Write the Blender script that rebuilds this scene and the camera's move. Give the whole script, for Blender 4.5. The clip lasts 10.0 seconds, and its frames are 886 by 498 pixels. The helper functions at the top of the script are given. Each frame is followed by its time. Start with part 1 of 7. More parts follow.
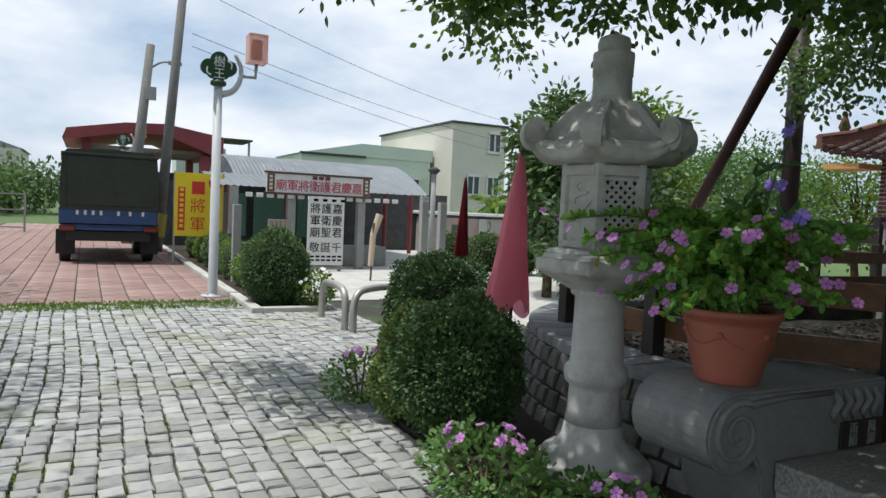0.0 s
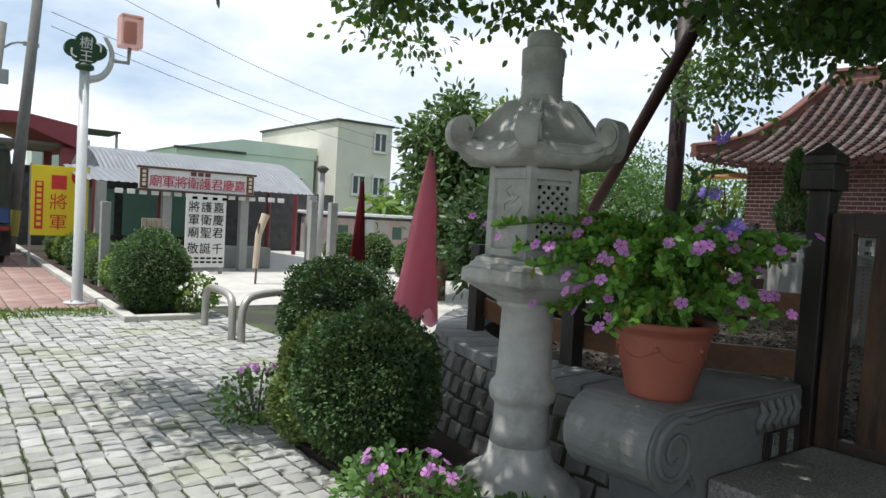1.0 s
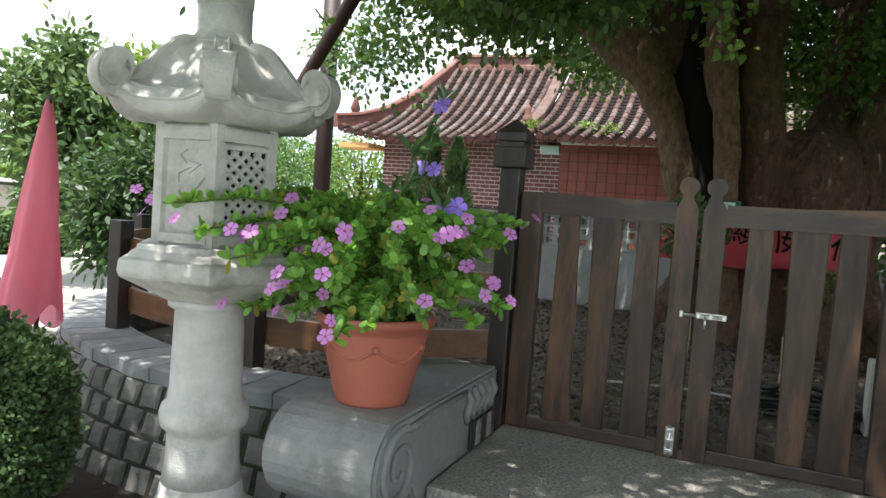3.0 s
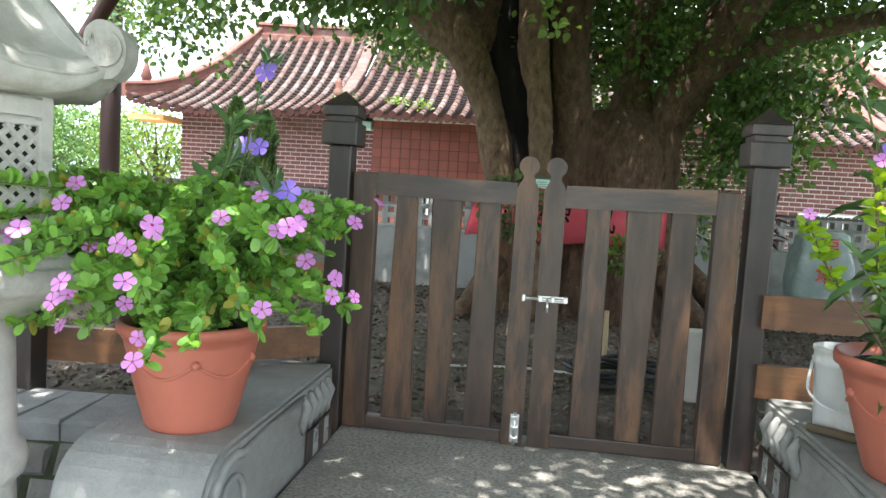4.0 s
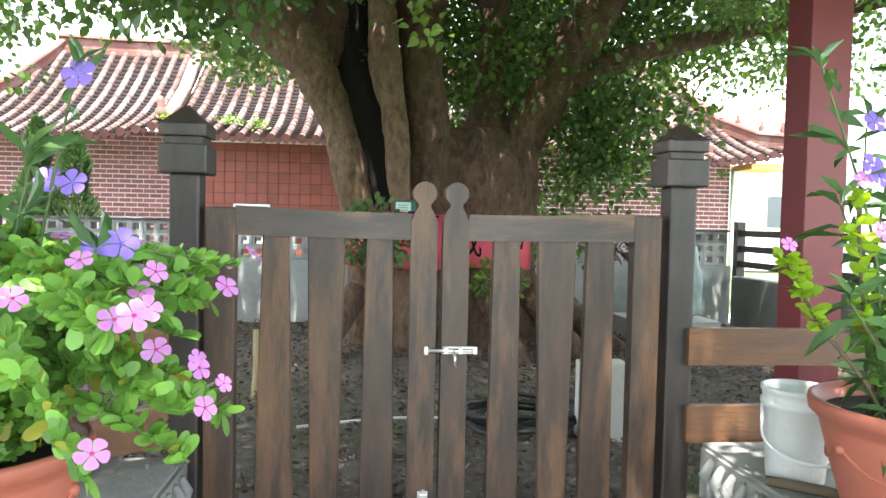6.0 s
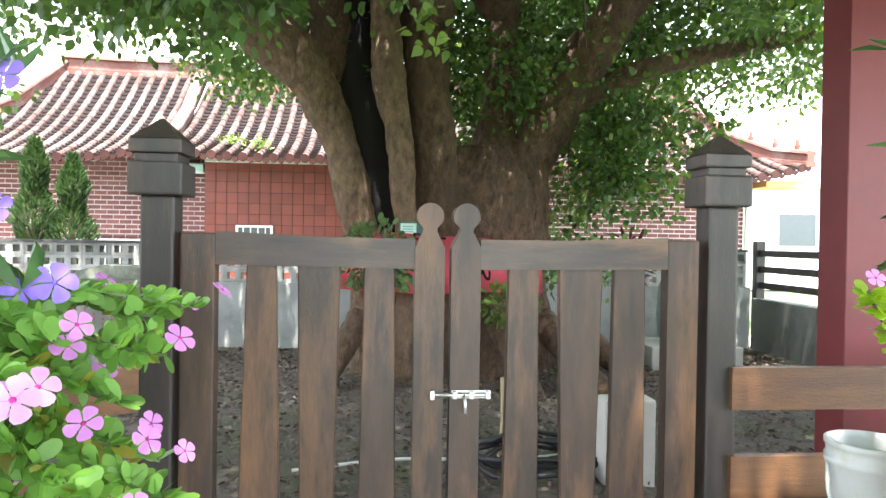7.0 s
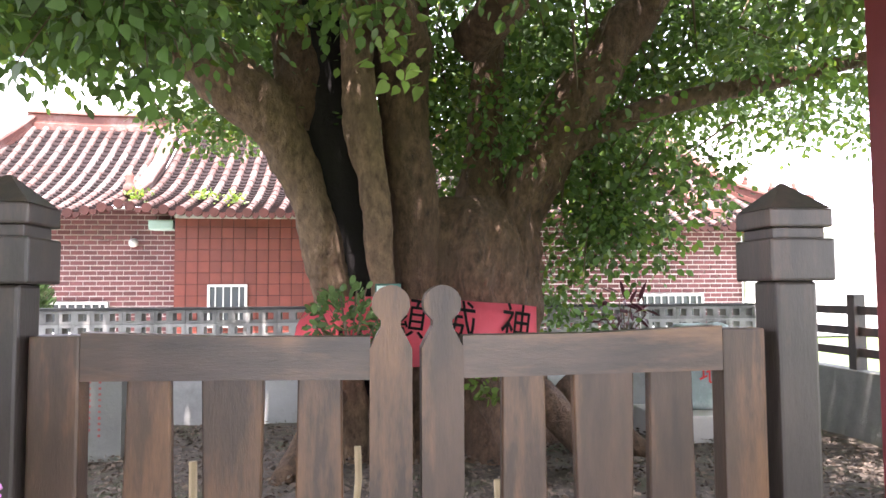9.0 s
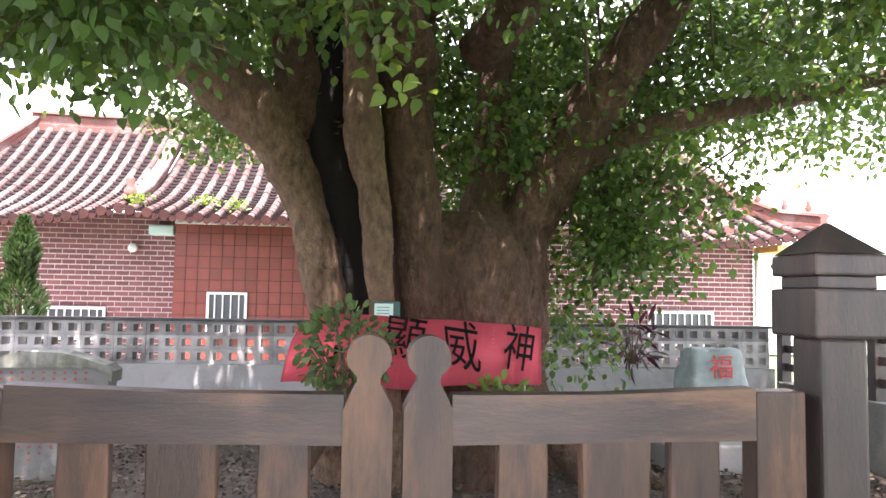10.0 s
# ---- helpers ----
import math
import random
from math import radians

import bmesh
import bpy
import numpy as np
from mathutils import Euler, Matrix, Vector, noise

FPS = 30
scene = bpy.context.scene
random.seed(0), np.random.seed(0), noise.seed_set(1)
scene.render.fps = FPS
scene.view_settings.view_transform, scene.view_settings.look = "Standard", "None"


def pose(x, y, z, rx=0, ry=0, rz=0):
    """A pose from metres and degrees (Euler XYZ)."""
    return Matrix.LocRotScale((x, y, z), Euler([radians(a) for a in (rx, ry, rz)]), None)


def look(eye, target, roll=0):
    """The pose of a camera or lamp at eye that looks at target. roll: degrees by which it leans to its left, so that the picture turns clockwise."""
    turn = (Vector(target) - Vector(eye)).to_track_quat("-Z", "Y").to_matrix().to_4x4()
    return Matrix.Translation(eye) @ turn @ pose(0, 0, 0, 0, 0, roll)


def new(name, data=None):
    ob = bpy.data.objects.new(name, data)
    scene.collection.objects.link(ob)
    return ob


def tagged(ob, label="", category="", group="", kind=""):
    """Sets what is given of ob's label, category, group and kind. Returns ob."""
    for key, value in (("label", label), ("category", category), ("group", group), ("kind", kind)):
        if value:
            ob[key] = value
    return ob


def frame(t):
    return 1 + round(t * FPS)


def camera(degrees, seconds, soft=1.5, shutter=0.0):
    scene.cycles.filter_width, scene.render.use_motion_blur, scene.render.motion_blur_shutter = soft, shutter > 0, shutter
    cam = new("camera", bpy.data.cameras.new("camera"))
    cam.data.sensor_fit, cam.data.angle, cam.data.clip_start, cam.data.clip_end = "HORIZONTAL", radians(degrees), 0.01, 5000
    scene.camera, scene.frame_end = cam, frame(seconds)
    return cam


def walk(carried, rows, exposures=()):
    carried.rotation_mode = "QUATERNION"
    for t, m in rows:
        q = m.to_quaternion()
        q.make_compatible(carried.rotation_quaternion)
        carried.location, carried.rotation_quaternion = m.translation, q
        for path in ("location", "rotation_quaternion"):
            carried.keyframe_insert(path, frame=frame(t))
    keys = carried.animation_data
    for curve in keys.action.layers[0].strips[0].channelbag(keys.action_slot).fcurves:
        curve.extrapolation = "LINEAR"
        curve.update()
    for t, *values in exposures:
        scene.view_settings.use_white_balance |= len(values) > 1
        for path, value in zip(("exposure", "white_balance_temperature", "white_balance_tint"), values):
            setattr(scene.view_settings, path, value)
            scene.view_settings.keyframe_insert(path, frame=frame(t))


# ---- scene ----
cam = camera(64.8, 10.0)
PATH = [
    (0, (-0.227, -0.287, 1.259), (-2.003, 0.626, 1.151), 2.6),
    (0.5, (-0.396, -0.328, 1.274), (-2.086, 0.733, 1.142), 1.9),
    (1, (-0.565, -0.283, 1.272), (-2.163, 0.916, 1.181), 3.3),
    (1.5, (-0.722, -0.205, 1.284), (-2.216, 1.121, 1.205), 3.0),
    (2, (-0.871, -0.129, 1.279), (-2.161, 1.397, 1.204), 3.8),
    (2.5, (-1.034, -0.091, 1.306), (-2.071, 1.617, 1.211), 2.9),
    (2.7, (-1.081, -0.062, 1.29), (-2.013, 1.705, 1.191), 3.4),
    (4, (-1.309, 0.231, 1.312), (-1.571, 2.207, 1.162), 3.5),
    (4.5, (-1.485, 0.359, 1.297), (-1.403, 2.353, 1.174), 1.6),
    (5, (-1.499, 0.465, 1.316), (-1.318, 2.450, 1.153), 1.3),
    (5.5, (-1.532, 0.608, 1.342), (-1.315, 2.594, 1.237), 1.3),
    (6.8, (-1.509, 0.935, 1.377), (-1.349, 2.928, 1.326), 1.1),
    (7, (-1.503, 1.009, 1.381), (-1.325, 3.001, 1.358), 0.9),
    (7.5, (-1.434, 1.176, 1.391), (-1.319, 3.172, 1.417), 1.8),
    (8, (-1.359, 1.316, 1.407), (-1.249, 3.313, 1.430), 2.5),
    (8.5, (-1.361, 1.456, 1.442), (-1.225, 3.448, 1.556), 1.8),
    (9, (-1.401, 1.605, 1.484), (-1.191, 3.591, 1.601), -0.3),
    (9.5, (-1.402, 1.703, 1.522), (-1.210, 3.692, 1.591), 0.3),
    (10, (-1.347, 1.811, 1.566), (-1.157, 3.797, 1.703), 1.0),
]
walk(cam, [(t, look(eye, target, roll)) for t, eye, target, roll in PATH],
     [(0.0, -0.38, 6250, 10), (1.0, -0.12, 6350, 10), (2.0, 0.34, 6550, 11), (2.7, 0.88, 6600, 11), (3.8, 1.85, 6550, 11), (4.5, 2.38, 6500, 11),
      (5.5, 2.57, 6550, 11), (7.0, 2.84, 6550, 13), (8.0, 2.87, 6600, 20), (8.8, 2.88, 6650, 27), (10.0, 2.76, 6650, 31)])

# ---- light ----
SUN_AZ, SUN_EL = -100.0, 72.0      # degrees: the way to the sun in plan (from +x, anticlockwise) and its height
world = bpy.data.worlds.new("sky")
scene.world = world
world.use_nodes = True
wn, wl = world.node_tree.nodes, world.node_tree.links
sky = wn.new("ShaderNodeTexSky")
sky.sky_type = "NISHITA"
sky.sun_disc = False
sky.sun_elevation = radians(SUN_EL)
sky.sun_rotation = radians(90 - SUN_AZ)
sky.dust_density = 2.5
sky.air_density = 1.0
coord = wn.new("ShaderNodeTexCoord")
cmap = wn.new("ShaderNodeMapping")
cmap.inputs["Scale"].default_value = (1.0, 1.0, 2.6)
cnoise = wn.new("ShaderNodeTexNoise")
cnoise.inputs["Scale"].default_value = 1.9
cnoise.inputs["Detail"].default_value = 7
cnoise.inputs["Roughness"].default_value = 0.55
cramp = wn.new("ShaderNodeValToRGB")
cramp.color_ramp.elements[0].position, cramp.color_ramp.elements[1].position = 0.38, 0.62
cmix = wn.new("ShaderNodeMix")
cmix.data_type = "RGBA"
cmix.inputs["B"].default_value = (10.2, 10.5, 10.9, 1)
wl.new(coord.outputs["Generated"], cmap.inputs["Vector"])
wl.new(cmap.outputs["Vector"], cnoise.inputs["Vector"])
wl.new(cnoise.outputs["Fac"], cramp.inputs["Fac"])
wl.new(cramp.outputs["Color"], cmix.inputs["Factor"])
haze = wn.new("ShaderNodeMix")
haze.data_type = "RGBA"
haze.inputs["Factor"].default_value = 0.6
haze.inputs["B"].default_value = (5.2, 7.2, 9.4, 1)
wl.new(sky.outputs["Color"], haze.inputs["A"])
wl.new(haze.outputs["Result"], cmix.inputs["A"])
wl.new(cmix.outputs["Result"], wn["Background"].inputs["Color"])
wn["Background"].inputs["Strength"].default_value = 0.122
sun = new("sun", bpy.data.lights.new("sun", "SUN"))
sun.data.energy, sun.data.angle, sun.data.color = 5.0, radians(0.6), (1.0, 0.97, 0.91)
sun_way = Vector((math.cos(radians(SUN_AZ)) * math.cos(radians(SUN_EL)), math.sin(radians(SUN_AZ)) * math.cos(radians(SUN_EL)), math.sin(radians(SUN_EL))))
sun.matrix_world = look(sun_way * 40, (0, 0, 0))


# ---- materials ----
def material(name, col, col2=None, rough=0.8, metal=0.0, scale=6.0, bump=0.2, bump_scale=40.0, spots=None, spot_scale=2.0, piece=0.0, translucent=0.0, stretch=None, island=0.0, depth=0.02):
    m = bpy.data.materials.new(name)
    m.use_nodes = True
    n, l = m.node_tree.nodes, m.node_tree.links
    b = n["Principled BSDF"]
    b.inputs["Roughness"].default_value, b.inputs["Metallic"].default_value = rough, metal
    tc = n.new("ShaderNodeTexCoord")
    src = tc.outputs["Object"]
    if stretch:
        mp = n.new("ShaderNodeMapping")
        mp.inputs["Scale"].default_value = stretch
        l.new(src, mp.inputs["Vector"])
        src = mp.outputs["Vector"]
    nz = n.new("ShaderNodeTexNoise")
    nz.inputs["Scale"].default_value, nz.inputs["Detail"].default_value, nz.inputs["Roughness"].default_value = scale, 8, 0.65
    l.new(src, nz.inputs["Vector"])
    rp = n.new("ShaderNodeValToRGB")
    rp.color_ramp.elements[0].position, rp.color_ramp.elements[1].position = 0.3, 0.7
    c2 = col2 or tuple(c * 0.7 for c in col)
    rp.color_ramp.elements[0].color, rp.color_ramp.elements[1].color = (*c2, 1), (*col, 1)
    l.new(nz.outputs["Fac"], rp.inputs["Fac"])
    out = rp.outputs["Color"]
    if spots:
        sz = n.new("ShaderNodeTexNoise")
        sz.inputs["Scale"].default_value, sz.inputs["Detail"].default_value, sz.inputs["Roughness"].default_value = spot_scale, 6, 0.7
        l.new(src, sz.inputs["Vector"])
        sr = n.new("ShaderNodeValToRGB")
        sr.color_ramp.elements[0].position, sr.color_ramp.elements[1].position = 0.5, 0.66
        l.new(sz.outputs["Fac"], sr.inputs["Fac"])
        mx = n.new("ShaderNodeMix")
        mx.data_type = "RGBA"
        mx.inputs["B"].default_value = (*spots, 1)
        l.new(sr.outputs["Color"], mx.inputs["Factor"])
        l.new(out, mx.inputs["A"])
        out = mx.outputs["Result"]
    if piece or island:
        hs = n.new("ShaderNodeHueSaturation")
        mr = n.new("ShaderNodeMapRange")
        amount = piece or island
        mr.inputs["To Min"].default_value, mr.inputs["To Max"].default_value = 1 - amount, 1 + amount
        if piece:
            l.new(n.new("ShaderNodeObjectInfo").outputs["Random"], mr.inputs["Value"])
        else:
            l.new(n.new("ShaderNodeNewGeometry").outputs["Random Per Island"], mr.inputs["Value"])
        l.new(mr.outputs["Result"], hs.inputs["Value"])
        l.new(out, hs.inputs["Color"])
        out = hs.outputs["Color"]
    l.new(out, b.inputs["Base Color"])
    if bump:
        bz = n.new("ShaderNodeTexNoise")
        bz.inputs["Scale"].default_value, bz.inputs["Detail"].default_value, bz.inputs["Roughness"].default_value = bump_scale, 5, 0.7
        l.new(src, bz.inputs["Vector"])
        bp = n.new("ShaderNodeBump")
        bp.inputs["Strength"].default_value, bp.inputs["Distance"].default_value = bump, depth
        l.new(bz.outputs["Fac"], bp.inputs["Height"])
        l.new(bp.outputs["Normal"], b.inputs["Normal"])
    if translucent:
        tr = n.new("ShaderNodeBsdfTranslucent")
        ms = n.new("ShaderNodeMixShader")
        ms.inputs["Fac"].default_value = translucent
        hue = n.new("ShaderNodeHueSaturation")
        hue.inputs["Hue"].default_value, hue.inputs["Saturation"].default_value, hue.inputs["Value"].default_value = 0.47 if col[1] > col[0] else 0.5, 1.1 if col[1] > col[0] else 1.0, 1.9 if col[1] > col[0] else 1.15
        l.new(out, hue.inputs["Color"])
        l.new(hue.outputs["Color"], tr.inputs["Color"])
        l.new(b.outputs["BSDF"], ms.inputs[1])
        l.new(tr.outputs["BSDF"], ms.inputs[2])
        l.new(ms.outputs["Shader"], n["Material Output"].inputs["Surface"])
    return m


def plain(name, col, rough=0.6, metal=0.0):
    return material(name, col, tuple(c * 0.88 for c in col), rough, metal, 9.0, 0.05, 60)


SETT = material("granite_sett", (0.44, 0.44, 0.42), (0.29, 0.29, 0.28), 0.85, 0, 9, 0.5, 60, spots=(0.33, 0.33, 0.27), spot_scale=1.3, piece=0.22)
SETT_FAR = material("granite_sett_joined", (0.44, 0.44, 0.42), (0.29, 0.29, 0.28), 0.85, 0, 9, 0.5, 60, spots=(0.31, 0.32, 0.23), spot_scale=0.9, island=0.22)
BED = material("mossy_joint_sand", (0.055, 0.055, 0.038), (0.03, 0.03, 0.026), 0.95, 0, 5, 0.5, 50, spots=(0.07, 0.115, 0.022), spot_scale=0.7)
PAVER = material("red_paver", (0.31, 0.205, 0.175), (0.235, 0.14, 0.118), 0.85, 0, 5, 0.3, 50, spots=(0.33, 0.25, 0.215), spot_scale=0.7, piece=0.15)
CONCRETE = material("pale_concrete", (0.55, 0.53, 0.48), (0.42, 0.405, 0.37), 0.9, 0, 2.5, 0.25, 50, spots=(0.36, 0.35, 0.32), spot_scale=0.6)
STONE = material("carved_granite", (0.56, 0.55, 0.52), (0.42, 0.412, 0.39), 0.75, 0, 12, 0.35, 140, spots=(0.28, 0.27, 0.24), spot_scale=2.2)
WINGSTONE = material("worn_cement_stone", (0.30, 0.30, 0.285), (0.20, 0.205, 0.20), 0.8, 0, 7, 0.4, 60, spots=(0.15, 0.155, 0.14), spot_scale=1.8)
TERRAZZO = material("washed_pebble_step", (0.64, 0.61, 0.55), (0.17, 0.16, 0.145), 0.85, 0, 75, 0.8, 90, spots=(0.30, 0.28, 0.26), spot_scale=3)
COPING = material("slate_coping", (0.33, 0.335, 0.34), (0.21, 0.215, 0.22), 0.7, 0, 10, 0.4, 70, piece=0.16)
WALLSETT = material("dark_wall_sett", (0.22, 0.215, 0.20), (0.13, 0.13, 0.12), 0.85, 0, 12, 0.5, 60, piece=0.25)
WOOD = material("dark_stained_wood", (0.080, 0.047, 0.031), (0.032, 0.021, 0.016), 0.40, 0, 3.6, 0.15, 34, spots=(0.150, 0.076, 0.038), spot_scale=0.9, stretch=(6, 6, 1.1), piece=0.16)
WOODH = material("dark_stained_rail", (0.090, 0.060, 0.045), (0.036, 0.027, 0.023), 0.38, 0, 2.6, 0.12, 30, spots=(0.15, 0.084, 0.048), spot_scale=0.9, stretch=(1.1, 6, 6), piece=0.18)
POSTWOOD = material("black_stained_post", (0.046, 0.036, 0.032), (0.026, 0.022, 0.020), 0.40, 0, 3, 0.12, 30, spots=(0.090, 0.055, 0.042), spot_scale=1.2, stretch=(5, 5, 1.2))
BOARD = material("brown_fence_board", (0.21, 0.095, 0.035), (0.12, 0.052, 0.022), 0.5, 0, 5, 0.2, 40, spots=(0.10, 0.045, 0.022), spot_scale=1.5, stretch=(0.8, 6, 6), piece=0.15)
STEEL = plain("bright_steel", (0.75, 0.75, 0.74), 0.3, 0.9)
TERRACOTTA = material("terracotta_plastic", (0.44, 0.135, 0.088), (0.36, 0.105, 0.068), 0.5, 0, 5, 0.08, 60)
SOIL = material("potting_soil", (0.05, 0.035, 0.025), None, 0.95, 0, 20, 0.8, 60)
DIRT = material("leaf_littered_dirt", (0.155, 0.125, 0.098), (0.042, 0.034, 0.028), 0.95, 0, 13, 1.0, 55, spots=(0.065, 0.085, 0.03), spot_scale=1.4)
BARK = material("camphor_bark", (0.23, 0.138, 0.082), (0.045, 0.028, 0.018), 0.9, 0, 11, 1.0, 34, spots=(0.12, 0.078, 0.050), spot_scale=2.4, stretch=(1.7, 1.7, 0.9), depth=0.05)
STEMBARK = material("pale_strip_bark", (0.36, 0.24, 0.145), (0.09, 0.057, 0.036), 0.9, 0, 11, 1.0, 34, spots=(0.19, 0.125, 0.080), spot_scale=2.4, stretch=(1.7, 1.7, 0.9), depth=0.05)
LEAF_RUELLIA = material("ruellia_leaf", (0.12, 0.24, 0.085), (0.075, 0.165, 0.06), 0.45, 0, 8, 0, island=0.3, translucent=0.3)
LEAF_SPRIG = material("yellow_green_sprig", (0.30, 0.46, 0.04), (0.22, 0.38, 0.035), 0.5, 0, 8, 0, island=0.2, translucent=0.35)
# Near-black put in for the shade in the trunk's hollow and behind the lattice.
HOLLOW = material("hollow_shade", (0.010, 0.008, 0.007), None, 0.95, 0, 8, 0.6, 30)
LEAF = material("tree_leaf", (0.078, 0.165, 0.040), (0.046, 0.105, 0.028), 0.5, 0, 3, 0, island=0.4, translucent=0.32)
LEAF_DARK = material("dark_tree_leaf", (0.045, 0.095, 0.03), (0.028, 0.062, 0.02), 0.5, 0, 3, 0, island=0.35, translucent=0.25)
LEAF_LIGHT = material("bright_leaf", (0.13, 0.22, 0.045), (0.08, 0.15, 0.03), 0.5, 0, 3, 0, island=0.3, translucent=0.35)
LEAF_HEDGE = material("hedge_leaf", (0.100, 0.172, 0.054), (0.056, 0.104, 0.033), 0.75, 0, 4, 0, island=0.4, translucent=0.2)
LEAF_VINCA = material("periwinkle_leaf", (0.21, 0.41, 0.08), (0.12, 0.28, 0.055), 0.45, 0, 8, 0, island=0.35, translucent=0.3)
LEAF_YELLOW = material("yellowing_leaf", (0.42, 0.38, 0.05), (0.28, 0.30, 0.05), 0.5, 0, 8, 0, island=0.2, translucent=0.3)
JOINT_DARK = material("dark_weathered_mortar", (0.040, 0.040, 0.036), (0.022, 0.022, 0.020), 0.95, 0, 6, 0.5, 50, spots=(0.05, 0.065, 0.028), spot_scale=1.5)
LEAF_BED = material("bedding_leaf", (0.12, 0.235, 0.055), (0.07, 0.15, 0.04), 0.5, 0, 8, 0, island=0.35, translucent=0.25)
# Brighter bush leaf: sunlight on one side of the round bush, put into colour.
LEAF_SUNLIT = material("sunlit_side_bush_leaf", (0.20, 0.27, 0.085), (0.12, 0.18, 0.05), 0.65, 0, 4, 0, island=0.4, translucent=0.3)
LEAF_BUSH = material("clipped_bush_leaf", (0.090, 0.162, 0.054), (0.052, 0.100, 0.034), 0.7, 0, 4, 0, island=0.4, translucent=0.2)
PETAL = material("pink_petal", (0.76, 0.33, 0.76), (0.66, 0.24, 0.68), 0.6, 0, 30, 0, piece=0.12, translucent=0.25)
PETAL_EYE = plain("magenta_eye", (0.50, 0.02, 0.22), 0.6)
PETAL_BLUE = material("violet_petal", (0.34, 0.22, 0.80), (0.26, 0.16, 0.68), 0.6, 0, 30, 0, piece=0.12, translucent=0.25)
PETAL_WHITE = plain("white_petal", (0.8, 0.8, 0.76), 0.6)
STEM = plain("green_stem", (0.10, 0.15, 0.05), 0.7)
TWIG = plain("brown_twig", (0.13, 0.095, 0.06), 0.85)
BRICK = material("red_brick", (0.165, 0.060, 0.060), (0.115, 0.042, 0.042), 0.85, 0, 8, 0.3, 50, island=0.25)
MORTAR = material("pale_mortar", (0.74, 0.68, 0.64), None, 0.9, 0, 10, 0.2, 60)
REDTILE = material("glazed_red_wall_tile", (0.20, 0.047, 0.030), (0.155, 0.036, 0.025), 0.45, 0, 4, 0.05, 40, island=0.14)
TILEJOINT = plain("dark_joint", (0.10, 0.035, 0.03), 0.9)
ROOFTILE = material("weathered_roof_tile", (0.115, 0.078, 0.068), (0.062, 0.031, 0.025), 0.6, 0, 5, 0.3, 40, spots=(0.15, 0.125, 0.115), spot_scale=0.8, island=0.25)
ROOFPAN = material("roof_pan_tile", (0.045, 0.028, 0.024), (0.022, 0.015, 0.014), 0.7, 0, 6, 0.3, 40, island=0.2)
RIDGE = material("red_ridge_plaster", (0.17, 0.060, 0.040), (0.10, 0.034, 0.025), 0.7, 0, 4, 0.2, 40, spots=(0.20, 0.12, 0.10), spot_scale=2.2)
GREYTILE = material("glazed_dark_drip_tile", (0.06, 0.024, 0.02), (0.03, 0.014, 0.012), 0.4, 0, 5, 0.2, 40, island=0.2)
PLASTER = material("grey_plaster", (0.45, 0.46, 0.44), (0.35, 0.36, 0.34), 0.9, 0, 2, 0.2, 40, spots=(0.26, 0.27, 0.24), spot_scale=1.2)
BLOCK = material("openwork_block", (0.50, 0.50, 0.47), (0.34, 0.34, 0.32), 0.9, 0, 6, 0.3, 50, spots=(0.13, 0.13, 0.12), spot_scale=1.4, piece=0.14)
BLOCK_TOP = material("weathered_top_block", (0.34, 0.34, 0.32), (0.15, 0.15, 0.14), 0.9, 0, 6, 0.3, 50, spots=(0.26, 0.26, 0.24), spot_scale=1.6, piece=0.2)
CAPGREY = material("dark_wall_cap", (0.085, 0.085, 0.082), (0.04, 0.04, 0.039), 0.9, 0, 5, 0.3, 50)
REDSTEEL = material("maroon_painted_steel", (0.22, 0.035, 0.04), (0.17, 0.028, 0.032), 0.45, 0, 3, 0.05, 30)
WHITEPLASTIC = material("scuffed_white_plastic", (0.72, 0.74, 0.74), (0.6, 0.62, 0.62), 0.45, 0, 5, 0.05, 40, spots=(0.5, 0.47, 0.4), spot_scale=3)
REDCLOTH = material("red_banner_cloth", (0.94, 0.18, 0.23), (0.88, 0.14, 0.18), 0.8, 0, 4, 0.1, 30)
PINKCLOTH = material("faded_pink_flag_cloth", (0.94, 0.54, 0.62), (0.90, 0.46, 0.55), 0.85, 0, 4, 0.1, 30, translucent=0.5)
MAROONCLOTH = material("dark_red_flag_cloth", (0.30, 0.025, 0.045), (0.22, 0.018, 0.03), 0.85, 0, 4, 0.1, 30, translucent=0.25)
INK = plain("black_ink", (0.008, 0.007, 0.007), 0.9)
INK.node_tree.nodes["Principled BSDF"].inputs["Specular IOR Level"].default_value = 0.1
REDINK = plain("red_paint", (0.62, 0.035, 0.03), 0.6)
WHITE = material("white_paint", (0.74, 0.74, 0.72), (0.64, 0.64, 0.62), 0.6, 0, 3, 0.1, 40)
YELLOW = material("yellow_banner_vinyl", (0.80, 0.62, 0.02), (0.74, 0.56, 0.02), 0.5, 0, 3, 0.03, 20)
CANVAS = material("dark_green_canvas", (0.040, 0.050, 0.036), (0.028, 0.035, 0.026), 0.85, 0, 4, 0.4, 25)
TRUCKBLUE = material("blue_truck_paint", (0.028, 0.075, 0.20), (0.022, 0.055, 0.15), 0.4, 0, 3, 0.05, 30)
BLACK = plain("black_rubber", (0.02, 0.02, 0.02), 0.7)
REDLAMP = plain("red_tail_lens", (0.25, 0.02, 0.015), 0.25)
CORRUGATED = material("grey_corrugated_steel", (0.46, 0.48, 0.50), (0.36, 0.38, 0.40), 0.5, 0.2, 2, 0.1, 30)
REDROOF = material("maroon_roof_sheet", (0.27, 0.045, 0.05), (0.20, 0.035, 0.04), 0.5, 0, 2, 0.1, 30)
CREAM = material("cream_render", (0.66, 0.62, 0.54), (0.58, 0.545, 0.475), 0.9, 0, 0.8, 0.1, 20)
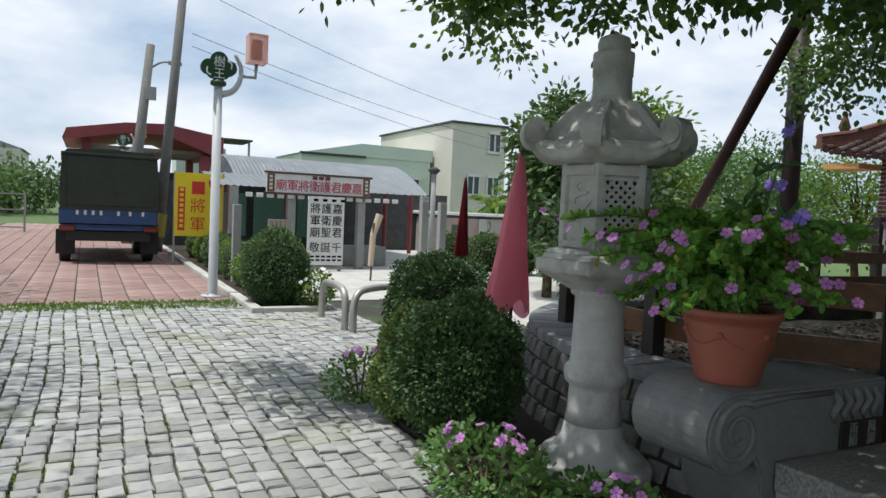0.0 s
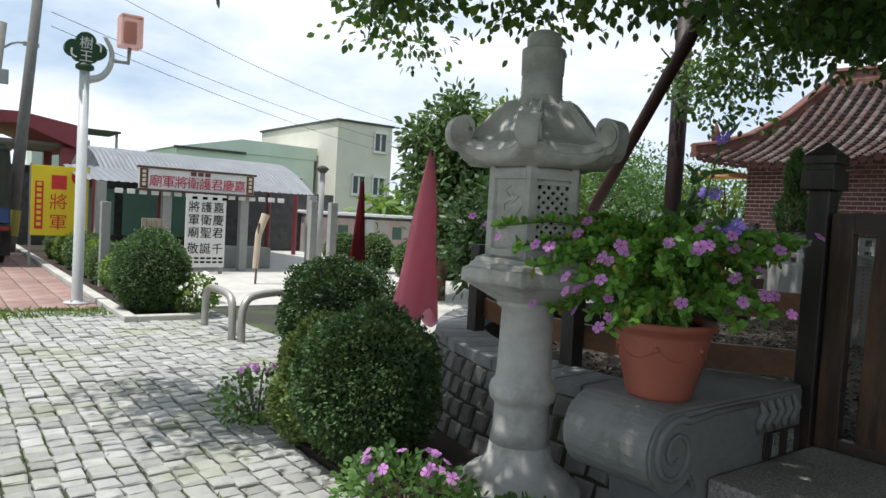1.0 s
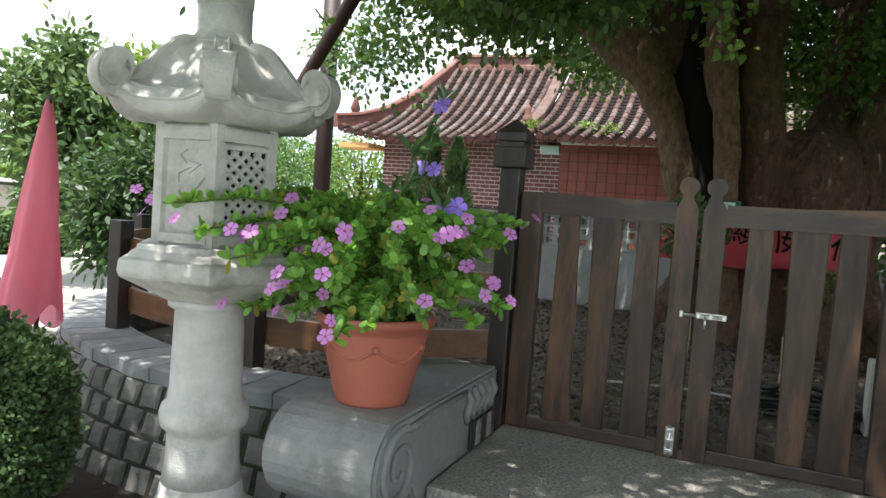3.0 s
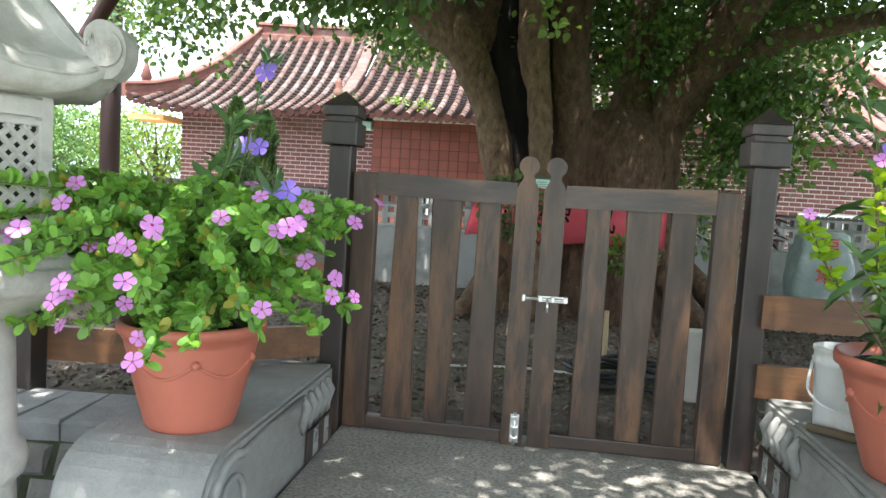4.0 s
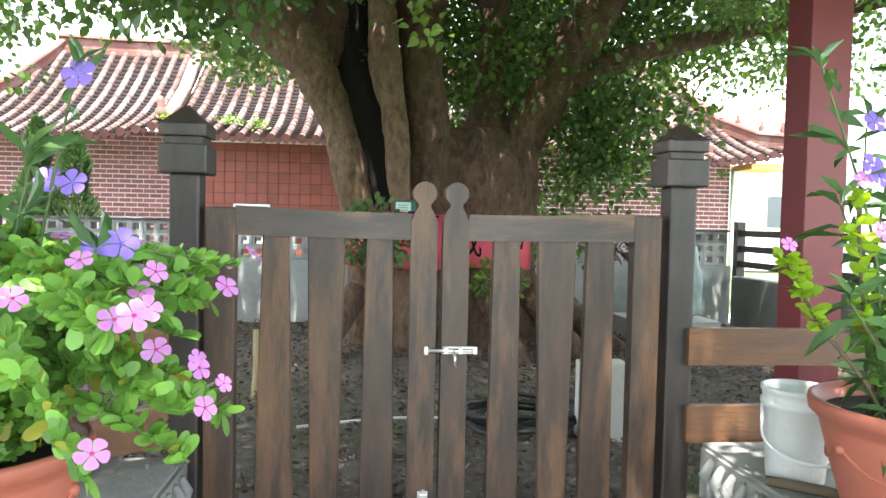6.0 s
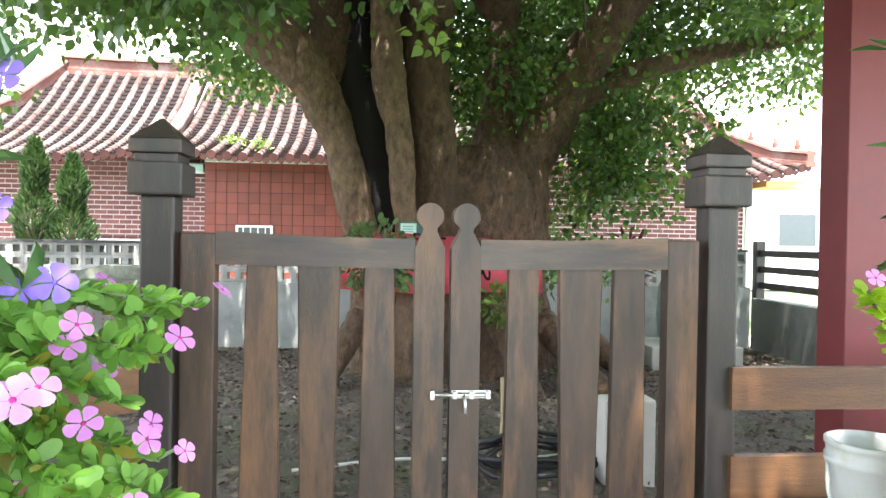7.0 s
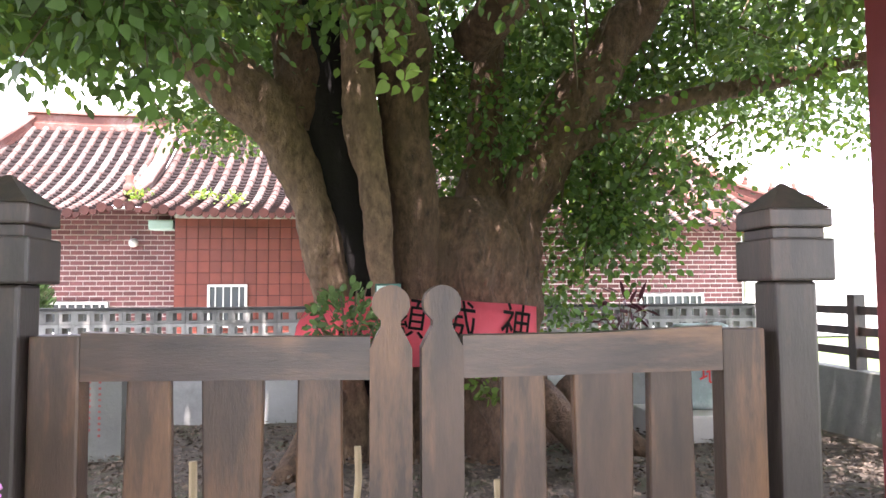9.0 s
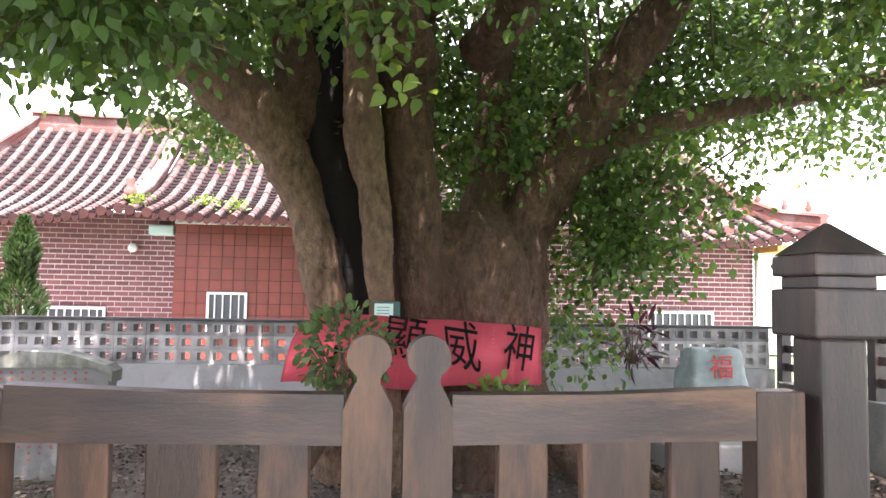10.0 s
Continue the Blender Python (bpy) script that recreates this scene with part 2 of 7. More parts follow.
PALEGREEN = material("pale_green_cladding", (0.58, 0.66, 0.57), (0.52, 0.60, 0.52), 0.8, 0, 0.8, 0.1, 20)
DARKGLASS = plain("dark_window_glass", (0.06, 0.07, 0.075), 0.12)
GRASS = material("meadow_ground", (0.10, 0.16, 0.04), (0.06, 0.10, 0.03), 0.95, 0, 1.2, 0.6, 12)
CONPOST = material("concrete_post", (0.34, 0.345, 0.33), (0.26, 0.265, 0.255), 0.9, 0, 5, 0.3, 40)
GREENPOLE = material("weathered_utility_pole", (0.20, 0.19, 0.175), (0.14, 0.135, 0.125), 0.9, 0, 5, 0.3, 40)
GREENSTONE = material("greenish_boulder", (0.32, 0.40, 0.37), (0.22, 0.28, 0.26), 0.7, 0, 4, 0.4, 30, spots=(0.46, 0.50, 0.47), spot_scale=2)
TABLET = material("weathered_grey_stone", (0.21, 0.215, 0.195), (0.13, 0.135, 0.12), 0.85, 0, 4, 0.3, 40, spots=(0.13, 0.14, 0.11), spot_scale=2)
# Pan tiles are near black between the paler cover rows.
PANTILE = material("near_black_pan_tile", (0.016, 0.010, 0.009), (0.008, 0.005, 0.005), 0.9, 0, 6, 0.3, 40, island=0.35)
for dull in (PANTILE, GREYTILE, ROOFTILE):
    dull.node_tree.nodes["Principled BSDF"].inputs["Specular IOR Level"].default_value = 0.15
BAMBOO = material("dry_bamboo", (0.50, 0.40, 0.24), (0.38, 0.29, 0.17), 0.7, 0, 6, 0.2, 40, stretch=(5, 5, 0.6))
CABLE = plain("black_cable", (0.018, 0.018, 0.02), 0.6)


# ---- building helpers ----
def thing(name, loc, label, category, group="", rz=0.0):
    ob = new(name)
    ob.matrix_basis = pose(*loc, 0, 0, rz)
    return tagged(ob, label, category, group)


def link_mesh(name, bm, mat, smooth=False):
    me = bpy.data.meshes.new(name)
    bm.to_mesh(me)
    bm.free()
    me.materials.append(mat)
    if smooth:
        me.polygons.foreach_set("use_smooth", [True] * len(me.polygons))
    return me


def part(name, bm, mat, parent, label="", smooth=False):
    ob = new(name, link_mesh(name, bm, mat, smooth))
    ob.parent = parent
    return tagged(ob, label)


def structure(name, bm, mat, label="", smooth=False):
    return tagged(new(name, link_mesh(name, bm, mat, smooth)), label, "", "", "structure")


def box(bm, lo, hi, bevel=0.0, m=None):
    c, s = [(a + b) / 2 for a, b in zip(lo, hi)], [b - a for a, b in zip(lo, hi)]
    g = bmesh.ops.create_cube(bm, size=1, matrix=Matrix.LocRotScale(c, None, s))
    if bevel:
        es = {e for v in g["verts"] for e in v.link_edges}
        g = bmesh.ops.bevel(bm, geom=list(es), offset=bevel, segments=2, affect="EDGES", profile=0.6)
    if m:
        bmesh.ops.transform(bm, matrix=m, verts=list({v for v in g["verts"]}))
    return bm


def boxes(*rows, bevel=0.0):
    bm = bmesh.new()
    for lo, hi in rows:
        box(bm, lo, hi, bevel)
    return bm


def lathe(bm, profile, segs=32, squash=1.0, wobble=None, cap=True):
    rings = []
    for r, z in profile:
        ring = []
        for i in range(segs):
            a = 2 * math.pi * i / segs
            k = wobble(a, z) if wobble else 1.0
            ring.append(bm.verts.new((r * k * math.cos(a), r * k * squash * math.sin(a), z)))
        rings.append(ring)
    for a, b in zip(rings, rings[1:]):
        for i in range(segs):
            j = (i + 1) % segs
            bm.faces.new((a[i], a[j], b[j], b[i]))
    if cap:
        bm.faces.new(rings[0][::-1])
        bm.faces.new(rings[-1])
    return bm


def tube(bm, pts, radii, segs=10, wobble=0.0, seed=0, cap=True):
    pts = [Vector(p) for p in pts]
    if not hasattr(radii, "__len__"):
        radii = [radii] * len(pts)
    rings, up = [], Vector((0.13, 0.21, 1)).normalized()
    side = None
    for i, p in enumerate(pts):
        d = (pts[min(i + 1, len(pts) - 1)] - pts[max(i - 1, 0)]).normalized()
        if side is None:
            side = d.cross(Vector((0.3, 0.9, 0.1)) if abs(d.z) > 0.7 else up).normalized()
        side = (side - d * side.dot(d)).normalized()
        other = d.cross(side)
        ring = []
        for j in range(segs):
            a = 2 * math.pi * j / segs
            way = side * math.cos(a) + other * math.sin(a)
            k = 1.0
            if wobble:
                q = p + way * radii[i]
                k += 0.55 * wobble * (0.45 - 1.6 * abs(noise.noise(Vector((q.x * 11 + seed, q.y * 11, q.z * 2.6)))))
                k += wobble * (noise.noise(q * 2.2 + Vector((seed, 0, 0))) + 0.6 * noise.noise(Vector((q.x * 7, q.y * 7, q.z * 1.3))) + 0.35 * noise.noise(q * 13) + 0.22 * noise.noise(q * 27))
            ring.append(bm.verts.new(p + way * radii[i] * k))
        rings.append(ring)
    for a, b in zip(rings, rings[1:]):
        for i in range(segs):
            j = (i + 1) % segs
            bm.faces.new((a[i], a[j], b[j], b[i]))
    if cap:
        bm.faces.new(rings[0][::-1])
        bm.faces.new(rings[-1])
    return bm


def spline(ctrl, n):
    """Points along a smooth line through ctrl (tuples of any length)."""
    c = np.array(ctrl, float)
    c = np.vstack([2 * c[0] - c[1], c, 2 * c[-1] - c[-2]])
    out = []
    for s in np.linspace(0, len(ctrl) - 1, n):
        i = min(int(s), len(ctrl) - 2)
        t = s - i
        a, b, d, e = c[i], c[i + 1], c[i + 2], c[i + 3]
        out.append(0.5 * (2 * b + (d - a) * t + (2 * a - 5 * b + 4 * d - e) * t * t + (3 * b - a - 3 * d + e) * t ** 3))
    return out


def extrude_outline(bm, pts, depth, m=None):
    """A slab whose outline is pts (x, z) in the xz plane, from y = 0 to depth."""
    a = [bm.verts.new((x, 0, z)) for x, z in pts]
    b = [bm.verts.new((x, depth, z)) for x, z in pts]
    bm.faces.new(a)
    bm.faces.new(b[::-1])
    for i in range(len(pts)):
        j = (i + 1) % len(pts)
        bm.faces.new((a[j], a[i], b[i], b[j]))
    bmesh.ops.recalc_face_normals(bm, faces=bm.faces[:])
    if m:
        bmesh.ops.transform(bm, matrix=m, verts=bm.verts[:])
    return bm


HEART_SHAPE = np.array([(0, 0, 0), (0.15, -0.05, 0.02), (0.33, 0.10, 0.035), (0.37, 0.30, 0.03), (0.27, 0.55, 0.015), (0.12, 0.78, 0.0), (0, 1.0, -0.06), (-0.12, 0.78, 0.0), (-0.27, 0.55, 0.015), (-0.37, 0.30, 0.03), (-0.33, 0.10, 0.035), (-0.15, -0.05, 0.02)])
OVAL_SHAPE = np.array([(0, 0, 0), (0.10, 0.06, 0.01), (0.23, 0.28, 0.03), (0.28, 0.55, 0.025), (0.24, 0.80, 0.0), (0.12, 0.95, -0.02), (0, 1.0, -0.03), (-0.12, 0.95, -0.02), (-0.24, 0.80, 0.0), (-0.28, 0.55, 0.025), (-0.23, 0.28, 0.03), (-0.10, 0.06, 0.01)])
LEAF_SHAPE = np.array([(0, 0, 0), (0.22, 0.3, 0.03), (0.20, 0.65, 0.0), (0, 1.0, -0.06), (-0.20, 0.65, 0.0), (-0.22, 0.3, 0.03)])
ROUND_SHAPE = np.array([(0, 0, 0), (0.27, 0.25, 0.02), (0.30, 0.7, 0.0), (0, 1.0, -0.03), (-0.30, 0.7, 0.0), (-0.27, 0.25, 0.02)])
BLADE_SHAPE = np.array([(0, 0, 0), (0.07, 0.3, 0.06), (0.05, 0.7, 0.0), (0, 1.0, -0.16), (-0.05, 0.7, 0.0), (-0.07, 0.3, 0.06)])


def leaf_mesh(name, places, ways, sizes, mat, shape=LEAF_SHAPE, rng=None, smooth=False):
    """One mesh of many leaves: each from its place along its way."""
    rng = rng or np.random.default_rng(1)
    p, w, s = np.asarray(places, float), np.asarray(ways, float), np.asarray(sizes, float)
    w = w / (np.linalg.norm(w, axis=1, keepdims=True) + 1e-9)
    r = rng.normal(size=w.shape)
    r[:, 2] *= 0.5
    side = np.cross(w, np.array([0, 0, 1.0]) + 0.9 * r)
    side /= np.linalg.norm(side, axis=1, keepdims=True) + 1e-9
    up = np.cross(side, w)
    v = p[:, None] + s[:, None, None] * (shape[None, :, 0:1] * side[:, None] + shape[None, :, 1:2] * w[:, None] + shape[None, :, 2:3] * up[:, None])
    k, n = len(shape), len(p)
    me = bpy.data.meshes.new(name)
    me.vertices.add(n * k)
    me.vertices.foreach_set("co", v.reshape(-1))
    me.loops.add(n * k)
    me.loops.foreach_set("vertex_index", np.arange(n * k, dtype=np.int32))
    me.polygons.add(n)
    me.polygons.foreach_set("loop_start", np.arange(0, n * k, k, dtype=np.int32))
    me.update(calc_edges=True)
    me.materials.append(mat)
    return me


def mesh_part(name, me, parent, label=""):
    ob = new(name, me)
    ob.parent = parent
    return tagged(ob, label)


def letters(text, height, mat, name="lettering"):
    """Flat raised writing as a mesh, centred, in the xz plane facing -y."""
    cu = bpy.data.curves.new(name, "FONT")
    cu.body, cu.size, cu.extrude = text, height, 0.002
    cu.align_x, cu.align_y = "CENTER", "CENTER"
    tmp = bpy.data.objects.new(name, cu)
    scene.collection.objects.link(tmp)
    me = bpy.data.meshes.new_from_object(tmp.evaluated_get(bpy.context.evaluated_depsgraph_get()))
    bpy.data.objects.remove(tmp)
    bpy.data.curves.remove(cu)
    me.transform(pose(0, 0, 0, 90, 0, 0))
    me.materials.clear()
    me.materials.append(mat)
    return me


def bars(rows, mat, parent, name="text_bar"):
    for lo, hi in rows:
        part(name, boxes((lo, hi)), mat, parent)


# ---- ground ----
def sheet(lo, hi, z0, z1):
    return boxes(((lo[0], lo[1], z0), (hi[0], hi[1], z1)))


bm = bmesh.new()
bmesh.ops.create_grid(bm, x_segments=60, y_segments=60, size=400, matrix=Matrix.Translation((-40, 20, -0.06)))
tagged(structure("ground", bm, GRASS, "green meadow and bare earth reaching the horizon"), "", "ground")
tagged(structure("pavement", sheet((-9.2, -7), (6, 4.2), -0.3, -0.022), BED, "mossy sand bed under the granite setts"), "", "pavement")
tagged(structure("plaza", sheet((-21, 4.2), (-4.0, 14), -0.3, -0.005), CONCRETE, "sunlit pale concrete forecourt"), "", "pavement")
tagged(structure("plaza_strip", sheet((-21, 2.3), (-9.2, 4.2), -0.3, -0.006), CONCRETE, "sunlit pale concrete strip"), "", "pavement")
tagged(structure("driveway", sheet((-34, -3.2), (-9.2, 1.55), -0.3, -0.025), BED, "sandy bed under red paving"), "", "road")
tagged(structure("roadside_apron", sheet((2.9, 4.6), (26, 11.4), -0.3, -0.012), CONCRETE, "sun-bleached concrete beyond the fence"), "", "pavement")
kerb = structure("kerb", boxes(((-20, 1.42, -0.3), (-8.25, 1.55, 0.06)), ((-8.38, 1.55, -0.3), (-8.25, 2.3, 0.055)), bevel=0.012), CONCRETE, "weathered concrete kerb along the planting bed")
tagged(kerb, "", "kerb")
tagged(structure("planting_bed", sheet((-20, 1.55), (-8.38, 2.3), -0.3, 0.03), SOIL, "dark earth of the hedge bed"), "", "ground")
yard = bmesh.new()
bmesh.ops.create_grid(yard, x_segments=70, y_segments=60, size=1, matrix=Matrix.Translation((0.2, 5.75, 0.27)) @ Matrix.Diagonal((5.2, 2.62, 1, 1)))
for v in yard.verts:
    v.co.z += 0.03 * noise.noise(v.co * 1.6) + 0.012 * noise.noise(v.co * 7)
tagged(structure("courtyard_ground", yard, DIRT, "dry dirt strewn with fallen leaves and roots"), "", "ground")

# ---- gate ----
GY = 3.13


def picket(bm, x, top, bottom, z0, z1, y0, y1):
    pts = [(x - bottom / 2, z0), (x + bottom / 2, z0), (x + top / 2, z1), (x - top / 2, z1)]
    extrude_outline(bm, pts, y1 - y0, Matrix.Translation((0, y0, 0)))
    bmesh.ops.bevel(bm, geom=bm.edges[:], offset=0.004, segments=1, affect="EDGES")
    return bm


def finial_stile(x, w, y0, y1, z0, z1):
    """Meeting stile with a round knob on a waisted neck at its top."""
    pts = [(x - w / 2, z0), (x + w / 2, z0), (x + w / 2, z1 - 0.135), (x + w / 2 - 0.008, z1 - 0.118), (x + 0.021, z1 - 0.088), (x + 0.021, z1 - 0.076)]
    for i in range(-2, 15):
        a = radians(-25 + (230 / 12) * (i if i >= 0 else 0))
        if 0 <= i <= 12:
            pts.append((x + 0.041 * math.cos(a), z1 - 0.041 + 0.041 * math.sin(a)))
    pts += [(x - 0.021, z1 - 0.076), (x - 0.021, z1 - 0.088), (x - w / 2 + 0.008, z1 - 0.118), (x - w / 2, z1 - 0.135)]
    bm = extrude_outline(bmesh.new(), pts, y1 - y0, Matrix.Translation((0, y0, 0)))
    return bm


def gate_leaf(name, x0, x1, meet_left, pickets, label):
    """A gate leaf between x0 and x1 whose meeting stile is at x0 if meet_left."""
    g = thing(name, (0, GY, 0.30), label, "gate", "gate leaves")
    hang = (x1 - 0.1, x1) if meet_left else (x0, x0 + 0.1)
    mid = x0 + 0.05 if meet_left else x1 - 0.05
    part("hanging_stile", boxes(((hang[0], -0.03, 0), (hang[1], 0.03, 1.095)), bevel=0.006), WOOD, g)
    part("meeting_stile", finial_stile(mid, 0.090, -0.035, 0.03, -0.005, 1.195), WOOD, g, "stile topped with a round carved knob")
    a, b = (x0 + 0.094, hang[0]) if meet_left else (hang[1], x1 - 0.094)
    # the top rail dips a little towards the middle
    sag = 0.012
    part("top_rail", extrude_outline(bmesh.new(), [(a, 0.995), (b, 1.002), (b, 1.101), ((a + b) / 2, 1.100 - sag), (a, 1.086)] if meet_left else [(a, 1.002), (b, 0.995), (b, 1.086), ((a + b) / 2, 1.100 - sag), (a, 1.101)], 0.05, Matrix.Translation((0, -0.028, 0))), WOODH, g)
    part("bottom_rail", boxes(((a, -0.025, 0.0), (b, 0.025, 0.055)), bevel=0.005), WOODH, g)
    for x, t, bo in pickets:
        part("picket", picket(bmesh.new(), x, t, bo, 0.05, 1.02, -0.012, 0.016), WOOD, g)
    return g


gate_leaf("gate_leaf", -2.085, -1.305, False, [(-1.855, 0.085, 0.132), (-1.685, 0.128, 0.095), (-1.505, 0.092, 0.12)], "dark-stained wooden picket gate leaf, closed, on a pebble step")
gate_leaf("gate_leaf", -1.295, -0.515, True, [(-1.065, 0.095, 0.115), (-0.885, 0.14, 0.10), (-0.73, 0.10, 0.12)], "dark-stained wooden picket gate leaf, bolted shut, on a pebble step")


def barrel_bolt():
    b = thing("barrel_bolt", (-1.25, GY - 0.037, 0.92), "shiny steel barrel bolt closing the two gate leaves", "bolt")
    part("back_plate", boxes(((-0.035, -0.003, -0.012), (0.085, 0.0, 0.012)), bevel=0.001), STEEL, b)
    bm = tube(bmesh.new(), [(-0.095, -0.012, 0), (0.08, -0.012, 0)], 0.007, 10)
    part("rod", bm, STEEL, b, smooth=True)
    for x in (-0.025, 0.025, 0.075):
        part("guide", boxes(((x - 0.007, -0.021, -0.011), (x + 0.007, -0.002, 0.011)), bevel=0.003), STEEL, b)
    part("thumb_lever", tube(bmesh.new(), [(0.002, -0.014, 0), (0.004, -0.03, -0.02), (0.004, -0.032, -0.05)], [0.006, 0.005, 0.006], 8), STEEL, b, smooth=True)
    part("keeper", boxes(((-0.1, -0.02, -0.014), (-0.086, 0.0, 0.014)), bevel=0.004), STEEL, b)
    d = thing("drop_bolt", (-1.345, GY - 0.037, 0.31), "steel drop bolt at the foot of the gate leaf", "bolt")
    part("back_plate", boxes(((-0.018, -0.003, 0.0), (0.018, 0.0, 0.12)), bevel=0.001), STEEL, d)
    part("rod", tube(bmesh.new(), [(0, -0.013, -0.005), (0, -0.013, 0.13)], 0.007, 10), STEEL, d, smooth=True)
    for z in (0.02, 0.065, 0.11):
        part("guide", boxes(((-0.014, -0.022, z - 0.008), (0.014, -0.002, z + 0.008)), bevel=0.003), STEEL, d)


barrel_bolt()


def gate_post(x):
    p = thing("gate_post", (x, GY, 0.2), "black-stained square timber gate post with a pyramid cap", "post", "gate posts")
    part("shaft", boxes(((-0.048, -0.048, 0), (0.048, 0.048, 1.30)), bevel=0.008), POSTWOOD, p)
    part("lower_block", boxes(((-0.076, -0.076, 1.30), (0.076, 0.076, 1.395)), bevel=0.006), POSTWOOD, p)
    part("neck", boxes(((-0.061, -0.061, 1.395), (0.061, 0.061, 1.42)), bevel=0.003), POSTWOOD, p)
    bm = boxes(((-0.074, -0.074, 1.42), (0.074, 0.074, 1.462)), bevel=0.005)
    part("upper_block", bm, POSTWOOD, p)
    bm = bmesh.new()
    bmesh.ops.create_cone(bm, cap_ends=True, segments=4, radius1=0.101, radius2=0.006, depth=0.064, matrix=Matrix.Translation((0, 0, 1.495)) @ Matrix.Rotation(radians(45), 4, "Z"))
    part("pyramid_cap", bm, POSTWOOD, p)
    return p


gate_post(-2.145)
gate_post(-0.446)

# washed-pebble step
step = thing("entrance_step", (-1.25, 2.7, 0.0), "washed-pebble concrete step before the gate", "step")
part("tread", boxes(((-0.845, -0.45, 0.17), (0.845, 0.55, 0.295)), bevel=0.012), TERRAZZO, step)
part("riser", boxes(((-0.845, -0.43, -0.05), (0.845, 0.55, 0.17))), CONCRETE, step, "plain cement riser")


# ---- scroll wings either side of the step ----
def scroll_wing(x0, x1, label, inner, drop=0.0):
    """A low stone cheek, flat on top, that rolls into a scroll towards the front. inner: +1 if the path is on its +x side."""
    w = thing("scroll_wall", ((x0 + x1) / 2, 2.4, -drop), label, "stone wall", "scroll walls")
    h = (x1 - x0) / 2
    pts = [(0.60, -0.05), (0.60, 0.63), (-0.34, 0.63)]
    cy, cz, r = -0.37, 0.465, 0.165
    for i in range(1, 17):
        a = radians(80 + 290 * i / 17 * 0.86)
        pts.append((cy + r * math.cos(a), cz + r * math.sin(a)))
    pts += [(-0.22, 0.30), (-0.20, -0.05)]
    bm = bmesh.new()
    extrude_outline(bm, pts, 2 * h, None)
    bmesh.ops.transform(bm, matrix=Matrix.Translation((h, 0, 0)) @ Matrix.Rotation(radians(90), 4, "Z"), verts=bm.verts[:])
    bmesh.ops.bevel(bm, geom=[e for e in bm.edges if abs(e.verts[0].co.x - e.verts[1].co.x) < 1e-4], offset=0.012, segments=2, affect="EDGES")
    part("body", bm, WINGSTONE, w)
    # carved spiral on the cheek
    sx = inner * (h + 0.004)
    line = []
    for i in range(44):
        t = i / 43
        a = radians(60 + 620 * t)
        rr = 0.135 * (1 - 0.8 * t)
        line.append((sx, cy + rr * math.cos(a), cz + rr * math.sin(a)))
    line = [(sx, 0.20, 0.595), (sx, -0.12, 0.595)] + line
    part("spiral", tube(bmesh.new(), line, [0.013] * 2 + [0.016 - 0.008 * i / 43 for i in range(44)], 6), WINGSTONE, w, "raised carved spiral", smooth=True)
    # carved end by the post: leaf relief over a dark plaque
    bm = bmesh.new()
    for i in range(5):
        y = 0.22 + 0.07 * i
        tube(bm, [(sx, y, 0.60), (sx + inner * 0.012, y + 0.02, 0.55), (sx + inner * 0.006, y - 0.015, 0.50), (sx, y + 0.01, 0.46)], [0.012, 0.022, 0.018, 0.008], 6)
    part("leaf_carving", bm, WINGSTONE, w, smooth=True)
    pl = part("plaque", boxes(((min(sx, sx + inner * 0.012), 0.27, 0.335), (max(sx, sx + inner * 0.012), 0.57, 0.455)), bevel=0.003), POSTWOOD, w, "dark plaque with carved pale characters")
    for k, ch in enumerate(("雨順", "風調")):
        for j, c in enumerate(ch):
            me = letters(c, 0.06, CONPOST)
            me.transform(pose(sx + inner * 0.0145, 0.35 + 0.13 * k, 0.42 - 0.055 * j, 0, 0, 90 if inner > 0 else -90))
            mesh_part("character", me, pl)
    return w


scroll_wing(-2.54, -2.105, "grey cement scroll wall with a carved spiral end", 1, 0.04)
scroll_wing(-0.40, 0.06, "grey cement scroll wall beside the step", -1, 0.01)


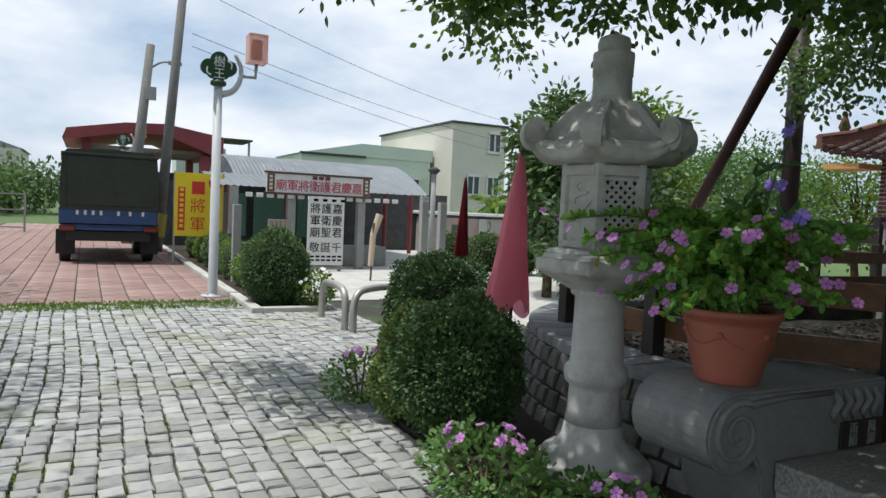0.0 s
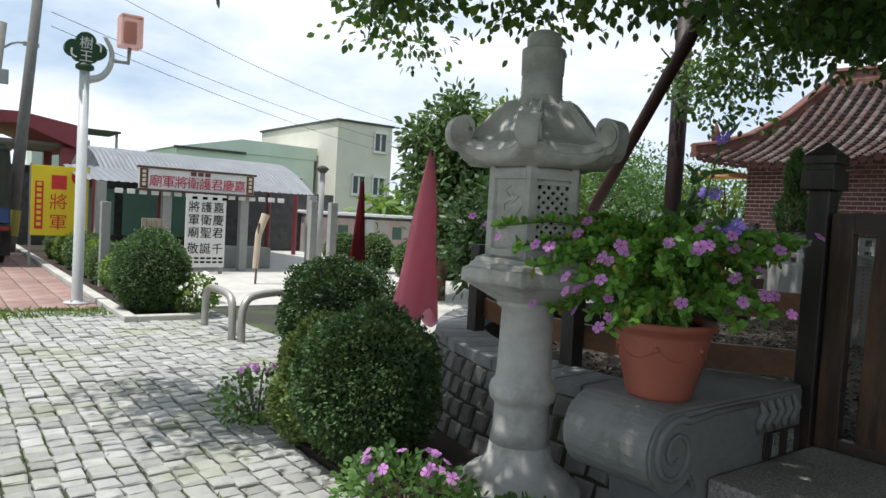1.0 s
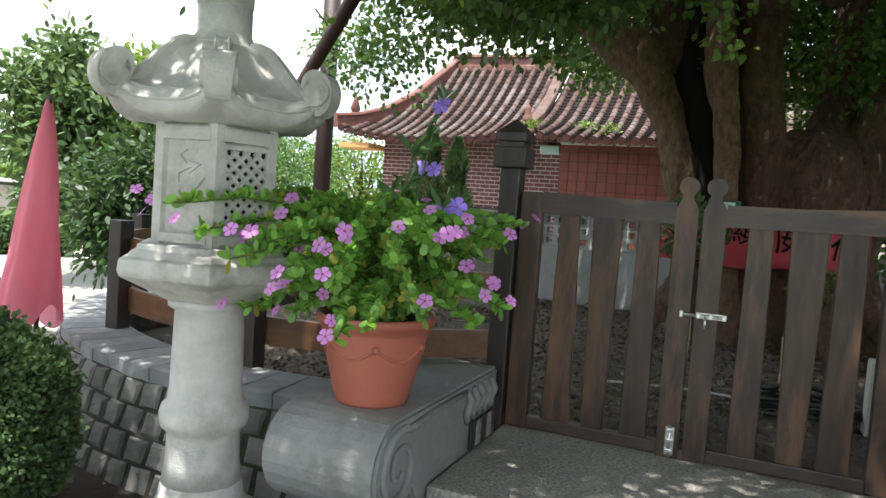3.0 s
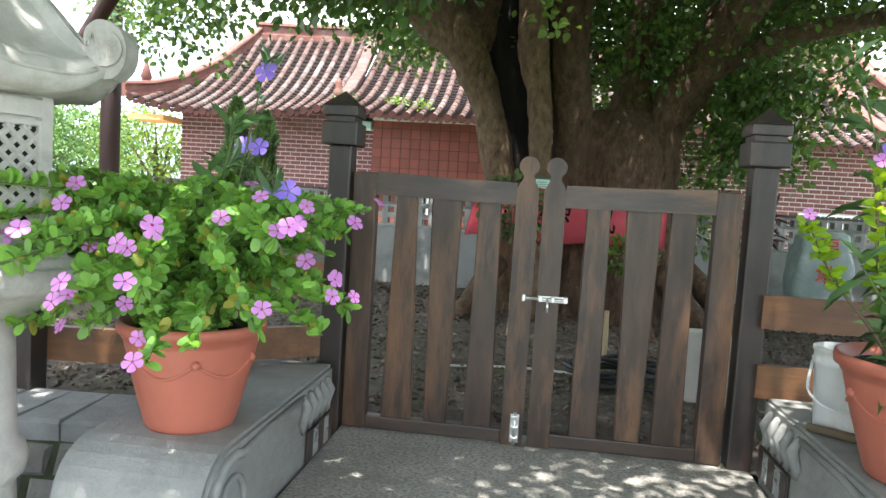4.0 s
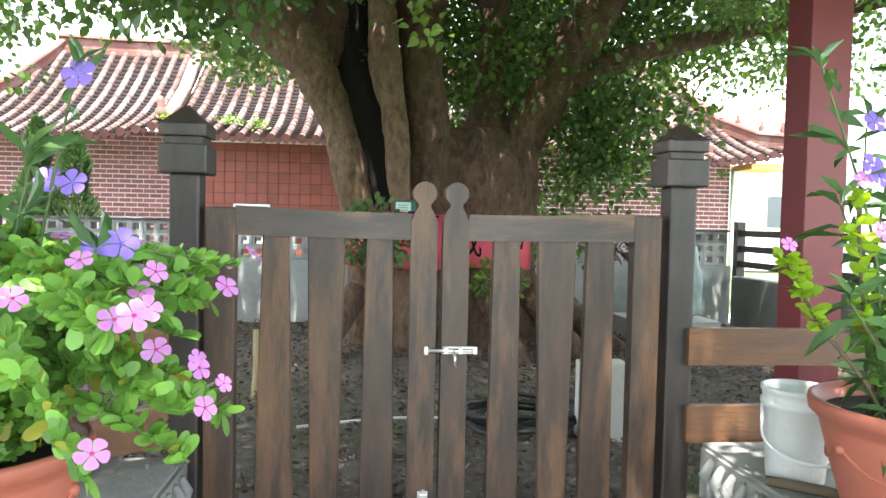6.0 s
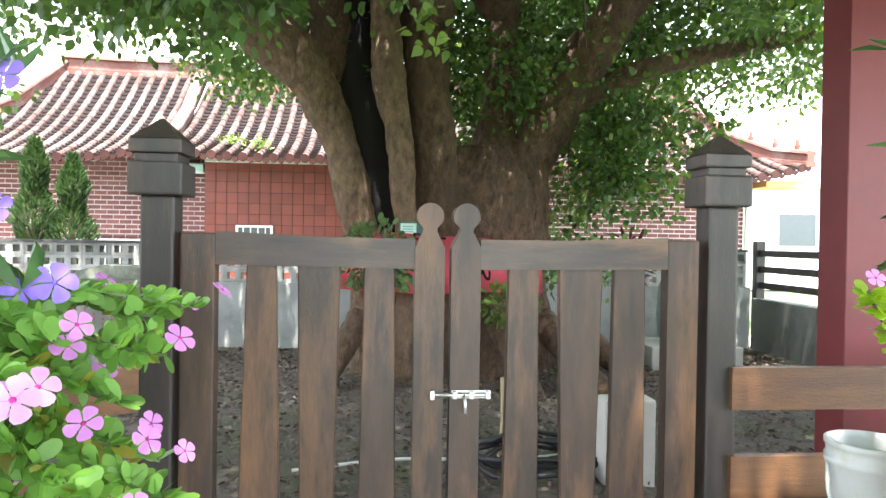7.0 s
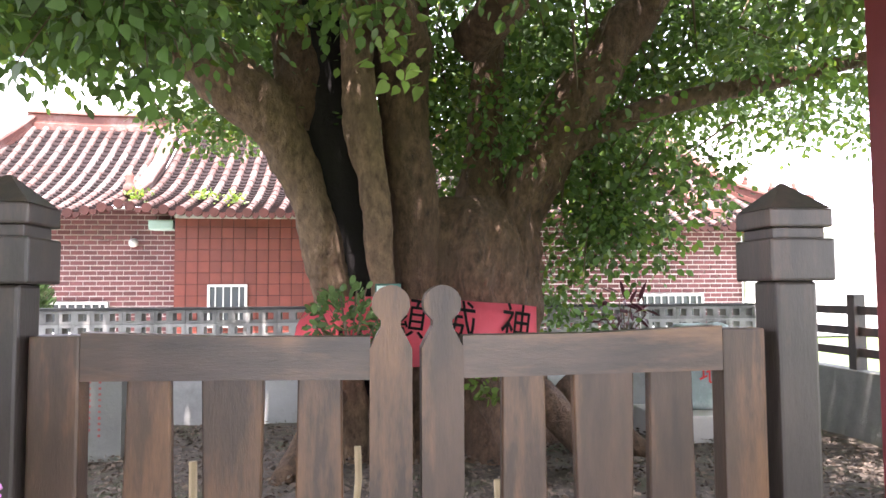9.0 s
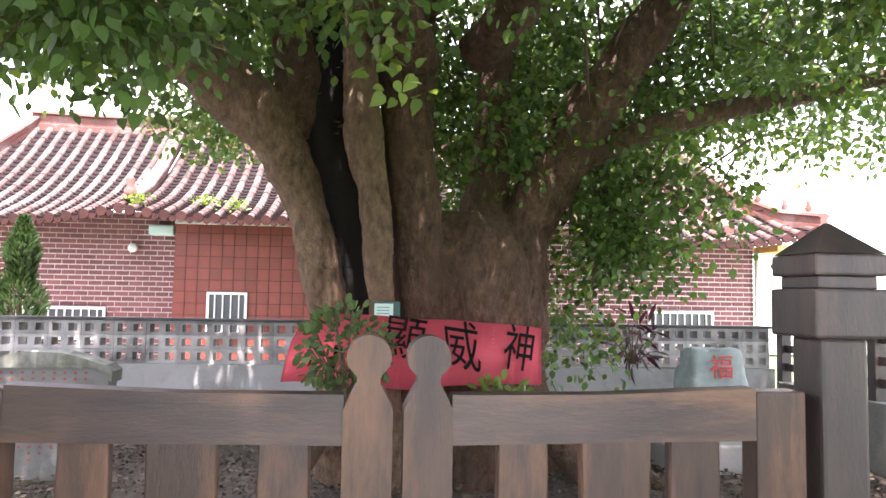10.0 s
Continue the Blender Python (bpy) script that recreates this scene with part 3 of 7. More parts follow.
# ---- stone lantern ----
def stone_lantern(x, y):
    L = thing("stone_lantern", (x, y, 0.055), "tall grey granite lantern with a curled hexagonal roof", "lantern", "", -50)
    bm = lathe(bmesh.new(), [(0.29, 0.0), (0.295, 0.05), (0.28, 0.075), (0.25, 0.085), (0.245, 0.11), (0.225, 0.125), (0.178, 0.15), (0.152, 0.20), (0.140, 0.26)], 36)
    part("base", bm, STONE, L, smooth=True)
    bm = lathe(bmesh.new(), [(0.140, 0.26), (0.130, 0.33), (0.126, 0.43), (0.129, 0.445), (0.149, 0.462), (0.155, 0.485), (0.156, 0.51), (0.149, 0.535), (0.132, 0.55), (0.126, 0.60), (0.121, 0.80), (0.119, 0.875), (0.142, 0.89), (0.145, 0.915)], 36)
    part("shaft", bm, STONE, L, smooth=True)
    bm = lathe(bmesh.new(), [(0.16, 0.915), (0.235, 0.955), (0.325, 1.0), (0.335, 1.02), (0.33, 1.06), (0.30, 1.065), (0.295, 1.085), (0.275, 1.09), (0.27, 1.11)], 6)
    bmesh.ops.bevel(bm, geom=[e for e in bm.edges if e.is_manifold], offset=0.004, segments=1, affect="EDGES")
    part("platform", bm, STONE, L)
    bm = lathe(bmesh.new(), [(0.208, 1.11), (0.208, 1.56)], 6)
    part("fire_box", bm, STONE, L)
    for k in range(6):
        a = radians(60 * k)
        bm = lathe(bmesh.new(), [(0.030, 1.11), (0.030, 1.54)], 6)
        bmesh.ops.transform(bm, matrix=Matrix.Translation((0.196 * math.cos(a), 0.196 * math.sin(a), 0)), verts=bm.verts[:])
        part("corner_pilaster", bm, STONE, L)
        b = a + radians(30)
        ap = 0.208 * math.cos(radians(30))
        face = Matrix.Rotation(b, 4, "Z") @ Matrix.Translation((ap, 0, 0))
        for z0, z1 in ((1.46, 1.505), (1.12, 1.15)):
            bm = boxes(((-0.01, -0.09, z0), (0.018, 0.09, z1)))
            bmesh.ops.transform(bm, matrix=face, verts=bm.verts[:])
            part("face_moulding", bm, STONE, L)
        if k % 2 == 0:
            # flat dark plate: its colour is the shade behind the lattice
            bm = boxes(((-0.01, -0.075, 1.185), (0.004, 0.075, 1.435)))
            bmesh.ops.transform(bm, matrix=face, verts=bm.verts[:])
            panel = part("lattice_recess", bm, HOLLOW, L, "dark backing painted as the shade behind the lattice")
            bm = bmesh.new()
            for s in (-1, 1):
                for i in range(-3, 9):
                    z = 1.175 + i * 0.0425
                    p0, p1 = (0.007, -0.08, z if s > 0 else z + 0.16), (0.007, 0.08, z + 0.16 if s > 0 else z)
                    q0, q1 = list(p0), list(p1)
                    # keep the bars inside the frame
                    for q, o in ((q0, q1), (q1, q0)):
                        for lim in (1.185, 1.435):
                            if (q[2] < lim) == (lim < 1.3) and q[2] != lim and ((lim < 1.3 and q[2] < lim) or (lim > 1.3 and q[2] > lim)):
                                t = (lim - q[2]) / (o[2] - q[2])
                                q[1], q[2] = q[1] + t * (o[1] - q[1]), lim
                    if abs(q0[1] - q1[1]) > 0.01 and min(q0[2], q1[2]) >= 1.18 and max(q0[2], q1[2]) <= 1.44:
                        tube(bm, [q0, q1], 0.0085, 4)
            bmesh.ops.transform(bm, matrix=face, verts=bm.verts[:])
            part("lattice", bm, STONE, L)
            bm = boxes(((-0.01, -0.092, 1.165), (0.014, -0.074, 1.45)), ((-0.01, 0.074, 1.165), (0.014, 0.092, 1.45)), ((-0.01, -0.074, 1.165), (0.014, 0.074, 1.183)), ((-0.01, -0.074, 1.437), (0.014, 0.074, 1.45)))
            bmesh.ops.transform(bm, matrix=face, verts=bm.verts[:])
            part("lattice_frame", bm, STONE, L)
        else:
            bm = bmesh.new()
            rnd = random.Random(k)
            for i in range(5):
                y0, z0 = rnd.uniform(-0.03, 0.03), 1.26 + 0.03 * i
                tube(bm, [(0.001, y0, z0), (0.004, y0 + rnd.uniform(-0.05, 0.05), z0 + 0.03), (0.001, y0 + rnd.uniform(-0.05, 0.05), z0 + 0.05)], [0.002, 0.004, 0.001], 5)
            bmesh.ops.transform(bm, matrix=face, verts=bm.verts[:])
            part("relief_carving", bm, STONE, L, "shallow carved plant relief", smooth=True)
    # roof: six scalloped sides that sag and rise to the corners
    bm = bmesh.new()
    segs, rows = 72, 14
    def rim(a):
        k = (a / (math.pi / 3)) % 1.0
        c = abs(k - 0.5) * 2                       # 1 at a corner, 0 at mid-side
        hexr = 0.318 / math.cos((k - 0.5) * math.pi / 3)
        return c, hexr * (1 + 0.10 * c ** 3)
    rings = []
    for i in range(rows + 1):
        u = i / rows
        ring = []
        for j in range(segs):
            a = 2 * math.pi * j / segs
            c, R = rim(a)
            r = 0.11 + (R - 0.11) * u
            z = float(np.interp(u, [0, 0.15, 0.3, 0.45, 0.6, 0.75, 0.9, 1], [1.80, 1.788, 1.755, 1.708, 1.662, 1.628, 1.607, 1.600])) + 0.07 * (c ** 4) * u ** 5
            z -= 0.012 * (1 - c) * math.sin(u * math.pi)
            ring.append(bm.verts.new((r * math.cos(a), r * math.sin(a), z)))
        rings.append(ring)
    for u, dz in ((1.025, 0.012), (1.03, -0.008), (1.015, -0.030), (0.95, -0.045), (0.6, -0.050)):
        ring = []
        for j in range(segs):
            a = 2 * math.pi * j / segs
            c, R = rim(a)
            r = R * u
            ring.append(bm.verts.new((r * math.cos(a), r * math.sin(a), 1.565 + 0.085 * c ** 4 * (1 if u > 0.7 else 0) + dz)))
        rings.append(ring)
    for p, q in zip(rings, rings[1:]):
        for i in range(segs):
            j = (i + 1) % segs
            bm.faces.new((p[i], q[i], q[j], p[j]))
    bm.faces.new(rings[0])
    bm.faces.new(rings[-1][::-1])
    part("roof", bm, STONE, L, smooth=True)
    for k in range(6):
        a = radians(60 * k)
        bm = bmesh.new()
        pts = [(0.115, 0, 1.800), (0.165, 0, 1.790), (0.215, 0, 1.742), (0.27, 0, 1.680), (0.325, 0, 1.625), (0.375, 0, 1.590), (0.405, 0, 1.612), (0.412, 0, 1.655), (0.398, 0, 1.690), (0.370, 0, 1.702), (0.352, 0, 1.692), (0.346, 0, 1.674), (0.352, 0, 1.655)]
        line = [Vector(q[:3]) for q in spline(pts, 44)]
        wide = np.interp(np.linspace(0, 1, 44), [0, 0.35, 0.6, 0.75, 1], [0.024, 0.032, 0.044, 0.054, 0.054])
        sec = []
        for i, q in enumerate(line):
            d = (line[min(i + 1, 43)] - line[max(i - 1, 0)]).normalized()
            up = Vector((-d.z, 0, d.x))
            w = wide[i]
            sec.append([bm.verts.new(q + up * h + Vector((0, y, 0))) for y, h in ((-w, -0.02), (-w, 0.008), (-w * 0.8, 0.016), (-w * 0.62, 0.010), (w * 0.62, 0.010), (w * 0.8, 0.016), (w, 0.008), (w, -0.02))])
        for p, q in zip(sec, sec[1:]):
            for i in range(8):
                j = (i + 1) % 8
                bm.faces.new((p[i], p[j], q[j], q[i]))
        bm.faces.new(sec[0][::-1])
        bm.faces.new(sec[-1])
        core = lathe(bmesh.new(), [(0.047, -0.054), (0.047, 0.054)], 18)
        bmesh.ops.transform(core, matrix=Matrix.Translation((0.378, 0, 1.648)) @ Matrix.Rotation(radians(90), 4, "X"), verts=core.verts[:])
        tmp = bpy.data.meshes.new("core")
        core.to_mesh(tmp)
        core.free()
        bm.from_mesh(tmp)
        bpy.data.meshes.remove(tmp)
        bmesh.ops.transform(bm, matrix=Matrix.Rotation(a, 4, "Z"), verts=bm.verts[:])
        bmesh.ops.recalc_face_normals(bm, faces=bm.faces[:])
        part("roof_scroll", bm, STONE, L)
        # rib line under the eave of each side
        bm = bmesh.new()
        rows2 = []
        for i in range(17):
            b = a + radians(8 + 44 * i / 16)
            c, R = rim(b)
            rows2.append((R * 1.028 * math.cos(b), R * 1.028 * math.sin(b), 1.570 + 0.085 * c ** 4))
        tube(bm, rows2, 0.007, 6)
        part("eave_rib", bm, STONE, L, smooth=True)
        part("upper_rib", tube(bmesh.new(), [(x * 0.93, y * 0.93, z + 0.036 - 0.01 * abs(i - 8) / 8) for i, (x, y, z) in enumerate(rows2)], 0.006, 6), STONE, L, smooth=True)
    bm = lathe(bmesh.new(), [(0.122, 1.77), (0.121, 1.797), (0.118, 1.802), (0.110, 1.806), (0.104, 1.826), (0.096, 1.838), (0.094, 1.845), (0.093, 1.93), (0.090, 1.933), (0.090, 1.937), (0.096, 1.940), (0.099, 2.045), (0.097, 2.052), (0.079, 2.054), (0.077, 2.058), (0.079, 2.10), (0.072, 2.123), (0.045, 2.136), (0.0005, 2.14)], 32)
    part("finial", bm, STONE, L, smooth=True)
    L.matrix_basis = L.matrix_basis @ Matrix.Scale(0.955, 4)
    return L


stone_lantern(-2.776, 1.86)


# ---- flowering pots ----
def flower_mesh(mat, size, petals=5):
    bm = bmesh.new()
    for k in range(petals):
        a = 2 * math.pi * k / petals
        loc = [(0, 0.04), (0.24, 0.38), (0.42, 0.72), (0.34, 0.93), (0.10, 1.0), (-0.14, 0.98), (-0.36, 0.86), (-0.40, 0.66), (-0.22, 0.36)]
        vs = []
        for x, y in loc:
            px, py = x * math.cos(a) - y * math.sin(a), x * math.sin(a) + y * math.cos(a)
            vs.append(bm.verts.new((px * size, py * size, size * (0.10 * y + 0.05 * k % 2 * 0.05) - 0.25 * size * y * y * 0.3)))
        bm.faces.new(vs)
    return link_mesh("flower", bm, mat)


def eye_mesh(mat, size):
    bm = bmesh.new()
    bmesh.ops.create_cone(bm, cap_ends=True, segments=7, radius1=size * 0.16, radius2=size * 0.05, depth=size * 0.08, matrix=Matrix.Translation((0, 0, size * 0.05)))
    return link_mesh("flower_eye", bm, mat)


PINK, PINK_EYE = flower_mesh(PETAL, 0.024), eye_mesh(PETAL_EYE, 0.023)
BLUE, BLUE_EYE = flower_mesh(PETAL_BLUE, 0.034), eye_mesh(PETAL_BLUE, 0.03)


def put_flower(parent, me, eye, place, way, spin):
    ob = new("flower", me)
    ob.parent = parent
    q = Vector(way).to_track_quat("Z", "Y").to_matrix().to_4x4()
    ob.matrix_basis = Matrix.Translation(place) @ q @ Matrix.Rotation(spin, 4, "Z") @ Matrix.Diagonal((*([random.uniform(0.8, 1.15)] * 3), 1))
    e = new("flower_eye", eye)
    e.parent = ob


def plastic_pot(parent, r, h):
    bm = lathe(bmesh.new(), [(r * 0.60, 0), (r * 0.62, 0.01), (r * 0.80, h * 0.5), (r * 0.90, h * 0.80), (r * 0.905, h * 0.83), (r * 0.93, h * 0.84), (r * 0.95, h * 0.89), (r, h * 0.90), (r * 1.01, h * 0.96), (r, h), (r * 0.95, h), (r * 0.9, h * 0.9), (r * 0.88, h * 0.86)], 40, cap=False)
    bm.faces.new([v for v in sorted(bm.verts, key=lambda v: v.index)[:40]][::-1])
    p = part("pot", bm, TERRACOTTA, parent, "terracotta-coloured plastic pot with a swagged band", smooth=True)
    bm = bmesh.new()
    n = 6
    pts = []
    for i in range(121):
        a = 2 * math.pi * i / 120
        k = (a / (2 * math.pi / n)) % 1
        z = h * (0.68 - 0.14 * math.sin(math.pi * k))
        rr = np.interp(z / h, [0, 0.5, 0.8], [0.60 * r, 0.80 * r, 0.90 * r]) + 0.001
        pts.append((rr * math.cos(a), rr * math.sin(a), z))
    tube(bm, pts, 0.005, 6)
    for k in range(n):
        a = 2 * math.pi * k / n
        rr = 0.865 * r
        bmesh.ops.create_uvsphere(bm, u_segments=10, v_segments=6, radius=0.014, matrix=Matrix.Translation((rr * math.cos(a), rr * math.sin(a), h * 0.68)))
    part("swag_relief", bm, TERRACOTTA, p, smooth=True)
    bm = bmesh.new()
    bmesh.ops.create_cone(bm, cap_ends=True, segments=28, radius1=r * 0.86, radius2=r * 0.86, depth=0.02, matrix=Matrix.Translation((0, 0, h * 0.87)))
    part("soil", bm, SOIL, parent)
    return p


def vinca(parent, base_z, reach, seed, stems, flowers, lo, hi, tall=(), squash=(1, 1), bald=0.0, yellow=0.06, lean=(0.0, 0.0), fall=0.45):
    """Periwinkle: stems that arch out of the pot, whorls of oval leaves, pink flowers at the tips."""
    rng = np.random.default_rng(seed)
    rnd = random.Random(seed)
    P, W, S, Y = [], [], [], []
    stem_bm = bmesh.new()
    tips = []
    for i in range(stems):
        az = 2 * math.pi * (i * 0.618 % 1) + rnd.uniform(-0.3, 0.3)
        out = reach * math.sqrt(rnd.uniform(0.03, 1.0))
        tip = Vector((out * math.cos(az) * squash[0] + lean[0], out * math.sin(az) * squash[1] + lean[1], base_z + rnd.uniform(lo, hi) * (1.05 - fall * out / reach)))
        mid = Vector((tip.x * 0.45, tip.y * 0.45, base_z + 0.10 + 0.75 * (tip.z - base_z)))
        root = Vector((tip.x * 0.12, tip.y * 0.12, base_z - 0.02))
        line = spline([tuple(root), tuple(mid), tuple(tip)], 12)
        tube(stem_bm, [Vector(q) for q in line[::2]] + [Vector(line[-1])], 0.0035, 4)
        for q0, q1 in zip(line, line[1:]):
            d = q1 - q0
            L = np.linalg.norm(d) + 1e-9
            k = 17 if rnd.random() > bald else 1
            for _ in range(k):
                t = rnd.random()
                if (q0 + d * t)[2] < base_z + 0.02:
                    continue
                a = rnd.uniform(0, 6.283)
                n1 = np.cross(d / L, [0.3, 0.5, 0.8])
                n1 /= np.linalg.norm(n1) + 1e-9
                n2 = np.cross(d / L, n1)
                w = n1 * math.cos(a) + n2 * math.sin(a) + 0.35 * d / L + np.array([0, 0, 0.15])
                (Y if rnd.random() < yellow else P).append(q0 + d * t)
                if len(Y) + len(P) > len(W):
                    W.append(w)
                    S.append((rnd.uniform(0.026, 0.049), len(Y) and Y[-1] is not None))
        d = np.array(line[-1]) - np.array(line[-2])
        tips.append((line[-1], d / (np.linalg.norm(d) + 1e-9)))
    allp = np.array(P + Y)
    ways = np.array(W)[: len(allp)]
    sizes = np.array([s[0] for s in S])[: len(allp)]
    n = len(P)
    mesh_part("foliage", leaf_mesh("foliage", allp[:n], ways[:n], sizes[:n], LEAF_VINCA, OVAL_SHAPE, rng), parent)
    if Y:
        mesh_part("yellow_leaves", leaf_mesh("yellow_leaves", allp[n:], ways[n:], sizes[n:], LEAF_YELLOW, OVAL_SHAPE, rng), parent, "yellowing lower leaves")
    tagged(part("stem_mass", stem_bm, STEM, parent), "", "", "", "stuff")
    rnd.shuffle(tips)
    for place, d in tips[:flowers]:
        w = Vector(d) * 0.4 + Vector((rnd.uniform(-0.4, 0.7), -0.55 + rnd.uniform(-0.3, 0.3), 0.75))
        put_flower(parent, PINK, PINK_EYE, Vector(place) + Vector(d) * 0.055 + Vector((0, -0.025, 0.04)), w, rnd.uniform(0, 6))


def ruellia(parent, stems, seed, flowers):
    """Tall thin stems with long narrow leaves and violet flowers."""
    rnd, rng = random.Random(seed), np.random.default_rng(seed)
    bm = bmesh.new()
    P, W, S = [], [], []
    for root, tip in stems:
        r0, t0 = Vector(root), Vector(tip)
        bend = Vector((rnd.uniform(-0.05, 0.05), rnd.uniform(-0.05, 0.05), 0))
        line = spline([tuple(r0), tuple(r0.lerp(t0, 0.5) + bend), tuple(t0)], 10)
        tube(bm, line, [0.006 - 0.0004 * i for i in range(10)], 5)
        for q0, q1 in zip(line, line[1:]):
            for _ in range(2):
                a, t = rnd.uniform(0, 6.283), rnd.random()
                P.append(q0 + (q1 - q0) * t)
                W.append((math.cos(a), math.sin(a), rnd.uniform(-0.7, 0.7)))
                S.append(rnd.uniform(0.06, 0.15))
        for _ in range(4):
            a = rnd.uniform(0, 6.283)
            P.append(np.array(t0))
            W.append((math.cos(a), math.sin(a), rnd.uniform(0.4, 1.4)))
            S.append(rnd.uniform(0.08, 0.15))
    tagged(part("tall_stem_mass", bm, STEM, parent, smooth=True), "", "", "", "stuff")
    mesh_part("narrow_leaves", leaf_mesh("narrow_leaves", P, W, S, LEAF_RUELLIA, BLADE_SHAPE * np.array([1.5, 1, 1.6]), rng), parent, "long narrow leaves")
    for f in flowers:
        put_flower(parent, BLUE, BLUE_EYE, f, (rnd.uniform(-0.2, 0.5), -0.9, 0.35), rnd.uniform(0, 6))


pot1 = thing("flower_pot", (-2.305, 2.18, 0.59), "terracotta pot of pink periwinkle and violet ruellia on the scroll wall", "potted plant", "flower pots")
plastic_pot(pot1, 0.212, 0.315)
vinca(pot1, 0.28, 0.66, 5, 140, 104, 0.04, 0.455, yellow=0.06, lean=(-0.13, -0.07), fall=0.20)
ruellia(pot1, [((0.02, 0.03, 0.24), (0.13, -0.06, 0.86)), ((0.03, 0.05, 0.24), (0.15, 0.09, 1.06)), ((0.0, 0.05, 0.24), (0.03, 0.14, 0.9)), ((0.05, 0.02, 0.24), (0.22, 0.02, 0.70)), ((-0.02, 0.06, 0.24), (0.0, 0.2, 0.75))], 3,
        [(0.115, 0.05, 0.84), (0.16, 0.055, 0.835), (0.165, 0.07, 1.06), (0.205, 0.05, 0.70), (0.255, 0.06, 0.71)])
pot2 = thing("flower_pot", (-0.205, 2.25, 0.62), "large terracotta pot of leggy violet ruellia and yellow-green periwinkle", "potted plant", "flower pots")
plastic_pot(pot2, 0.255, 0.33)
ruellia(pot2, [((0.0, 0.0, 0.28), (-0.12, 0.02, 0.98)), ((0.05, 0.05, 0.28), (0.0, 0.02, 1.02)), ((-0.05, 0.02, 0.28), (-0.23, 0.03, 1.12)), ((0.1, 0.0, 0.28), (0.20, -0.04, 1.06)), ((-0.08, -0.05, 0.28), (-0.20, -0.06, 0.58)), ((-0.02, 0.08, 0.28), (0.08, 0.14, 1.12)), ((0.08, -0.08, 0.28), (0.16, -0.12, 0.72)), ((0.1, 0.05, 0.28), (0.33, 0.08, 0.90)), ((-0.1, 0.0, 0.28), (-0.02, -0.10, 0.56)), ((-0.06, 0.04, 0.28), (-0.12, 0.10, 0.80)), ((0.04, 0.0, 0.28), (0.06, -0.03, 0.84))], 8,
        [(-0.13, -0.02, 0.99), (-0.02, -0.02, 1.01), (-0.135, -0.03, 0.885), (-0.12, -0.03, 0.865), (0.22, -0.06, 1.07)])
vinca(pot2, 0.28, 0.30, 11, 7, 2, 0.10, 0.35, bald=0.6, yellow=0.35)
for k, (lo_end, hi_end) in enumerate((((-0.14, -0.03, 0.55), (-0.165, -0.02, 0.83)), ((-0.23, 0.0, 0.52), (-0.325, 0.0, 0.68)), ((0.02, -0.05, 0.40), (0.06, -0.06, 0.56)), ((0.08, -0.08, 0.33), (0.15, -0.10, 0.50)), ((0.10, -0.06, 0.45), (0.22, -0.06, 0.64)))):
    rng = np.random.default_rng(400 + k)
    low, tip = Vector(lo_end), Vector(hi_end)
    root = Vector((low.x * 0.25, -0.02, 0.27))
    line = spline([tuple(root), tuple(root.lerp(low, 0.6) + Vector((0.03, -0.02, -0.03))), tuple(low), tuple(tip)], 18)
    part("sprig_stem", tube(bmesh.new(), line, 0.0045, 6), TWIG, pot2, "bare woody stem", smooth=True)
    P = np.array([np.array(low) + (np.array(tip) - np.array(low)) * t for t in np.sort(rng.uniform(-0.1, 1.0, 80))])
    W = rng.normal(size=P.shape) * np.array((1, 1, 0.5)) + np.array((0, -0.2, 0.5))
    tagged(mesh_part("leafy_sprig", leaf_mesh("leafy_sprig", P, W, rng.uniform(0.028, 0.046, len(P)), LEAF_SPRIG, OVAL_SHAPE, rng), pot2, "yellow-green leafy sprig"), "yellow-green leafy sprig", "", "", "stuff")
    if k in (0, 1, 4):
        put_flower(pot2, PINK, PINK_EYE, tip + Vector((0, -0.02, 0.025)), (0.0, -0.8, 0.5), k)
put_flower(pot2, PINK, PINK_EYE, (-0.13, -0.06, 0.74), (0.2, -0.9, 0.3), 2)
for child in pot2.children:
    # the plants lean towards the gate
    if not child.name.startswith(("pot", "soil")):
        child.matrix_basis = Matrix.Translation((-0.055, 0, 0)) @ child.matrix_basis

# bucket and stick on the far wing
bucket = thing("bucket", (-0.27, 2.66, 0.62), "scuffed white plastic bucket with a wire handle", "bucket")
bm = lathe(bmesh.new(), [(0.078, 0), (0.08, 0.004), (0.094, 0.215), (0.100, 0.218), (0.101, 0.235), (0.096, 0.237), (0.097, 0.26), (0.101, 0.262), (0.101, 0.275), (0.095, 0.277), (0.091, 0.26), (0.08, 0.02)], 32, cap=False)
bm.faces.new([v for v in list(bm.verts)[:32]][::-1])
part("body", bm, WHITEPLASTIC, bucket, smooth=True)
part("handle", tube(bmesh.new(), spline([(-0.098, 0.02, 0.22), (-0.125, -0.05, 0.13), (-0.06, -0.13, 0.09), (0.06, -0.135, 0.10), (0.12, -0.02, 0.22)], 20), 0.005, 6), WHITEPLASTIC, bucket, smooth=True)
stick = thing("wooden_stick", (-0.27, 2.52, 0.635), "short weathered stick lying on the wall", "stick")
part("stick", tube(bmesh.new(), [(-0.12, 0.09, 0.0), (0.0, 0.0, 0.0), (0.10, -0.13, 0.0)], [0.014, 0.016, 0.013], 8), TWIG, stick, smooth=True)


# ---- raised planter rim and fence round the court ----
RIM = [(-2.56, 2.34), (-3.0, 2.30), (-3.6, 2.34), (-4.3, 2.58), (-4.88, 3.02), (-5.35, 3.7), (-5.55, 4.5), (-5.55, 8.2)]
rim_line = [Vector((*p, 0)) for p in spline(RIM, 90)]


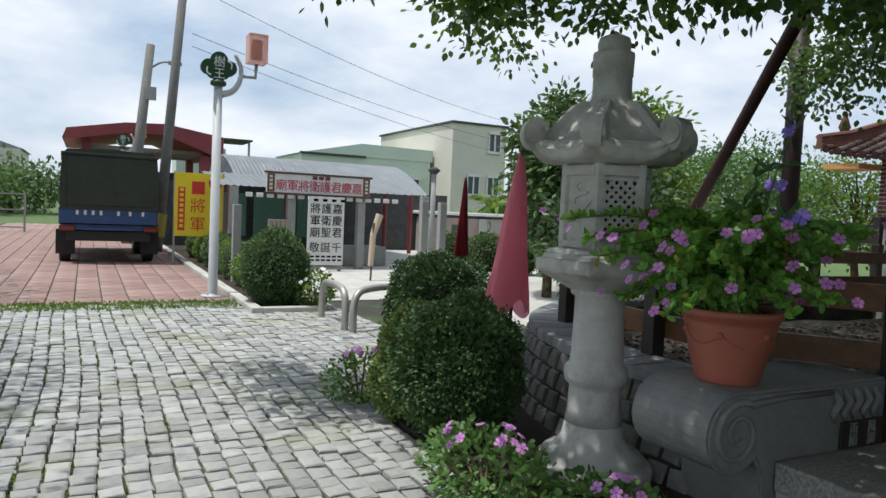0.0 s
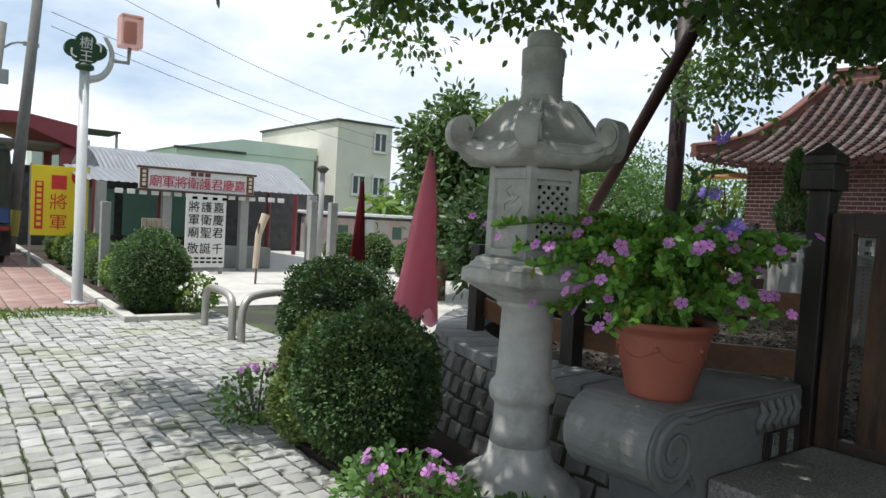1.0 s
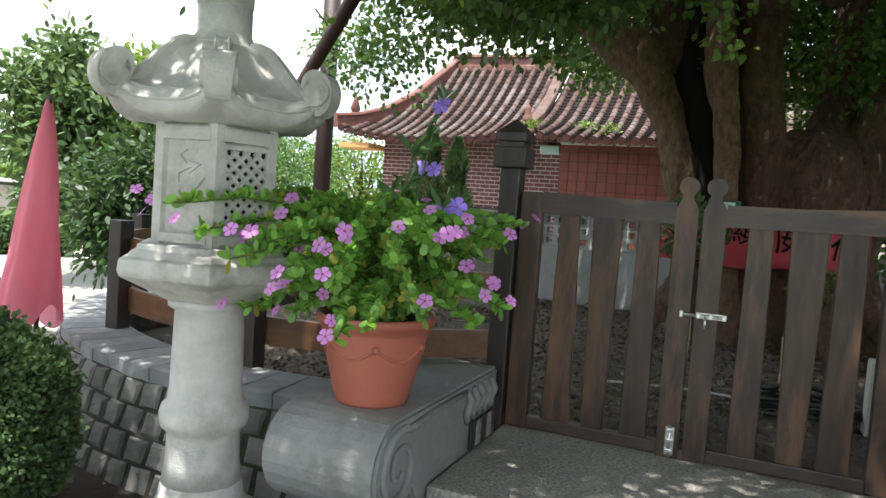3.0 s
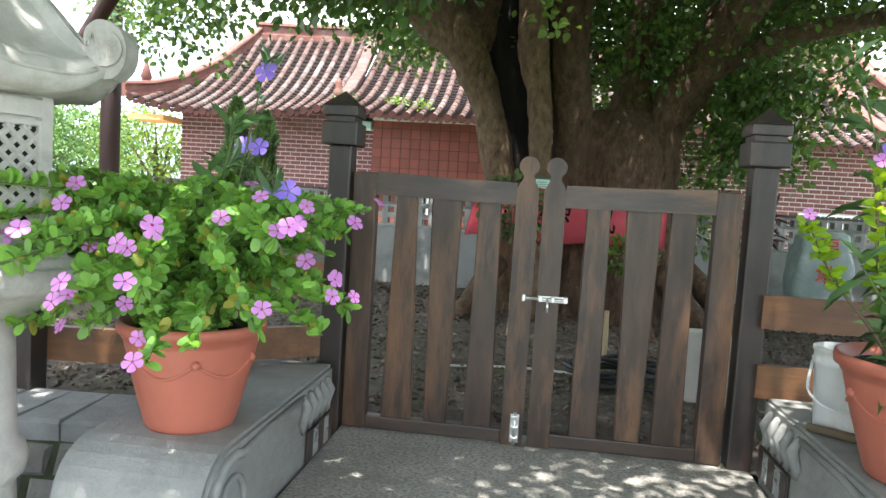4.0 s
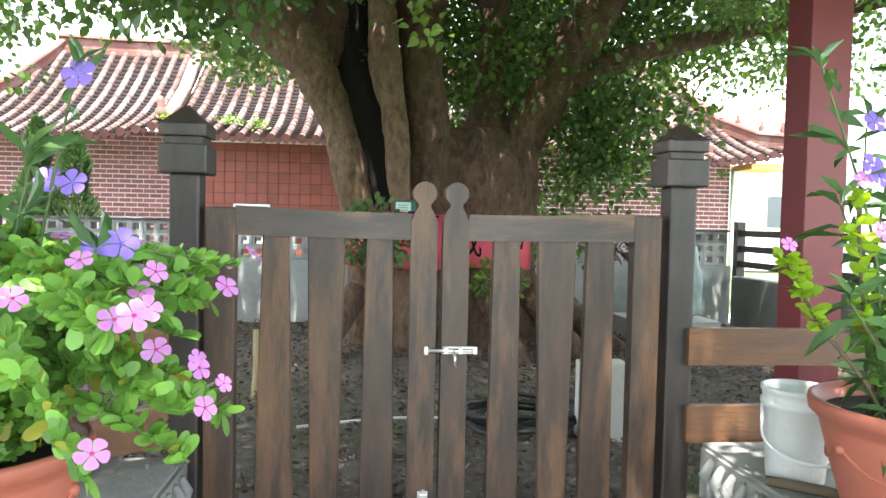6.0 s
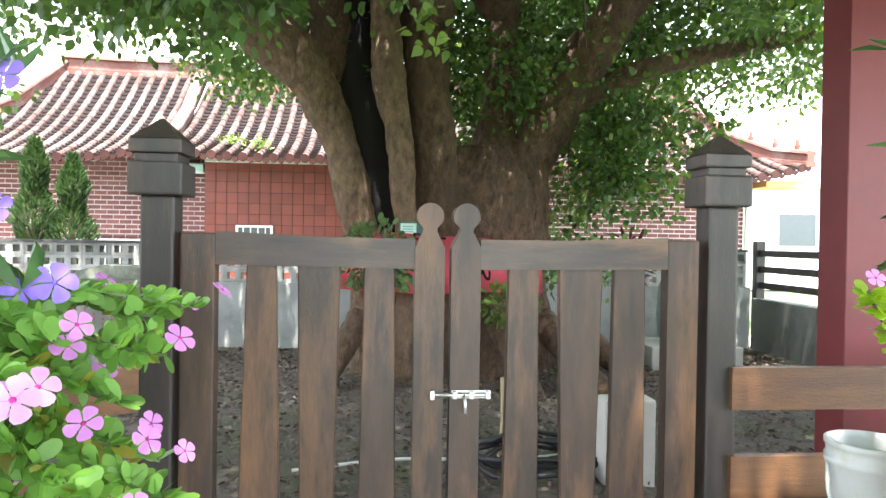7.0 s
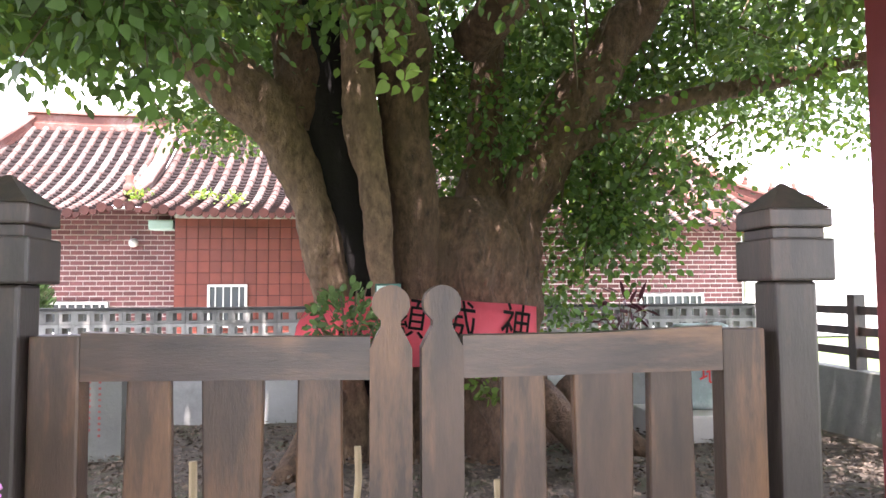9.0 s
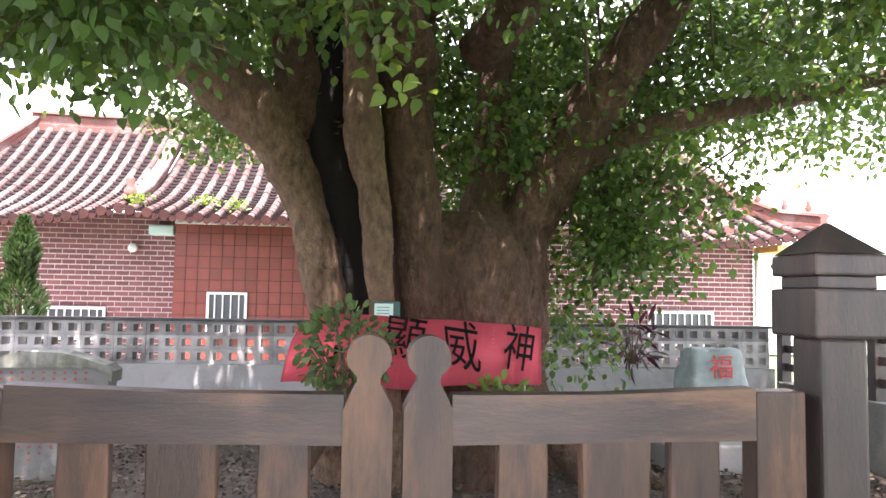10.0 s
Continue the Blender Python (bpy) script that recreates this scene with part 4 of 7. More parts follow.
def along(line, step_len):
    """Even steps along a plan line: place, direction, outward normal."""
    out, left = [], 0.0
    for a, b in zip(line, line[1:]):
        L = (b - a).length
        s = left
        while s < L:
            d = (b - a).normalized()
            out.append((a + d * s, d, Vector((d.y, -d.x, 0)) * -1))
            s += step_len
        left = s - L
    return out


bm = bmesh.new()
vs = [[bm.verts.new((q.x, q.y, z)) for q, z in ((p + n * 0.20, -0.1), (p + n * 0.035, 0.44), (p - n * 0.30, 0.44), (p - n * 0.30, -0.1))] for p, d, n in along(rim_line, 0.12)]
for a, b in zip(vs, vs[1:]):
    for i in range(4):
        j = (i + 1) % 4
        bm.faces.new((a[i], b[i], b[j], a[j]))
bm.faces.new(vs[0])
bm.faces.new(vs[-1][::-1])
bmesh.ops.recalc_face_normals(bm, faces=bm.faces[:])
planter = structure("planter_wall", bm, JOINT_DARK, "curved battered retaining wall of dark setts with a slate coping")
tagged(planter, "", "wall")


def fence(line, first, label):
    f = thing("rail_fence", tuple(line[0]), label, "fence", "court fences")
    o = line[0]
    for z0, z1 in ((0.60, 0.73), (0.875, 1.005)):
        bm = bmesh.new()
        rows = []
        for i, p in enumerate(line):
            d = (line[min(i + 1, len(line) - 1)] - line[max(i - 1, 0)]).normalized()
            n = Vector((d.y, -d.x, 0))
            q = p - o
            rows.append([bm.verts.new((q.x + n.x * s, q.y + n.y * s, z)) for s, z in ((-0.018, z0), (0.018, z0), (0.018, z1), (-0.018, z1))])
        for a, b in zip(rows, rows[1:]):
            for i in range(4):
                j = (i + 1) % 4
                bm.faces.new((a[i], b[i], b[j], a[j]))
        bm.faces.new(rows[0])
        bm.faces.new(rows[-1][::-1])
        bmesh.ops.recalc_face_normals(bm, faces=bm.faces[:])
        part("rail", bm, BOARD, f)
    for p, d, n in along(line, 1.1)[first:]:
        q = p - o - n * -0.06
        part("post", boxes(((q.x - 0.045, q.y - 0.045, 0.3), (q.x + 0.045, q.y + 0.045, 1.1)), bevel=0.006), POSTWOOD, f)
    return f


fence([Vector((*p, 0)) for p in spline([(-2.2, 3.10), (-2.75, 2.72), (-3.5, 2.66), (-4.26, 2.88), (-4.8, 3.4), (-5.1, 4.1), (-5.2, 4.9), (-5.15, 8.2)], 60)], 1, "brown two-rail board fence curving round the tree court")
fence([Vector(p) for p in ((-0.42, 3.08, 0), (0.4, 3.08, 0), (1.3, 3.08, 0), (2.7, 3.08, 0))], 1, "brown two-rail board fence beside the gate")


# black three-rail fence on a low wall, right of the court
def black_fence(a, b, label, wall_top):
    f = thing("black_fence", a, label, "fence", "black fences")
    d = Vector(b) - Vector(a)
    L = d.length
    f.matrix_basis = Matrix.Translation(a) @ Matrix.Rotation(math.atan2(d.y, d.x), 4, "Z")
    for z in (0.96, 1.13, 1.30):
        part("rail", boxes(((0, -0.02, z - 0.035), (L, 0.02, z + 0.035)), bevel=0.005), POSTWOOD, f)
    n = max(2, int(L / 1.2) + 1)
    for i in range(n):
        x = L * i / (n - 1)
        part("post", boxes(((x - 0.045, -0.05, wall_top - 0.1), (x + 0.045, 0.05, 1.43)), bevel=0.006), POSTWOOD, f)
    part("low_wall", boxes(((0, -0.08, 0.1), (L, 0.08, wall_top)), bevel=0.01), TABLET, f, "low grey plastered base wall")
    return f


black_fence((-5.4, 8.35, 0), (-9.4, 8.7, 0), "black-stained three-rail fence beside the court wall", 0.3)
black_fence((2.56, 8.2, 0), (2.56, 3.2, 0), "black-stained three-rail fence on a low plastered wall", 0.82)

# ---- back wall of the court ----
bm = boxes(((-5.3, 8.25, 0.0), (2.5, 8.42, 0.93)), bevel=0.008)
back_wall = tagged(structure("wall_back", bm, PLASTER, "grey plastered court wall under three courses of pierced cement blocks"), "", "wall")
for row in range(3):
    z = 0.935 + row * 0.125
    x = -5.3
    while x < 2.45:
        # a block with two square openings
        bm = bmesh.new()
        x1 = x + 0.275
        for lo, hi in (((x, z), (x1, z + 0.028)), ((x, z + 0.096), (x1, z + 0.123)), ((x, z + 0.028), (x + 0.031, z + 0.096)), ((x + 0.105, z + 0.028), (x + 0.167, z + 0.096)), ((x1 - 0.034, z + 0.028), (x1 - 0.001, z + 0.096))):
            box(bm, (lo[0], 8.27, lo[1]), (hi[0], 8.40, hi[1]))
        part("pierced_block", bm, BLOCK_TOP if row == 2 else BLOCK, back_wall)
        x = x1 + 0.002
tagged(structure("wall_cap", boxes(((-5.3, 8.26, 1.31), (2.48, 8.41, 1.335))), CAPGREY, "dark stained top of the pierced wall"), "", "wall")

# ---- the great tree ----
tree = thing("old_tree", (-1.0, 7.0, 0.2), "ancient broad-leaved tree with a hollow split trunk and spreading crown", "tree")
o = Vector((1.0, -7.0, -0.2))


def limb(name, ctrl, n=64, segs=56, wobble=0.24, seed=0, mat=BARK, label=""):
    rows = spline(ctrl, n)
    bm = tube(bmesh.new(), [Vector(r[:3]) + o for r in rows], [r[3] for r in rows], segs, wobble, seed)
    return part(name, bm, mat, tree, label, smooth=True)


# main bole, a fluted wide mass
bm = bmesh.new()
rings = []
rows = spline([(-0.66, 7.2, 0.15, 0.78), (-0.66, 7.2, 0.6, 0.60), (-0.64, 7.2, 1.2, 0.57), (-0.64, 7.2, 1.65, 0.57), (-0.60, 7.22, 1.98, 0.50), (-0.55, 7.25, 2.22, 0.30)], 70)
for r in rows:
    ring = []
    for j in range(180):
        a = 2 * math.pi * j / 180
        h = r[2]
        flare = max(0.0, 0.9 - h) * 0.30
        k = 1 + (0.10 + flare) * math.sin(5 * a + 0.8 + 0.5 * h) * 0.6 + 0.06 * math.sin(9 * a + 2 * h) + 0.10 * noise.noise(Vector((2.5 * math.cos(a), 2.5 * math.sin(a), h * 1.2)))
        k += 0.05 * noise.noise(Vector((6 * math.cos(a), 6 * math.sin(a), h * 3.5)))
        k += 0.07 * (0.5 - 1.7 * abs(noise.noise(Vector((4.2 * math.cos(a), 4.2 * math.sin(a), h * 2.4))))) + 0.045 * (0.5 - 1.7 * abs(noise.noise(Vector((9 * math.cos(a), 9 * math.sin(a), h * 4.5)))))
        k += 0.035 * abs(math.sin(8.5 * a + 1.4 * h + 2.0 * noise.noise(Vector((math.cos(a), math.sin(a), h * 1.5))))) + 0.03 * noise.noise(Vector((13 * math.cos(a), 13 * math.sin(a), h * 13))) + 0.02 * noise.noise(Vector((26 * math.cos(a), 26 * math.sin(a), h * 26)))
        ring.append(bm.verts.new(Vector((r[0] + r[3] * k * math.cos(a), r[1] + 0.85 * r[3] * k * math.sin(a), h)) + o))
    rings.append(ring)
for p, q in zip(rings, rings[1:]):
    for i in range(180):
        j = (i + 1) % 180
        bm.faces.new((p[i], p[j], q[j], q[i]))
bm.faces.new(rings[-1])
part("bole", bm, BARK, tree, "gnarled fluted trunk base", smooth=True)
# the strips of living trunk either side of the hollow
limb("left_stem", [(-1.52, 6.9, 0.2, 0.24), (-1.60, 6.88, 0.9, 0.155), (-1.665, 6.86, 1.45, 0.135), (-1.76, 6.86, 1.8, 0.150), (-1.86, 6.86, 2.18, 0.122), (-1.97, 6.87, 2.48, 0.155), (-2.12, 6.88, 2.75, 0.205), (-2.38, 6.88, 3.02, 0.215), (-2.78, 6.85, 3.31, 0.20), (-3.5, 6.5, 3.8, 0.17), (-4.3, 6.0, 4.3, 0.10)], 110, seed=3, mat=STEMBARK)
limb("left_upper_stem", [(-2.03, 6.95, 2.72, 0.18), (-1.95, 7.0, 3.35, 0.19), (-2.1, 7.0, 4.1, 0.18), (-2.3, 7.0, 5.2, 0.12)], 24, seed=4)
limb("middle_stem", [(-1.24, 6.72, 0.2, 0.18), (-1.27, 6.70, 0.9, 0.115), (-1.30, 6.68, 1.5, 0.10), (-1.34, 6.68, 1.9, 0.105), (-1.39, 6.68, 2.3, 0.115), (-1.46, 6.7, 2.7, 0.125), (-1.50, 6.75, 3.4, 0.14), (-1.45, 6.8, 4.4, 0.13)], 100, seed=5, mat=STEMBARK)
limb("fluted_stem", [(-0.98, 6.95, 0.8, 0.18), (-1.02, 6.95, 1.5, 0.18), (-1.08, 6.92, 2.2, 0.18), (-1.14, 6.9, 2.7, 0.19), (-1.14, 6.95, 3.8, 0.22), (-0.9, 7.0, 5.2, 0.16)], 90, seed=6)
# a solid dark limb stands in for the shaded hollow
limb("hollow", [(-1.45, 7.2, 0.3, 0.20), (-1.48, 7.16, 1.3, 0.22), (-1.62, 7.14, 2.2, 0.26), (-1.74, 7.14, 3.0, 0.28), (-1.8, 7.1, 4.0, 0.26)], 20, seed=7, mat=HOLLOW, wobble=0.1, label="near-black limb painted as the shaded hollow in the split trunk")
limb("right_limb", [(-0.38, 7.15, 1.5, 0.26), (-0.22, 7.15, 2.05, 0.20), (0.06, 7.1, 2.6, 0.20), (0.35, 7.0, 3.1, 0.19), (0.72, 6.9, 3.7, 0.17), (1.3, 6.6, 4.6, 0.12), (2.2, 6.2, 5.4, 0.07)], 80, seed=8)
limb("centre_limb", [(-0.55, 7.25, 1.8, 0.22), (-0.45, 7.3, 2.6, 0.14), (-0.38, 7.3, 3.6, 0.13), (-0.2, 7.3, 5.0, 0.09)], 24, seed=9)
limb("near_limb", [(-1.1, 6.9, 3.3, 0.2), (-1.6, 5.6, 3.9, 0.16), (-2.3, 4.0, 4.2, 0.12), (-3.2, 2.4, 4.2, 0.07), (-4.0, 1.2, 3.9, 0.04)], 30, seed=10)
limb("near_right_limb", [(-0.6, 6.9, 3.4, 0.18), (-0.1, 5.4, 4.0, 0.14), (0.2, 3.6, 4.3, 0.10), (0.2, 1.8, 4.3, 0.05)], 26, seed=11)
limb("side_limb", [(0.1, 7.1, 2.6, 0.12), (0.9, 7.0, 2.95, 0.09), (1.9, 6.7, 3.15, 0.07), (3.2, 6.2, 3.4, 0.04)], 24, seed=12, wobble=0.1)
for k, (x0, y0, x1, y1) in enumerate(((-0.2, 6.6, 0.25, 5.9), (-0.55, 6.45, -0.35, 5.85), (0.1, 7.0, 0.7, 6.5), (-1.65, 6.7, -2.0, 6.2))):
    limb("root", [(x0, y0, 0.75, 0.12), ((x0 + x1) / 2, (y0 + y1) / 2, 0.45, 0.10), (x1, y1, 0.22, 0.06)], 12, 12, 0.2, 20 + k)


def crown_clumps():
    """Places of leaf clumps in the crown, lower round the far side of the trunk."""
    rng = np.random.default_rng(7)
    pts = []
    while len(pts) < 5200:
        q = rng.uniform((-6.4, -2.2, 2.4), (6.5, 10.5, 7.2))
        e = ((q[0] + 0.2) / 5.7) ** 2 + ((q[1] - 4.4) / 6.3) ** 2
        if q[1] < 0.5 and q[0] < -2.7 or q[1] < 0.0 and q[0] < -2.0 or q[1] > 3.4 and q[0] < -4.5 and q[2] < 4.4:
            continue
        if e > 1 or (q[1] < 2.2 and q[0] < -4.9 + 0.25 * abs(q[1] - 1.0)):
            continue
        top = 7.2 - 2.6 * e
        low = 2.75 + 0.5 * noise.noise(Vector((q[0] * 0.5, q[1] * 0.5, 3.0)))
        if q[1] > 5 and q[0] > 0.3:
            low = 2.65 if q[0] < 1.4 else 3.0
        if q[1] > 4.5 and q[0] < -3.6:
            low = 3.2
        if q[1] < 1.5:
            low = 3.0
        if q[1] < 3.6 and q[0] < -1.0:
            low = 2.65 + 0.35 * noise.noise(Vector((q[0], q[1], 9.0)))
        if -2.7 < q[0] < 1.4 and 2.6 < q[1] < 6.9:
            low = max(low, 1.95 + 0.42 * (q[1] - 1.8))
        if q[0] < -3.0 and q[1] < 3.4:
            low = max(low, 2.95 - 0.12 * max(0.0, q[1]))
        # keep the view to the temple roof open, left of the trunk
        if q[0] < -1.9 and q[1] > 5.5 and q[2] < 2.9:
            continue
        if q[1] > 3.4 and q[0] < -3.2:
            low = max(low, 3.35)
        if not low < q[2] < top:
            continue
        if q[0] > 1.6 and q[1] > 4.5 and rng.random() < 0.55:
            continue
        # an open well of light before the trunk
        if -2.4 < q[0] < 1.2 and 3.4 < q[1] < 6.6 and q[2] > 3.5 and rng.random() < 0.12:
            continue
        # thicker near the underside and in patches
        if noise.noise(Vector(q) * 0.8) < -0.10 and rng.random() < 0.85:
            continue
        pts.append(q)
    # low sprays hanging by the trunk
    for c, r, n in (((0.55, 7.2, 2.3), (0.45, 0.45, 0.4), 26), ((0.95, 6.8, 2.35), (0.45, 0.5, 0.3), 15), ((0.7, 7.1, 1.95), (0.32, 0.3, 0.3), 18), ((-0.55, 8.2, 3.1), (0.5, 0.3, 0.8), 60), ((1.9, 7.6, 3.7), (1.3, 0.6, 0.6), 60), ((3.4, 6.4, 4.1), (1.2, 0.8, 0.5), 45), ((-0.35, 7.0, 2.65), (0.3, 0.3, 0.35), 14), ((0.3, 7.4, 1.55), (0.22, 0.3, 0.45), 12), ((2.0, 6.2, 3.25), (1.0, 0.7, 0.2), 18), ((-3.1, 5.2, 3.0), (0.8, 0.6, 0.3), 44), ((-2.0, 5.6, 3.35), (0.6, 0.5, 0.25), 16), ((-1.1, 5.0, 3.0), (0.5, 0.5, 0.2), 8), ((-4.9, 6.6, 2.95), (0.35, 0.35, 0.45), 16), ((-4.3, 2.1, 2.75), (0.3, 0.25, 0.16), 12), ((-3.3, 2.6, 2.72), (0.7, 0.4, 0.16), 22), ((-5.2, 0.15, 3.4), (0.8, 0.35, 0.3), 34), ((-6.3, 8.0, 3.3), (0.3, 0.3, 0.5), 9), ((-4.9, 1.2, 3.05), (0.4, 0.3, 0.12), 14)):
        for _ in range(n):
            pts.append(np.array(c) + np.array(r) * np.clip(rng.normal(size=3) * 0.6, -1, 1))
    # fewer clumps low before the spreading limbs, which show between the leaves
    pts = [q for q in pts if not (-1.0 < q[0] < 1.3 and 5.3 < q[1] < 7.0 and q[2] < 3.75 and rng.random() < 0.5)]
    return np.array(pts)


def leafy(centres, per, spread, size, seed, droop=0.5):
    rng = np.random.default_rng(seed)
    n = len(centres)
    offs = rng.normal(size=(n, per, 3)) * np.array(spread)
    p = (centres[:, None] + offs).reshape(-1, 3)
    w = offs.reshape(-1, 3) / np.array(spread) + rng.normal(size=(n * per, 3)) * 0.7
    w[:, 2] -= droop
    s = rng.uniform(size[0], size[1], n * per)
    return p, w, s, rng


cl = crown_clumps() + np.array(o)
p, w, s, rng = leafy(cl, 66, (0.155, 0.155, 0.11), (0.05, 0.088), 9)
half = rng.random(len(p)) < 0.82
mesh_part("crown", leaf_mesh("crown", p[half], w[half], s[half], LEAF, LEAF_SHAPE * np.array([1.45, 1, 1]), rng), tree, "spreading crown of glossy green leaves")
mesh_part("fresh_leaves", leaf_mesh("fresh_leaves", p[~half], w[~half], s[~half], LEAF_LIGHT, LEAF_SHAPE * np.array([1.45, 1, 1]), rng), tree, "brighter young leaves")
# near sprig over the gate
cl = np.array([(-1.30, 4.1, 2.36), (-1.27, 4.1, 2.27), (-1.33, 4.12, 2.46), (-1.35, 4.15, 2.62)]) + np.array(o)
p, w, s, rng = leafy(cl, 12, (0.06, 0.06, 0.05), (0.045, 0.07), 31)
tagged(mesh_part("hanging_sprig", leaf_mesh("hanging_sprig", p, w, s, LEAF_LIGHT, HEART_SHAPE, rng), tree, "bright sprig hanging over the gate"), "bright sprig hanging over the gate", "", "", "stuff")
rng = np.random.default_rng(33)
cl = np.array([(-2.48, 4.5, 2.66)]) + rng.normal(size=(44, 3)) * np.array((0.32, 0.2, 0.15)) + np.array(o)
p, w, s, rng = leafy(cl, 17, (0.10, 0.10, 0.065), (0.05, 0.088), 32, 0.9)
tagged(mesh_part("near_spray", leaf_mesh("near_spray", p, w, s, LEAF, HEART_SHAPE, rng), tree, "large leaves on a low hanging spray"), "large leaves on a low hanging spray", "", "", "stuff")
bm = bmesh.new()
rnd = random.Random(4)
for c in cl:
    tube(bm, [tuple(c), tuple(c * 0.5 + (np.array((-2.5, 4.9, 3.3)) + np.array(o)) * 0.5), tuple(np.array((-2.5, 5.0, 3.9)) + np.array(o))], [0.003, 0.007, 0.014], 4)
for c in crown_clumps()[::4]:
    d = Vector((rnd.uniform(-0.4, 0.4), rnd.uniform(-0.4, 0.4), rnd.uniform(0.3, 0.8)))
    q = Vector(c) + o
    tube(bm, [q - d * 0.2, q + d * 0.4, q + d], [0.004, 0.008, 0.014], 4)
tagged(part("twig_mass", bm, TWIG, tree), "", "", "", "stuff")

# red cloth with ink characters tied before the trunk
ban = thing("red_cloth_banner", (-1.0, 6.42, 1.035), "red cloth with black brushed characters tied across the trunk", "banner")
bm = bmesh.new()
nx = 48


def cloth_y(x):
    """How far the cloth bends back round the trunk at x."""
    return (0.27 if x > 0 else 0.15) * (x / 0.76) ** 2 - 0.02


top, bot = [], []
for i in range(nx + 1):
    t = i / nx
    x = -0.97 + 1.81 * t
    drop = 0.20 * max(0.0, (-0.62 - x) / 0.35) ** 1.4
    sag = 0.012 * math.sin(11 * t) + 0.006 * math.sin(23 * t)
    top.append(bm.verts.new((x + 0.06 * max(0.0, 0.06 - t) / 0.06, cloth_y(x), 0.405 - 0.066 * max(0.0, x + 0.3) - drop + 0.5 * sag)))
    bot.append(bm.verts.new((x, cloth_y(x) - 0.015 * math.sin(14 * t), -0.06 + sag)))
mid = [bm.verts.new((a.co + b.co) / 2 + Vector((0, -0.012 * math.sin(17 * k / nx), 0))) for k, (a, b) in enumerate(zip(top, bot))]
for i in range(nx):
    bm.faces.new((bot[i], bot[i + 1], mid[i + 1], mid[i]))
    bm.faces.new((mid[i], mid[i + 1], top[i + 1], top[i]))
bmesh.ops.solidify(bm, geom=bm.faces[:], thickness=0.004)
part("cloth", bm, REDCLOTH, ban, smooth=True)
for ch, x, z, wide, tall, slant in (("神", 0.645, 0.165, 0.84, 1.0, 0.16), ("威", 0.225, 0.19, 0.82, 1.06, -0.12), ("顯", -0.155, 0.245, 0.88, 0.9, 0.14)):
    me = letters(ch, 0.33, INK)
    brush = Matrix(((wide, 0, slant, 0), (0, 1, 0, 0), (-0.12, 0, tall, 0), (0, 0, 0, 1)))
    me.transform(pose(x, cloth_y(x) - 0.032, z, 0, 0, (42 if x > 0 else 20) * x) @ brush)
    mesh_part("character", me, ban)
for k, (x, lean) in enumerate(((-0.62, 0.01), (-0.56, -0.02), (-0.50, 0.02))):
    part("brush_stroke", extrude_outline(bmesh.new(), [(x, 0.04), (x + 0.022, 0.02), (x + 0.03 + lean, 0.18), (x + 0.004 + lean, 0.20)], 0.003, Matrix.Translation((0, cloth_y(x) - 0.028, 0))), INK, ban)
tag = thing("tree_sign", (-1.27, 6.50, 1.47), "small green-framed white notice on the trunk", "sign")
part("board", boxes(((-0.09, -0.006, -0.06), (0.09, 0.006, 0.06)), bevel=0.003), plain("dark_green_frame", (0.02, 0.10, 0.075), 0.5), tag)
part("notice", boxes(((-0.08, -0.010, -0.045), (0.045, -0.006, 0.045))), plain("mint_paper", (0.55, 0.78, 0.68), 0.6), tag)
for z in (0.02, 0.0, -0.02):
    part("text_bar", boxes(((-0.065, -0.012, z - 0.004), (0.02, -0.0105, z + 0.004))), plain("green_print", (0.2, 0.42, 0.35), 0.6), tag)


def shrub(name, loc, label, radius, count, size, mat, seed, shape=ROUND_SHAPE, flowers=None, n_flowers=0, category="shrub"):
    sh = thing(name, loc, label, category)
    rng = np.random.default_rng(seed)
    d = rng.normal(size=(count, 3))
    d /= np.linalg.norm(d, axis=1, keepdims=True)
    r = rng.uniform(0.35, 1.0, count) ** 0.6
    p = d * r[:, None] * np.array(radius) + np.array((0, 0, radius[2]))
    w = d + rng.normal(size=d.shape) * 0.6
    mesh_part("foliage", leaf_mesh("foliage", p, w, rng.uniform(*size, count), mat, shape, rng), sh)
    bm = bmesh.new()
    for q in p[:: max(1, count // 14)]:
        tube(bm, [(q[0] * 0.1, q[1] * 0.1, 0), (q[0] * 0.6, q[1] * 0.6, q[2] * 0.6), tuple(q)], 0.006, 4)
    tagged(part("stem_mass", bm, TWIG, sh), "", "", "", "stuff")
    if flowers:
        order = np.argsort(-(r * (d[:, 2] + 0.5 * rng.random(count))))
        for i in order[: n_flowers * 9 : 9]:
            put_flower(sh, flowers[0], flowers[1], Vector(p[i]) + Vector((0, 0, 0.035)), (d[i][0] + 0.3, d[i][1] - 0.4, 0.8), 0.3 * i)
    return sh


shrub("leafy_shrub", (-1.52, 6.02, 0.98), "loose leafy green shrub before the red cloth", (0.28, 0.2, 0.27), 430, (0.045, 0.08), LEAF_HEDGE, 41, OVAL_SHAPE)
shrub("low_shrub", (-0.55, 6.1, 0.75), "low green shrub at the tree's foot", (0.22, 0.12, 0.16), 170, (0.045, 0.075), LEAF_LIGHT, 42, OVAL_SHAPE)
shrub("red_leaved_plant", (0.95, 7.9, 1.0), "dark red cordyline-like plant by the wall", (0.22, 0.15, 0.22), 60, (0.14, 0.22), plain("dark_red_leaf", (0.10, 0.02, 0.03), 0.5), 43, BLADE_SHAPE * np.array([1.5, 1, 1]))


